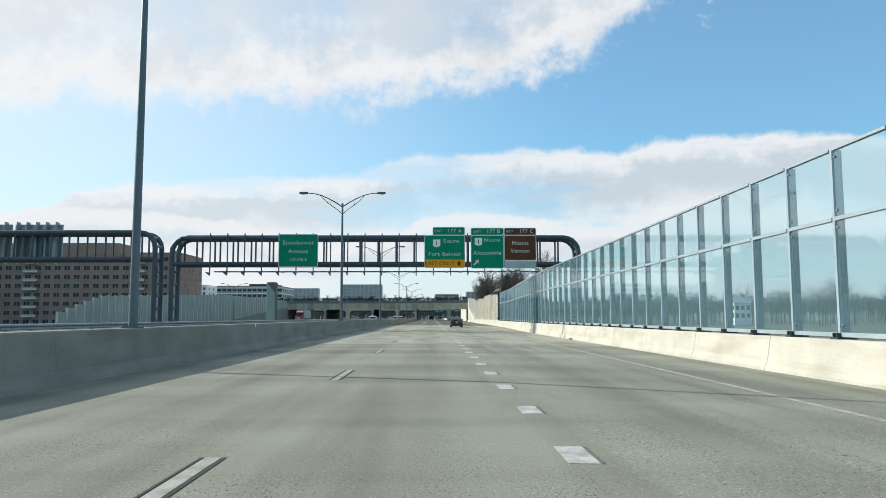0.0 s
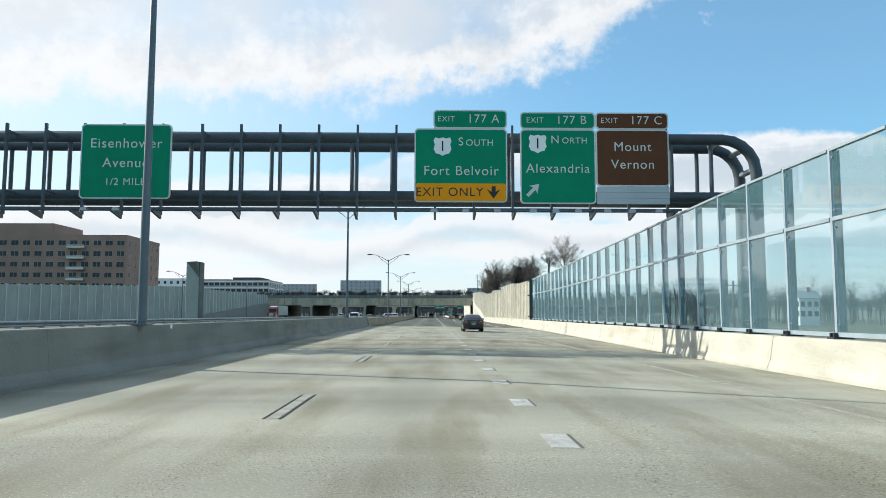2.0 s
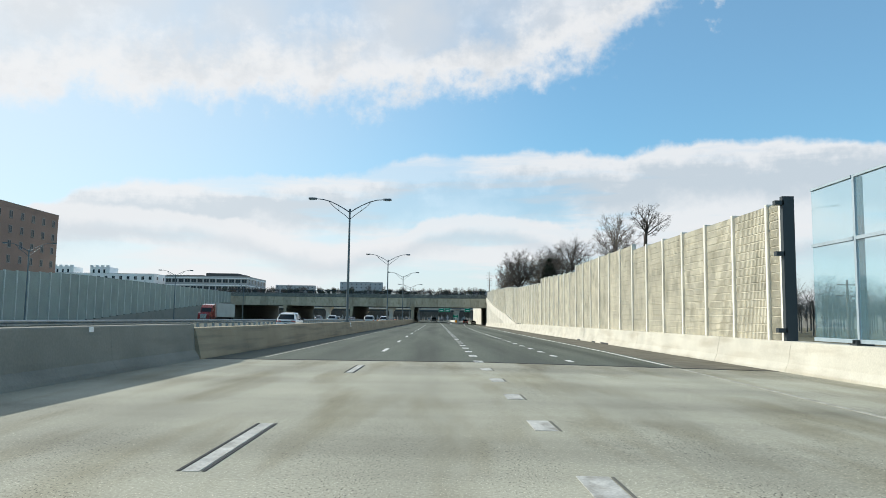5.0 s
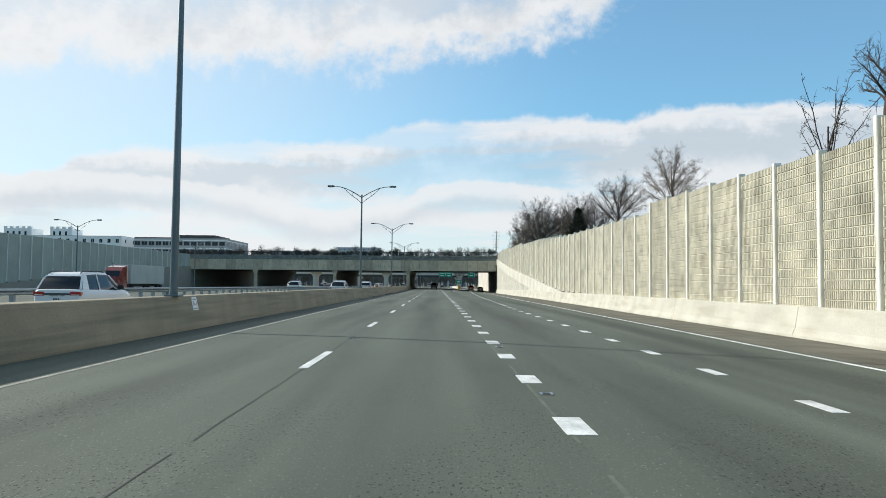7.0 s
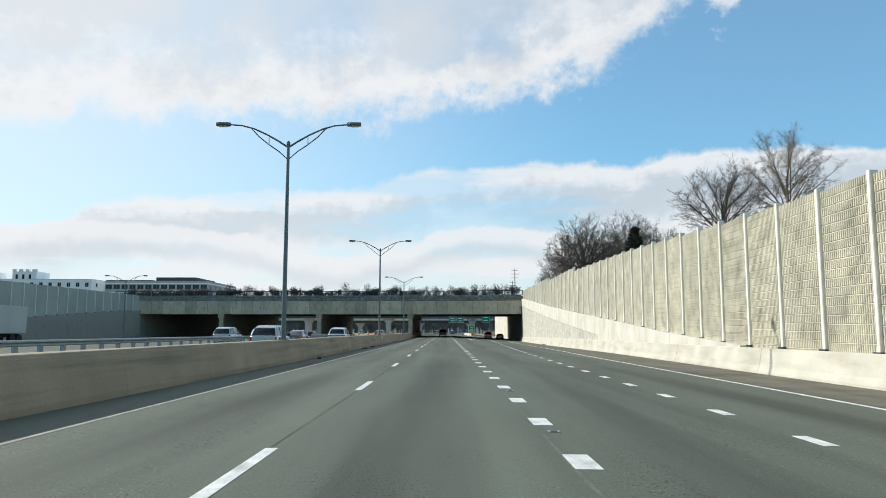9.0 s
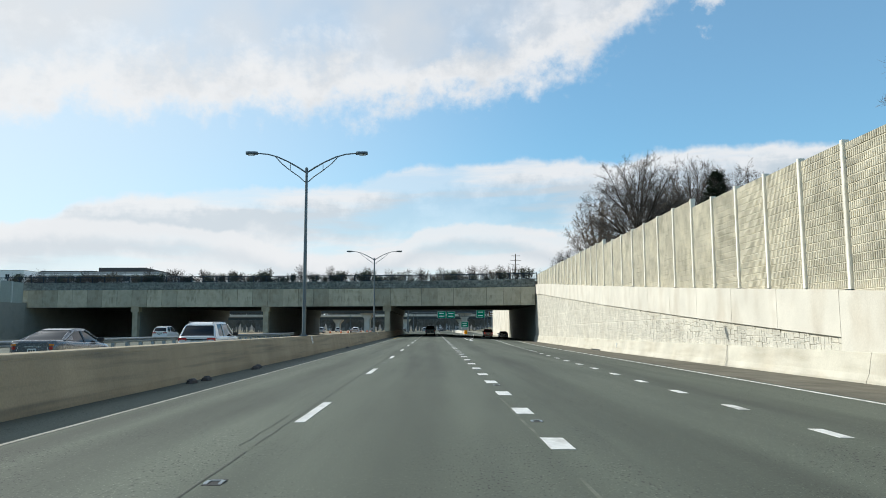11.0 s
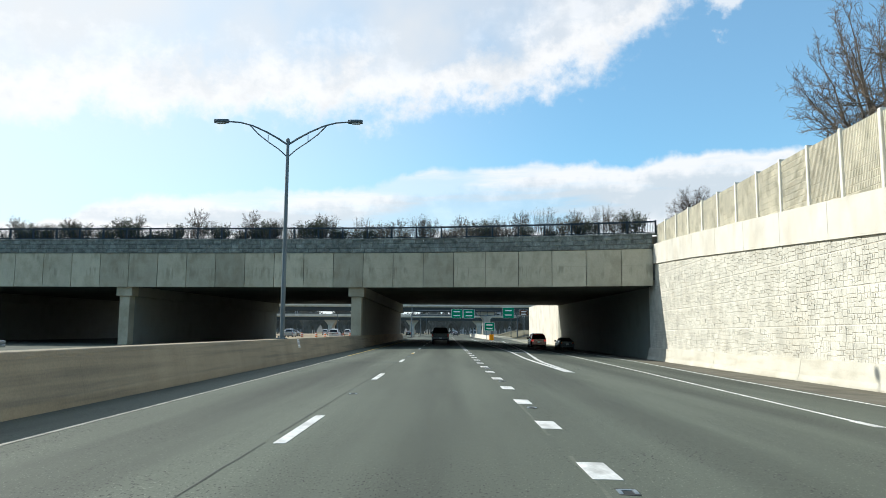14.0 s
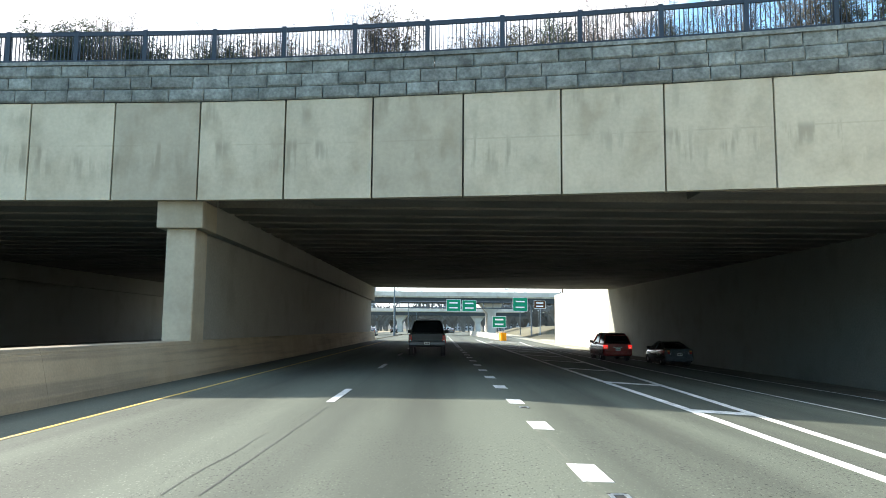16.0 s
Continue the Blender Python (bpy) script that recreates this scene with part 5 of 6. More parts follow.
# ---- trees ----
def bare_tree(name, label, seed, h, wide, tall, limbs=9, kids=(12, 7, 5), trunk_r=0.28, mat=TWIG, twig=0.008, lean=0.0, fork=0.95):
    """A leafless tree: a trunk, rising limbs that reach the hull of the crown, and three orders of ever finer branches on them."""
    r = random.Random(seed)
    wood, twigs = Shape(), Shape()
    c, hf = Vector((lean, 0, h - tall * 0.5)), max(0.8, h - tall * fork)
    bend = [Vector((0, 0, -0.3)), Vector((r.uniform(-0.1, 0.1), r.uniform(-0.1, 0.1), hf * 0.5)), Vector((lean * 0.3, 0, hf)), Vector((lean * 0.7, 0, h - tall * 0.5))]
    wood.tube(bend, [trunk_r * 1.15, trunk_r * 0.95, trunk_r * 0.8, trunk_r * 0.3], 8)

    def jit(k):
        return Vector((r.uniform(-1, 1), r.uniform(-1, 1), r.uniform(-0.85, 1))) * k

    def branch(p, d, length, rad, order):
        n = 4 if order == 0 else 3 if order == 1 else 2
        pts, rr = [p], [rad]
        for i in range(n):
            d = (d + jit(0.24) + Vector((0, 0, 0.04))).normalized()
            p = p + d * (length / n)
            pts.append(p)
            rr.append(rad * (1 - 0.75 * (i + 1) / n) + 0.003)
        (wood if order == 0 else twigs).tube(pts, rr, 4 if order == 0 else 3, False)
        if order < 2:
            for k in range(kids[order + 1]):
                t = (0.15 + 0.85 * (k + r.random()) / kids[order + 1]) * n
                i = min(int(t), n - 1)
                e = (pts[i + 1] - pts[i]).normalized()
                branch(pts[i].lerp(pts[i + 1], t - i), (e * 0.6 + jit(0.8)).normalized(), length * r.uniform(0.38, 0.66), max(twig, rr[i] * 0.5), order + 1)

    for i in range(limbs):
        az = i * 2.39996 + r.uniform(-0.3, 0.3)
        th = math.acos(1 - 1.3 * (i + 0.5) / limbs)
        rad = r.uniform(0.72, 0.92)
        tip = c + Vector((math.cos(az) * math.sin(th) * wide / 2, math.sin(az) * math.sin(th) * wide / 2, math.cos(th) * tall / 2)) * rad
        p0 = bend[2].lerp(bend[3], r.uniform(0, 1.0) * (1 - i / limbs * 0.85))
        p1 = p0.lerp(tip, 0.5) + Vector((0, 0, (tip - p0).length * r.uniform(0.02, 0.16)))
        pts = [p0 * (1 - t) ** 2 + p1 * 2 * t * (1 - t) + tip * t * t + jit(0.012 * wide) * (1 if 0 < t < 1 else 0) for t in (0, 0.2, 0.4, 0.6, 0.8, 1.0)]
        r0 = trunk_r * r.uniform(0.24, 0.36)
        rr = [r0 * (1 - 0.185 * k) + 0.008 for k in range(6)]
        wood.tube(pts, rr, 6, False)
        for k in range(kids[0]):
            t = (0.22 + 0.78 * (k + r.random()) / kids[0]) * 5
            j = min(int(t), 4)
            q = pts[j].lerp(pts[j + 1], t - j)
            d = ((pts[j + 1] - pts[j]).normalized() * 0.55 + jit(0.85) + (q - c).normalized() * 0.35).normalized()
            branch(q, d, wide * 0.25 * r.uniform(0.6, 1.1) * (1.12 - 0.12 * t), max(twig * 1.6, rr[j] * 0.5), 0)
    t = thing(name, label, "tree")
    part("trunk", wood, BARK if mat is TWIG else TWIG_RED, t, smooth=True)
    part("crown", twigs, mat, t)
    return t


def plant(t, x, y, z, turn=0.0, size=1.0):
    s = t.scale[0] * size
    t.matrix_basis = Matrix.Translation((x, y, z)) @ Matrix.Rotation(turn, 4, "Z") @ Matrix.Diagonal((s, s, s, 1))
    return t


def replant(t, x, y, z, turn, size):
    c = copy_thing(t, Matrix.Identity(4))
    s = t.scale[0] * size
    c.matrix_basis = Matrix.Translation((x, y, z)) @ Matrix.Rotation(turn, 4, "Z") @ Matrix.Diagonal((s, s, s, 1))
    return c


oak = plant(bare_tree("bare_tree", "large round bare tree behind the noise wall", 3, 22.3, 13.0, 13.5, 26, (11, 8, 6), 0.42), 24.6, 319, 0.0)
fan = plant(bare_tree("bare_tree", "many-stemmed bare tree fanning out behind the noise wall", 23, 20.3, 9.6, 13.0, 26, (10, 8, 6), 0.32, TWIG_RED, fork=1.1), 23.0, 333, 0.0)
lean = plant(bare_tree("bare_tree", "bare tree with crooked dark limbs behind the noise wall", 8, 14.4, 5.0, 4.0, 9, (7, 5, 4), 0.24, lean=0.4), 23.0, 184, 0.0)
thin = plant(bare_tree("bare_tree", "slender bare sapling behind the noise wall", 12, 12.6, 4.0, 7.0, 9, (5, 3, 3), 0.11), 18.7, 181.5, 0.0)
airy = plant(bare_tree("bare_tree", "tall airy bare tree with pale twigs", 17, 28.4, 12.6, 14.0, 18, (9, 7, 6), 0.33, TWIG_RED), 44.2, 283, 0.0)
dark = plant(bare_tree("bare_tree", "spreading bare tree with dark crooked limbs", 29, 20.5, 11.5, 10.0, 16, (10, 7, 5), 0.3), 30.8, 270, 0.0)
replant(dark, 36.6, 315, 0, 1.2, 0.99)
replant(fan, 31.5, 327, 0.0, 2.0, 1.04)
replant(oak, 35.5, 331, 0.0, 4.0, 1.10)
replant(oak, 24.5, 367, 6.5, 0.4, 0.42)
replant(thin, 21.0, 374, 7.0, 1.4, 0.5)


def evergreen(seed, h, w):
    r = random.Random(seed)
    s, tr = Shape(), Shape().tube([(0, 0, 0), (0, 0, h)], [0.2, 0.03], 6)
    for i in range(5200):
        t = r.random() ** 0.8
        a, z = r.uniform(0, 6.283), h * (0.08 + 0.92 * t)
        rad = w * (1 - t) * r.uniform(0.35, 1.0) + 0.15
        p = Vector((rad * math.cos(a), rad * math.sin(a), z + r.uniform(-0.4, 0.2)))
        e = Vector((math.cos(a + r.uniform(-0.5, 0.5)), math.sin(a + r.uniform(-0.5, 0.5)), r.uniform(-0.1, 0.7))) * r.uniform(0.35, 0.8)
        f = Vector((-math.sin(a), math.cos(a), r.uniform(-0.4, 0.4))) * 0.14
        s.quad(p - f, p + f, p + e + f * 0.2, p + e - f * 0.2)
    t = thing("evergreen_tree", "dark green conical evergreen tree behind the noise wall", "tree")
    part("trunk", tr, BARK, t)
    part("crown", s, EVERGREEN, t)
    return t


ever = evergreen(4, 19.6, 8.0)
ever.location = (33.0, 316, -0.3)


# far woods: bare crowns, too many to count
def woods(name, label, spots, seed, mat=WOODS):
    r = random.Random(seed)
    s = Shape()
    for x0, x1, y0, y1, n, hmin, hmax in spots:
        near = x0 > 55
        for i in range(n):
            x, y, h = r.uniform(x0, x1), r.uniform(y0, y1), r.uniform(hmin, hmax)
            k = 0.02 * h / 10 + 0.0004 * y
            s.tube([(x, y, -1.4), (x, y, h * 0.55)], [0.15 + k, 0.08 + k], 3, False)
            for j in range(34 if near else 16):
                a, q = r.uniform(0, 6.283), r.uniform(0.1, 0.42)
                b = Vector((x, y, h * r.uniform(0.12, 0.5)))
                e = Vector((x + math.cos(a) * h * q, y + math.sin(a) * h * q * 0.6, h * (1 - q * 0.8) * r.uniform(0.8, 1)))
                w = Vector((0.07, 0.07, 0)) if near else Vector((0.10 + k * 2.2, 0, 0))
                s.quad(b - w, b + w, e)
                for _ in range(5 if near else 3):
                    c = b.lerp(e, r.uniform(0.25, 1.0))
                    o = c + Vector((r.uniform(-1, 1), r.uniform(-0.5, 0.5), r.uniform(0.2, 1))) * h * 0.16
                    s.quad(c - w * 0.7, c + w * 0.7, o)
    return tagged(part(name, s, mat), label, "woods", kind="stuff")


woods("far_woods", "grey-brown leafless woods in the distance", [(105, 240, 10, 430, 620, 9, 16), (62, 105, 240, 520, 260, 8, 14), (-140, -76, 285, 350, 60, 8, 12), (-420, 420, 640, 900, 700, 12, 20), (-900, 900, 1100, 1500, 600, 20, 32), (30, 120, 420, 640, 160, 8, 14)], 21)


def house(x, y, w, d, h, wall, label):
    t = thing("house", label, "house", "houses beyond the glass wall")
    part("wall", Shape().box(x, x + w, y, y + d, -1.4, h), wall, t)
    rs = [[(xx, y - 0.4, h), (xx, y + d / 2, h + d * 0.42), (xx, y + d + 0.4, h), (xx, y + d + 0.4, h - 0.15), (xx, y + d / 2, h + d * 0.42 - 0.2), (xx, y - 0.4, h - 0.15)] for xx in (x - 0.4, x + w + 0.4)]
    part("roof", Shape().rings(rs, True), GREY_WALL, t)
    part("gable", Shape().hexa([(x, y, h), (x, y + d / 2, h + d * 0.38), (x, y + d, h)], [(x + 0.2, y, h), (x + 0.2, y + d / 2, h + d * 0.38), (x + 0.2, y + d, h)]), wall, t)
    part("chimney", Shape().box(x + w * 0.6, x + w * 0.6 + 0.8, y + d / 2 - 0.4, y + d / 2 + 0.4, h, h + d * 0.42 + 1.0), BRICK, t)
    for z in (1.8, 4.4):
        for k in range(3):
            yy = y + d * (k + 0.5) / 3
            part("window", Shape().box(x - 0.06, x + 0.1, yy - 0.55, yy + 0.55, z - 0.7, z + 0.7), WINDOW, t)
            xx = x + w * (k + 0.5) / 3
            part("window", Shape().box(xx - 0.55, xx + 0.55, y - 0.06, y + 0.1, z - 0.7, z + 0.7), WINDOW, t)
    return t


house(100, 238, 5.5, 5, 6.0, WHITE_WALL, "pale two-storey house with a gable roof among bare trees")
hills = Shape()
prof = [(x, 30 + 22 * noise.noise(Vector((x * 0.0016, 3.3, 0))) + 6 * noise.noise(Vector((x * 0.012, 1.3, 0)))) for x in range(-3000, 3001, 40)]
hills.rings([[(x, 2300, -2) for x, h in prof], [(x, 2350, h * 0.6) for x, h in prof], [(x, 2500, h) for x, h in prof], [(x, 2900, -2) for x, h in prof]], closed=False)
line = [(y, 9.5 + 5 * noise.noise(Vector((y * 0.02, 7.7, 0))) + 3 * noise.noise(Vector((y * 0.11, 2.1, 0)))) for y in range(-60, 700, 4)]
hills.rings([[(246, y, -1.4) for y, h in line], [(248, y, h * 0.7) for y, h in line], [(254, y, h) for y, h in line], [(290, y, -1.4) for y, h in line]], closed=False)
tagged(part("backdrop", hills, WOODS), "low wooded ridge on the horizon", "hills", kind="structure")


# ---- shrubs on the overpass ----
def shrub(seed, h, w, leafy, mat):
    r = random.Random(seed)
    s, lv = Shape(), Shape()
    for i in range(60):
        a = r.uniform(0, 6.283)
        b0 = r.uniform(0.05, 0.75)
        p = Vector((math.cos(a) * b0, math.sin(a) * b0, 0))
        d = Vector((math.cos(a) * w * r.uniform(0.1, 1), math.sin(a) * w * r.uniform(0.1, 1), h)).normalized()
        q = p + d * h * r.uniform(0.45, 1.0) ** 0.7
        m = p.lerp(q, 0.5) + Vector((r.uniform(-0.15, 0.15), r.uniform(-0.15, 0.15), 0.08))
        s.tube([p, m, q], [0.012, 0.008, 0.003], 3, False)
        for k in range(13):
            c = p.lerp(m, r.uniform(0.3, 1)).lerp(q, r.random())
            e = c + Vector((r.uniform(-1, 1), r.uniform(-1, 1), r.uniform(-0.1, 1))) * r.uniform(0.18, 0.5)
            s.tube([c, e], [0.006, 0.002], 3, False)
            for _ in range(leafy):
                g = c.lerp(e, r.random()) + Vector((r.uniform(-0.1, 0.1), r.uniform(-0.1, 0.1), r.uniform(-0.1, 0.1)))
                u = Vector((r.uniform(-1, 1), r.uniform(-1, 1), r.uniform(-1, 1))).normalized() * 0.045
                v = u.orthogonal().normalized() * 0.028
                lv.quad(g - u, g + v, g + u, g - v)
    t = thing("shrub", "dense dark evergreen shrub behind the railing" if leafy > 3 else "leafless brown shrub behind the railing", "shrub", "overpass shrubs")
    part("crown", s, mat, t)
    if leafy:
        part("foliage", lv, EVERGREEN if leafy > 3 else LEAF_DULL, t)
    return t


kinds = [shrub(1, 2.5, 1.2, 7, TWIG), shrub(2, 2.6, 1.1, 2, TWIG), shrub(3, 3.2, 0.7, 0, TWIG), shrub(4, 2.2, 1.6, 6, TWIG), shrub(5, 2.3, 1.5, 3, TWIG_RED)]
rng = random.Random(9)
x, i = 16.2, 0
for k, t in enumerate(kinds):
    t.location = (x, bridge_y(x) + 1.3, ZT - 0.25)
    x -= 1.3
while x > -78:
    t = kinds[rng.choice((0, 0, 0, 1, 1, 2, 2, 3, 4, 4))]
    c = replant(t, x, bridge_y(x) + rng.uniform(0.9, 3.5), ZT - 0.25, rng.uniform(0, 6), rng.uniform(0.55, 1.0))
    x -= rng.choice((0.45, 0.6, 0.9, 1.5))
young = bare_tree("bare_tree", "small bare tree planted on the overpass", 31, 3.5, 2.3, 2.7, 12, (7, 5, 4), 0.04, twig=0.004)
plant(young, -18.5, 365, ZT - 0.2)
for x in (-30, -24, -4.5, -36.5, -42, -47.5, -53, -59, -65, -12, 1.5, 7.0, 12.0):
    replant(young, x, bridge_y(x) + rng.uniform(2, 5), ZT - 0.2, rng.uniform(0, 6), rng.uniform(0.8, 1.1))


# ---- vehicles ----
def flow(rows, n=4):
    """Rows of numbers made smooth by a curve through them, n steps to each row."""
    out = []
    for i in range(len(rows) - 1):
        p = [rows[max(i - 1, 0)], rows[i], rows[i + 1], rows[min(i + 2, len(rows) - 1)]]
        for k in range(n):
            t = k / n
            row = [rows[i][0] + (rows[i + 1][0] - rows[i][0]) * t]
            for j in range(1, len(rows[0])):
                a, b, c, d = (q[j] for q in p)
                row.append(b + 0.5 * t * (c - a + t * (2 * a - 5 * b + 4 * c - d + t * (3 * (b - c) + d - a))))
            out.append(tuple(row))
    return out + [tuple(rows[-1])]


def vehicle(name, label, L, stations, cabin, roof_span, paint, wheels, track, radius, category="car", lit=False, tail=None, chrome=False, group="traffic", quarter=0.0):
    """A road vehicle that points along +y with its rear at y = 0. stations: y, half width, floor, belt; cabin: y, top, half width at the top."""
    t = thing(name, label, category, group)
    rs = []
    for y, hw, z0, zb in flow(stations):
        m = z0 + (zb - z0) * 0.45
        side = [(0.80, z0), (0.93, z0 + 0.03), (0.975, z0 + 0.12), (0.995, m - 0.08), (1.0, m), (0.993, m + (zb - m) * 0.4), (0.975, zb - 0.12), (0.935, zb - 0.05), (0.86, zb - 0.012), (0.6, zb)]
        rs.append([(hw * q, y, z) for q, z in side] + [(-hw * q, y, z) for q, z in reversed(side)])
    body = part("body", Shape().rings(rs, True), paint, t, smooth=True)

    def belt(y):
        return lerp_table([(a, c) for a, b, d, c in stations], y) - 0.03

    def half(y):
        return lerp_table([(a, b) for a, b, d, c in stations], y) * 0.9

    rows = flow(cabin)
    rs = []
    for y, zt, hw in rows:
        hb, zb = half(y), belt(y)
        k = min(1.0, max(0.0, (zt - zb) / 0.45))
        rs.append([(-hb, y, zb), (hb, y, zb), (hw + 0.04, y, zt - 0.1 * k), (hw - 0.05, y, zt), (-hw + 0.05, y, zt), (-hw - 0.04, y, zt - 0.1 * k)])
    part("cabin_glass", Shape().rings(rs, True), CAR_GLASS, t, "dark tinted windows", smooth=True)
    rs = [[(-hw - 0.045, y, zt - 0.09), (-hw + 0.05, y, zt + 0.012), (hw - 0.05, y, zt + 0.012), (hw + 0.045, y, zt - 0.09), (hw - 0.1, y, zt - 0.05), (-hw + 0.1, y, zt - 0.05)] for y, zt, hw in rows if roof_span[0] <= y <= roof_span[1]]
    part("roof", Shape().rings(rs, True), paint, t, smooth=True)
    for sgn in (-1, 1):
        strip_rs = []
        for y, zt, hw in rows:
            if cabin[0][0] + 0.04 < y < quarter:
                k = min(1.0, max(0.0, (zt - belt(y)) / 0.45))
                zs = max(zt - 0.1 * k, belt(y) + 0.01)
                strip_rs.append([(sgn * (half(y) + 0.008), y, belt(y) - 0.02), (sgn * (hw + 0.052), y, zs), (sgn * (hw - 0.02), y, zt + 0.008), (sgn * (hw - 0.1), y, zt - 0.01), (sgn * (half(y) - 0.05), y, belt(y) - 0.02)])
        if len(strip_rs) > 1:
            part("quarter_panel", Shape().rings(strip_rs, True), paint, t, smooth=True)
    # pillars along the cabin's edges
    for sgn in (-1, 1):
        for (y0, z0, h0), (y1, z1, h1) in ((cabin[0], next(c for c in cabin if c[0] >= roof_span[0])), (cabin[-1], [c for c in cabin if c[0] <= roof_span[1]][-1])):
            part("pillar", Shape().tube([(sgn * half(y0), y0, belt(y0)), (sgn * (h1 + 0.02), y1, z1 - 0.06)], 0.045, 6), paint, t)
        ym = (roof_span[0] + roof_span[1]) / 2
        hm = lerp_table([(a, c) for a, b, c in cabin], ym)
        zm = lerp_table([(a, b) for a, b, c in cabin], ym)
        part("pillar", Shape().tube([(sgn * (half(ym) + 0.005), ym, belt(ym)), (sgn * (hm + 0.045), ym, zm - 0.1)], 0.04, 6), paint, t)
        ymi = roof_span[1] + 0.35
        mir = part("mirror", Shape().bevel_box(min(sgn * (half(ymi) + 0.02), sgn * (half(ymi) + 0.27)), max(sgn * (half(ymi) + 0.02), sgn * (half(ymi) + 0.27)), ymi, ymi + 0.14, belt(ymi) + 0.02, belt(ymi) + 0.20, 0.03), PLASTIC, t)
        # lamps
        y0, hw, z0, zb = stations[1]
        w, lh = (tail or (0.26, 0.22))
        xa, xb = sgn * (hw * 0.985 - w), sgn * (hw * 0.985)
        y00 = stations[0][0]
        if quarter:
            tl = part("tail_light", Shape().hexa([(sgn * (hw * 0.99), y0 + 0.30, zb - 0.10), (sgn * (hw * 1.005), y0 + 0.05, zb - 0.34), (sgn * (hw * 0.99 - w), y00 - 0.012, zb - 0.36), (sgn * (hw * 0.93 - w), y00 + 0.0, zb - 0.17), (sgn * (hw * 0.96), y0 + 0.10, zb - 0.06)],
                                                 [(sgn * (hw * 0.9), y0 + 0.30, zb - 0.12), (sgn * (hw * 0.9), y0 + 0.10, zb - 0.34), (sgn * (hw * 0.9 - w), y0 + 0.06, zb - 0.36), (sgn * (hw * 0.86 - w), y0 + 0.06, zb - 0.17), (sgn * (hw * 0.88), y0 + 0.12, zb - 0.08)]), CLEAR_LAMP, t, "clear tail light with a red lamp")
            cx = sgn * (hw * 0.99 - w * 0.62)
            part("red_lamp", Shape().tube([(cx, y00 - 0.03, zb - 0.265), (cx, y0 + 0.05, zb - 0.265)], [0.062, 0.075], 14), TAIL_LIT if lit else TAIL, tl)
            part("amber_lamp", Shape().box(min(cx - 0.08, cx + 0.08), max(cx - 0.08, cx + 0.08), y00 - 0.015, y0 + 0.03, zb - 0.185, zb - 0.125), AMBER, tl)
        else:
            tl = part("tail_light", Shape().bevel_box(min(xa, xb), max(xa, xb), y00 - 0.02, y0 + 0.16, zb - 0.12 - lh, zb - 0.10, 0.02), TAIL_LIT if lit else TAIL, t, "red tail light")
            part("reverse_lamp", Shape().box(min(xa, xb) + 0.05, max(xa, xb) - 0.05, y00 - 0.03, y00, zb - 0.12 - lh * 0.9, zb - 0.12 - lh * 0.6), CLEAR_LAMP, tl)
        yf, hf = stations[-1][0], stations[-2][1]
        part("headlight", Shape().bevel_box(min(sgn * (hf - 0.35), sgn * hf), max(sgn * (hf - 0.35), sgn * hf), yf - 0.3, yf - 0.05, stations[-1][3] - 0.1, stations[-1][3] + 0.06, 0.02), CLEAR_LAMP, t)
    z0 = stations[0][2]
    part("bumper", Shape().bevel_box(-stations[1][1] * 0.97, stations[1][1] * 0.97, stations[0][0] - (0.08 if chrome else 0.045), stations[1][0] + 0.05, z0 - 0.08, z0 + 0.16, 0.04), BUMPER if chrome else paint, t, "dull steel step bumper" if chrome else "")
    pl = part("licence_plate", Shape().box(-0.15, 0.15, -0.015, 0.0, -0.075, 0.075), SIGN_LETTER, t, "white licence plate")
    pl.location = (0, stations[0][0] - (0.085 if chrome else 0.03), z0 + (0.05 if chrome else 0.28))
    for k in range(3):
        part("plate_bar", Shape().box(-0.12 + k * 0.085, -0.06 + k * 0.085, -0.018, -0.015, -0.03, 0.035), SIGN_BLACK, pl)
    if quarter:
        part("trunk_lid", Shape().bevel_box(-stations[1][1] * 0.62, stations[1][1] * 0.62, stations[0][0] - 0.01, stations[1][0] + 0.1, z0 + 0.2, stations[0][3] + 0.06, 0.03), paint, t)
        part("exhaust_pipe", Shape().tube([(-0.55, stations[0][0] - 0.06, z0 - 0.1), (-0.55, 0.3, z0 - 0.1)], 0.035, 10), CHROME, t)
    if not chrome:
        part("badge_strip", Shape().box(-0.3, 0.3, stations[0][0] - 0.012, stations[0][0] + 0.02, z0 + 0.40, z0 + 0.44), CHROME, t)
    first = None
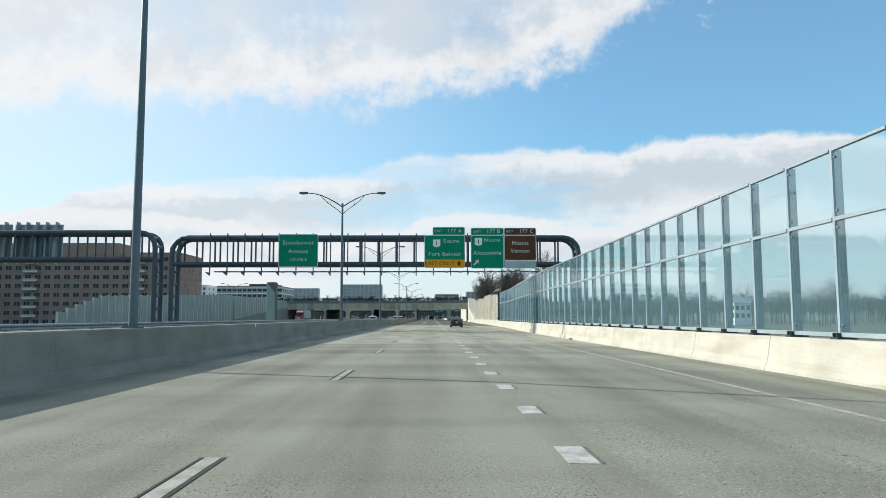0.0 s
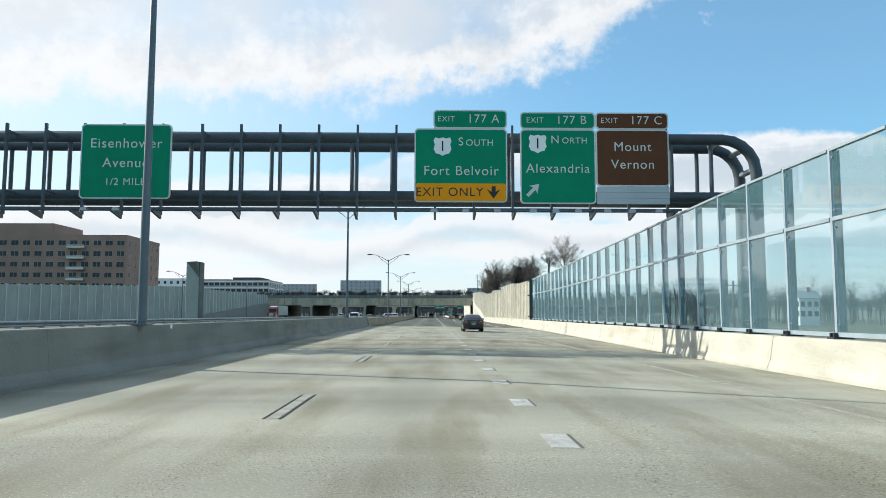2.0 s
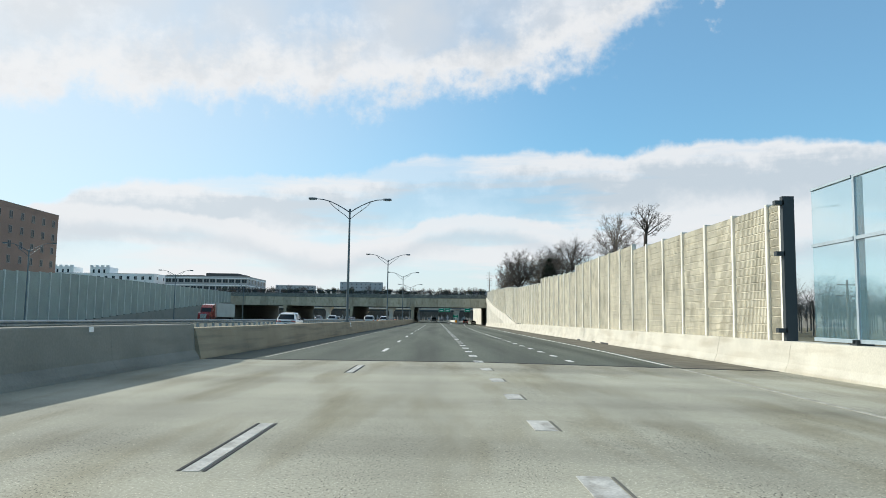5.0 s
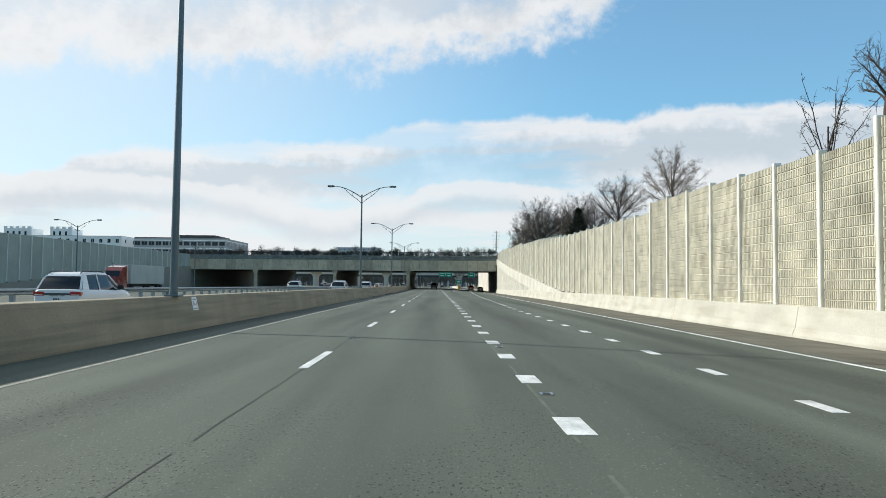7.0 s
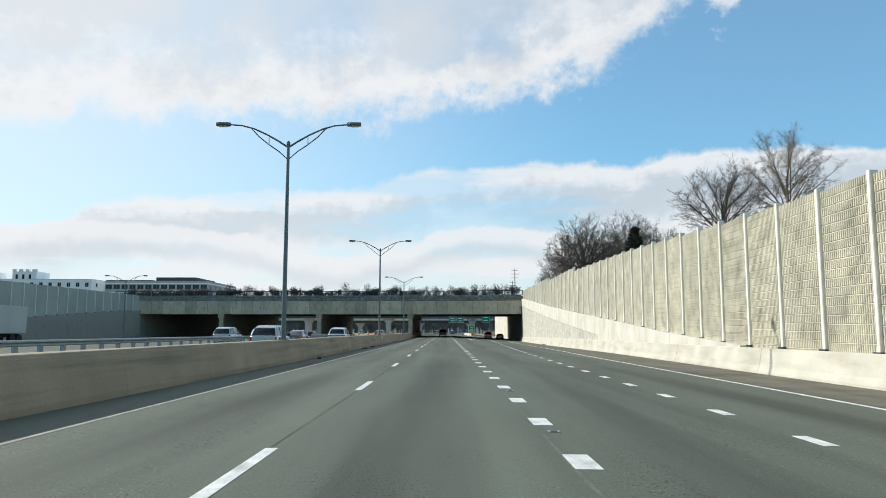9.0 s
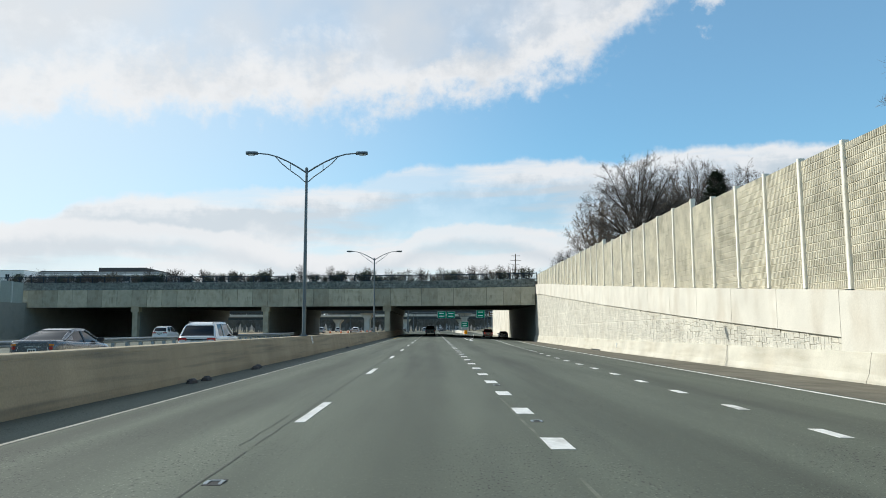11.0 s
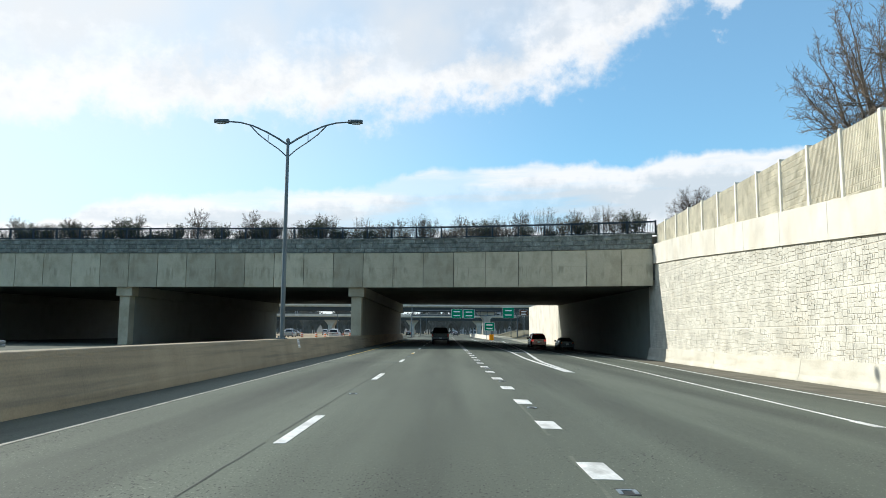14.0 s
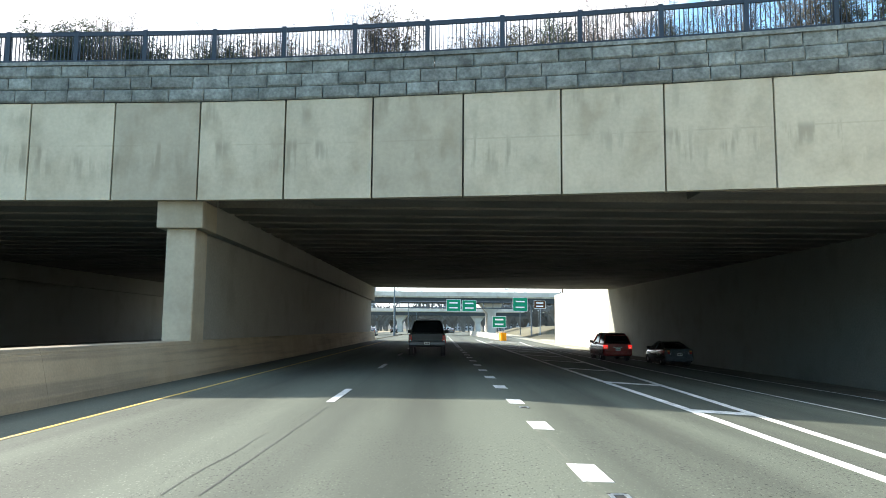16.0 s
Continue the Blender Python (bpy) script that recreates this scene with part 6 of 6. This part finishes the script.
    for yw in wheels:
        for sgn in (-1, 1):
            if first is None:
                ws = Shape().rings([[(a, radius * f * math.cos(q), radius * f * math.sin(q)) for q in (2 * math.pi * i / 20 for i in range(20))] for a, f in ((-0.11, 0.55), (-0.11, 0.9), (-0.08, 1.0), (0.08, 1.0), (0.11, 0.9), (0.11, 0.62), (0.07, 0.6))], False)
                w = part("wheel", ws, RUBBER, t, smooth=True)
                rm = Shape().tube([(0.055, 0, 0), (0.075, 0, 0)], [radius * 0.60, radius * 0.56], 20)
                for i in range(7):
                    q = 2 * math.pi * i / 7
                    u, v = Vector((0, math.cos(q), math.sin(q))), Vector((0, -math.sin(q), math.cos(q))) * 0.035
                    a, b = u * radius * 0.1, u * radius * 0.6
                    rm.hexa([Vector((0.075, 0, 0)) + a - v, Vector((0.075, 0, 0)) + a + v, Vector((0.075, 0, 0)) + b + v, Vector((0.075, 0, 0)) + b - v], [Vector((0.105, 0, 0)) + a - v, Vector((0.105, 0, 0)) + a + v, Vector((0.095, 0, 0)) + b + v, Vector((0.095, 0, 0)) + b - v])
                rim = part("rim", rm, RIM, w)
                first = (w.data, rim.data)
            else:
                w = part("wheel", first[0], None, t)
                part("rim", first[1], None, w)
            w.matrix_basis = Matrix.Translation((sgn * track, yw, radius)) @ Matrix.Rotation(0 if sgn > 0 else math.pi, 4, "Z")
            part("wheel_arch", Shape().tube([(sgn * (track - 0.12), yw, radius + 0.02), (sgn * (track + 0.055), yw, radius + 0.02)], radius * 1.13, 20), PLASTIC, body)
    return t


def park(t, x, y):
    t.matrix_basis = Matrix.Translation((x, y, gz(x, y + 2)))
    return t


def again(t, x, y):
    return copy_thing(t, Matrix.Translation((x, y, gz(x, y + 2))))


SEDAN = [(0.0, 0.74, 0.42, 0.96), (0.10, 0.86, 0.29, 1.06), (0.5, 0.895, 0.2, 1.075), (1.2, 0.905, 0.18, 1.04), (2.4, 0.905, 0.18, 0.99), (3.3, 0.90, 0.18, 0.97), (4.1, 0.87, 0.2, 0.88), (4.6, 0.79, 0.26, 0.74), (4.82, 0.62, 0.36, 0.60)]
SEDAN_TOP = [(0.62, 1.05, 0.72), (0.95, 1.20, 0.67), (1.35, 1.36, 0.61), (1.75, 1.45, 0.57), (2.2, 1.475, 0.56), (2.6, 1.46, 0.565), (2.95, 1.39, 0.585), (3.4, 1.17, 0.65), (3.85, 0.95, 0.71)]
SUV = [(0.0, 0.84, 0.45, 1.08), (0.1, 0.93, 0.32, 1.12), (0.6, 0.965, 0.25, 1.13), (3.4, 0.965, 0.25, 1.10), (4.2, 0.93, 0.28, 1.06), (4.75, 0.86, 0.32, 0.92), (4.95, 0.7, 0.42, 0.72)]
SUV_TOP = [(0.12, 1.13, 0.84), (0.45, 1.62, 0.70), (0.7, 1.75, 0.66), (1.6, 1.80, 0.655), (2.4, 1.79, 0.655), (2.8, 1.73, 0.66), (3.7, 1.12, 0.80)]
TRUCK = [(0.0, 0.90, 0.62, 1.16), (0.06, 0.965, 0.5, 1.20), (1.9, 0.985, 0.42, 1.20), (3.9, 0.985, 0.38, 1.17), (4.9, 0.95, 0.4, 1.10), (5.45, 0.9, 0.45, 1.0), (5.6, 0.75, 0.5, 0.85)]
TRUCK_TOP = [(1.30, 1.18, 0.84), (1.42, 1.75, 0.70), (1.6, 1.87, 0.665), (2.6, 1.90, 0.66), (3.2, 1.86, 0.665), (4.0, 1.18, 0.82)]
sedan = park(vehicle("sedan_car", "dark navy four-door sedan with silver alloy wheels", 4.82, SEDAN, SEDAN_TOP, (1.55, 2.8), CAR_NAVY, (0.95, 3.72), 0.78, 0.325, tail=(0.30, 0.24), quarter=1.36), 3.62, 102.0)
pickup = park(vehicle("pickup_truck", "black pickup truck with a dull steel rear bumper", 5.6, TRUCK, TRUCK_TOP, (1.5, 3.3), CAR_BLACK, (1.15, 4.6), 0.84, 0.38, category="truck", tail=(0.16, 0.40), chrome=True), -0.55, 377.5)
# tailgate panel and bed of the pickup
part("tailgate", Shape().bevel_box(-0.78, 0.78, -0.035, 0.03, 0.66, 1.17, 0.02), CAR_BLACK, pickup)
part("bed_rail", Shape().box(-0.97, -0.83, 0.05, 1.3, 1.17, 1.23).box(0.83, 0.97, 0.05, 1.3, 1.17, 1.23), PLASTIC, pickup)
suv = park(vehicle("suv_car", "white sport utility vehicle with dark windows", 4.95, SUV, SUV_TOP, (0.4, 2.9), CAR_WHITE, (0.95, 3.85), 0.83, 0.37, tail=(0.42, 0.14)), -14.4, 175.6)
for sgn in (-1, 1):
    part("roof_rail", Shape().tube([(sgn * 0.60, 0.55, 1.74), (sgn * 0.605, 0.75, 1.82), (sgn * 0.605, 2.3, 1.84), (sgn * 0.60, 2.6, 1.77)], 0.022, 6), PLASTIC, suv)
    part("side_panel", Shape().hexa([(sgn * 0.882, 0.22, 1.10), (sgn * 0.885, 0.75, 1.10), (sgn * 0.722, 0.80, 1.66), (sgn * 0.725, 0.52, 1.66)], [(sgn * 0.80, 0.22, 1.10), (sgn * 0.80, 0.75, 1.10), (sgn * 0.66, 0.80, 1.66), (sgn * 0.66, 0.52, 1.66)]), CAR_WHITE, suv)
part("tail_bar", Shape().box(-0.5, 0.5, -0.028, 0.02, 0.90, 0.96), PLASTIC, suv)
minivan = park(vehicle("minivan", "silver minivan with dark windows", 4.95, SUV, SUV_TOP, (0.4, 2.9), CAR_SILVER, (0.95, 3.85), 0.83, 0.34, tail=(0.14, 0.42)), -12.2, 239.5)
redcar = park(vehicle("hatchback_car", "red hatchback car with lit brake lights", 4.82, SUV, SUV_TOP, (0.4, 2.9), CAR_RED, (0.95, 3.7), 0.82, 0.32, lit=True), 11.6, 387)
greycar = park(vehicle("sedan_car", "dark grey four-door sedan", 4.82, SEDAN, SEDAN_TOP, (1.55, 2.8), CAR_GREY, (0.95, 3.72), 0.78, 0.325, tail=(0.30, 0.24), quarter=1.36), -14.2, 259)
again(suv, -11.6, 269)
again(minivan, -22.5, 264)
again(greycar, 14.6, 384)
for k, (x, y) in enumerate(((-0.3, 520), (3.5, 545), (-4.0, 560), (-0.2, 585), (3.6, 600), (-12, 470), (-15.5, 500), (-12, 535), (-22, 440), (-26, 470), (-34, 455), (-38, 480), (-30, 520), (-44, 430), (-48, 465), (-22.3, 300), (-36, 330), (-24, 520), (-40, 540))):
    again((suv, greycar, minivan, sedan)[k % 4], x, y)


def lorry(x, y):
    t = thing("semi_truck", "red semi truck cab with a dull grey box trailer", "truck", "traffic")
    part("trailer", Shape().bevel_box(-1.25, 1.25, 3.4, 16.5, 1.1, 3.95, 0.05), TRAILER, t)
    part("chassis", Shape().box(-0.5, 0.5, 0.3, 16.4, 0.7, 1.1), PLASTIC, t)
    cab = part("cab", Shape().rings([[(-1.15, a, 0.55), (1.15, a, 0.55), (1.15, a, z), (-1.15, a, z)] for a, z in ((-1.6, 1.5), (-1.4, 2.0), (0.0, 2.1), (0.4, 3.0), (0.9, 3.5), (2.4, 3.75))], True), CAR_RED, t)
    part("windscreen", Shape().hexa([(-1.0, 0.02, 2.15), (1.0, 0.02, 2.15), (1.0, 0.36, 2.95), (-1.0, 0.36, 2.95)], [(-1.0, -0.02, 2.16), (1.0, -0.02, 2.16), (1.0, 0.32, 2.96), (-1.0, 0.32, 2.96)]), CAR_GLASS, cab)
    part("grille", Shape().box(-0.6, 0.6, -1.63, -1.55, 0.8, 1.7), CHROME, cab)
    part("front_bumper", Shape().bevel_box(-1.2, 1.2, -1.75, -1.4, 0.4, 0.75, 0.03), CHROME, cab)
    for sgn in (-1, 1):
        part("exhaust_stack", Shape().tube([(sgn * 1.05, 2.6, 1.2), (sgn * 1.05, 2.6, 4.1)], 0.09, 10), CHROME, cab)
        for yy in (-0.9, 3.0, 4.2, 14.2, 15.4):
            part("wheel", Shape().tube([(sgn * 0.8, yy, 0.5), (sgn * 1.18, yy, 0.5)], 0.5, 18), RUBBER, t)
    t.location = (x, y, 0)
    return t


lorry(-46, 252)

# ---- beyond the underpass ----
part("wall_panel", Shape().hexa([(20.1, 426.2, -1.4), (20.9, 426.2, -1.4), (18.6, 452, -1.4), (17.8, 452, -1.4)], [(20.1, 426.2, 7.4), (20.9, 426.2, 7.4), (18.6, 452, 6.6), (17.8, 452, 6.6)]), WALL_CAST, retaining)
s = Shape()
s.rings([[(15 + k * 0.8, y, -1.3), (26 + k, y, 3.2 * q - 1.3), (60, y, 5.5 * q - 1.3)] for k, y, q in ((0, 470, 0.0), (0, 505, 0.9), (2, 540, 1.0), (4, 590, 1.0), (5, 640, 1.0))], closed=False)
tagged(part("embankment", s, GROUND), "dry grass embankment beside the exit roadway", "embankment", kind="structure")


def flyover(y0, depth, zg, zt, xa, xb, xs, label):
    t = thing("flyover", label, "overpass", kind="structure")
    part("deck", Shape().box(xa, xb, y0 - 0.6, y0 + depth + 0.6, zt - 0.35, zt), FASCIA, t)
    for k in range(4):
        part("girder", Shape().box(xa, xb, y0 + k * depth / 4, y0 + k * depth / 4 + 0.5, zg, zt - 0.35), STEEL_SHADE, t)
    part("parapet", Shape().box(xa, xb, y0 - 0.6, y0 - 0.3, zt, zt + 0.9), WALL_CAST, t)
    for x in xs:
        part("pier", Shape().rings([[(x - w, y0 + 2, z), (x + w, y0 + 2, z), (x + w, y0 + depth - 2, z), (x - w, y0 + depth - 2, z)] for w, z in ((0.9, -1.4), (0.9, zg - 2.2), (2.6, zg))], True), WALL_CAST, t)
    return t


flyover(497, 11, 6.9, 8.3, -140, 60, (11.5, -24, -58), "curved steel girder flyover on flared concrete piers")
flyover(600, 11, 5.9, 7.4, -200, 120, (14, -14, -48), "pale concrete flyover farther along the highway")
gore_barrier = thing("gore_barrier", "pale concrete barrier where the exit lane splits off", "barrier", kind="structure")
for k in range(9):
    y0 = 452 + k * 6
    x0, x1 = 9.6 - k * 0.25, 9.6 - (k + 1) * 0.25
    z = gz(x0, y0)
    part("barrier_section", Shape().hexa([(x0 - 0.3, y0, z - 0.1), (x0 + 0.3, y0, z - 0.1), (x0 + 0.12, y0, z + 0.95), (x0 - 0.12, y0, z + 0.95)], [(x1 - 0.3, y0 + 5.95, z - 0.1), (x1 + 0.3, y0 + 5.95, z - 0.1), (x1 + 0.12, y0 + 5.95, z + 0.95), (x1 - 0.12, y0 + 5.95, z + 0.95)]), WALL_CAST, gore_barrier)
cushion = thing("crash_cushion", "striped yellow and black crash cushion at the gore", "crash cushion")
for k in range(4):
    part("cell", Shape().bevel_box(9.2, 10.0, 448 + k * 0.95, 448.9 + k * 0.95, gz(9.6, 449) - 0.05, 0.85, 0.05), SIGN_YELLOW if k % 2 == 0 else PLASTIC, cushion)


def small_sign(x, y, z0, z1, w, mat, label, bars=2):
    t = thing("guide_sign", label, "road sign", "far guide signs")
    part("plate", Shape().box(x - w / 2, x + w / 2, y, y + 0.05, z0, z1), SIGN_WHITE, t)
    part("face", Shape().box(x - w / 2 + 0.06, x + w / 2 - 0.06, y - 0.01, y, z0 + 0.06, z1 - 0.06), mat, t)
    for k in range(bars):
        zc = z0 + (z1 - z0) * (k + 0.7) / (bars + 0.4)
        part("lettering_bar", Shape().box(x - w * 0.3, x + w * 0.3, y - 0.015, y - 0.01, zc - 0.13, zc + 0.13), SIGN_WHITE, t)
    return t


far_frame = gantry("sign_gantry", -9.0, 19.0, 489.6, 490.6, 5.6, 6.8, 0.12, "grey steel truss sign gantry beyond the underpass")
small_sign(3.0, 489.3, 4.9, 7.3, 2.9, SIGN_GREEN, "green highway sign on a truss gantry")
small_sign(6.2, 489.3, 4.9, 7.2, 2.9, SIGN_GREEN, "green highway sign on a truss gantry")
small_sign(16.6, 489.3, 5.0, 7.8, 3.0, SIGN_GREEN, "green highway sign on a truss gantry")
s = small_sign(20.6, 489.3, 5.6, 7.2, 2.4, SIGN_BROWN, "brown highway sign on posts")
part("sign_post", Shape().box(20.4, 20.5, 489.35, 489.45, -1.4, 5.6).box(20.7, 20.8, 489.35, 489.45, -1.4, 5.6), STEEL_GALV, s)
s = small_sign(9.6, 456, 1.6, 3.4, 2.2, SIGN_GREEN, "green exit sign on two posts at the gore")
part("sign_post", Shape().box(8.9, 9.0, 456.06, 456.14, -0.6, 1.7).box(10.2, 10.3, 456.06, 456.14, -0.6, 1.7), STEEL_GALV, s)

# ---- small things on the barriers ----
for y, w in ((29.5, 0.2), (62, 0.16), (113, 0.22), (121, 0.22)):
    t = thing("marker_plate", "small white reflector plate on the median barrier", "marker", "barrier markers")
    part("plate", Shape().box(-7.72, -7.69, y - w / 2, y + w / 2, 0.78, 1.12), SIGN_WHITE, t)


def lane_marker(y):
    """A plate that leans with the face of the barrier; local u runs along the road, z up."""
    def face(y0, y1, z0, z1, d):
        return [(-7.417 - 0.225 * (z - 0.06) + d, yy, z) for yy, z in ((y0, z0), (y1, z0), (y1, z1), (y0, z1))]

    t = thing("lane_marker", "white plate lettered A-1 on the median barrier", "marker", "barrier markers")
    part("plate", Shape().hexa(face(y - 0.23, y + 0.23, 0.54, 0.96, -0.01), face(y - 0.23, y + 0.23, 0.54, 0.96, 0.012)), SIGN_WHITE, t)
    for a, b, c, d in ((-0.2, 0.18, 0.87, 0.90), (-0.17, 0.15, 0.585, 0.615)):
        part("mark_bar", Shape().hexa(face(y + a, y + b, c, d, 0.012), face(y + a, y + b, c, d, 0.016)), SIGN_GREY, t)
    w = writing("A-1", 0, 0, 0, 0.24, SIGN_GREY, t)
    up = Vector((-0.225, 0, 1)).normalized()
    out = Vector((0, 1, 0)).cross(up)
    m = Matrix((Vector((0, 1, 0)), up, out)).transposed().to_4x4()
    m.translation = Vector((-7.417 - 0.225 * 0.685 + 0.016, y, 0.745))
    w.matrix_basis = m


for y in (170.9, 279.0, 333.9):
    lane_marker(y)
for y, n in ((163.0, 1), (157.5, 1), (154.0, 2), (298.2, 5.2), (48.2, 1)):
    t = thing("drain_slot", "dark drain opening at the foot of the roadside barrier", "drain", "barrier drains")
    part("slot", Shape().box(foot(y) - 0.012, foot(y) + 0.02, y - 0.55 * n, y + 0.55 * n, gz(foot(y), y), gz(foot(y), y) + 0.1), PLASTIC, t)

t = thing("barrier_tag", "two small white squares stuck on the roadside barrier", "marker")
for k in range(2):
    yt = 291.6
    part("square", Shape().box(foot(yt) + 0.10, foot(yt) + 0.16, yt - 0.08, yt + 0.08, gz(foot(yt), yt) + 0.40 + k * 0.19, gz(foot(yt), yt) + 0.55 + k * 0.19), SIGN_WHITE, t)
rng = random.Random(44)
for y in (254.5, 255.6, 262.0, 263.1, 231.0, 292.4):
    t = thing("debris", "dark lump of roadside debris at the foot of the barrier", "debris", "roadside debris")
    x = -7.05 + rng.uniform(-0.15, 0.2)
    rs = []
    for z, q in ((0.0, 1.0), (0.09, 0.8), (0.15, 0.35)):
        rs.append([(x + math.cos(a) * q * 0.16 * rng.uniform(0.7, 1.3), y + math.sin(a) * q * 0.32 * rng.uniform(0.7, 1.3), z - 0.01 + gz(x, y)) for a in (k * 0.785 for k in range(8))])
    part("lump", Shape().rings(rs, True), PLASTIC, t)

# ---- lot and poles beyond the underpass ----
strip("dirt_lot", DIRT, 431, 640, [-70, -17.5], 40, "bare tan dirt lot beyond the underpass", "ground").location.z = 0.02
barrel = thing("traffic_barrel", "orange and white striped traffic barrel", "traffic barrel", "traffic barrels")
part("drum", Shape().tube([(0, 0, 0.05), (0, 0, 0.5), (0, 0, 0.95)], [0.28, 0.25, 0.21], 12), ORANGE, barrel)
part("base", Shape().tube([(0, 0, 0), (0, 0, 0.06)], 0.36, 12), PLASTIC, barrel)
for z, q in ((0.35, 0.268), (0.7, 0.242)):
    part("stripe", Shape().tube([(0, 0, z), (0, 0, z + 0.12)], [q + 0.006, q - 0.004], 12, False), SIGN_WHITE, barrel)
barrel.location = (-18.6, 440, 0.02)
for x, y in ((-20.5, 443), (-22.6, 446), (-25.0, 449), (-27.4, 452), (-19.0, 456), (-31, 455)):
    copy_thing(barrel, Matrix.Translation((x, y, 0.02)))
for x, y, h in ((25.8, 460, 24.5), (30.5, 520, 24.0), (44, 146, 6.4), (52, 196, 7.0)):
    t = thing("utility_pole", "tall wooden utility pole with crossarms", "utility pole", "utility poles")
    part("pole", Shape().tube([(x, y, -1.4), (x, y, h)], [0.22, 0.13], 8), WOOD_POLE, t)
    for k, w in ((0.6, 2.6), (2.0, 3.2), (3.4, 2.6)):
        part("crossarm", Shape().box(x - w / 2, x + w / 2, y - 0.2, y - 0.08, h - k - 0.12, h - k), WOOD_POLE, t)

# ---- formed stone facing of the retaining wall ----
rng = random.Random(14)
facing = Shape()


def split(y0, y1, z0, z1, out):
    w, h = y1 - y0, z1 - z0
    if (w < 0.55 and h < 0.36 and rng.random() < 0.75) or (w < 0.28 and h < 0.28):
        out.append((y0, y1, z0, z1))
    elif w * rng.uniform(0.6, 1.1) > h or h < 0.3:
        c = y0 + w * rng.uniform(0.35, 0.65)
        split(y0, c, z0, z1, out)
        split(c, y1, z0, z1, out)
    else:
        c = z0 + h * rng.uniform(0.35, 0.65)
        split(y0, y1, z0, c, out)
        split(y0, y1, c, z1, out)


y = 258.05
kept = 0
while y < 358.8:
    y2 = min(y + 2.44, 359.0)
    ym = (y + y2) / 2
    zl = gz(foot(ym), ym) + 0.95
    zt = max(zl, lerp_table(WALL_BASE, ym) - 1.66)
    z = zl
    while z < zt - 0.02:
        z2 = min(z + 1.52, zt)
        cells = []
        split(y, y2, z, z2 - 0.035, cells)
        for a, b, c, d in cells:
            if b - a < 0.06 or d - c < 0.06:
                continue
            x0, x1 = foot((a + b) / 2) + 0.405, foot((a + b) / 2) + 0.378 - rng.uniform(0, 0.016)
            g, e = 0.013, 0.026
            single = 318 < ym < 326 and kept < 290
            s = Shape() if single else facing
            s.rings([[(x0, a + g, c + g), (x0, a + g, d - g), (x0, b - g, d - g), (x0, b - g, c + g)],
                     [(x1 + 0.012, a + g, c + g), (x1 + 0.012, a + g, d - g), (x1 + 0.012, b - g, d - g), (x1 + 0.012, b - g, c + g)],
                     [(x1, a + e, c + e), (x1 - rng.uniform(0, 0.012), a + e, d - e), (x1 - rng.uniform(0, 0.012), b - e, d - e), (x1, b - e, c + e)]], False)
            n = len(s.v)
            s.f.append((n - 4, n - 3, n - 2, n - 1))
            if single:
                part("stone", s, STONE, retaining)
                kept += 1
        z = z2
    y = y2
tagged(part("stone", facing, STONE, retaining), kind="stuff")
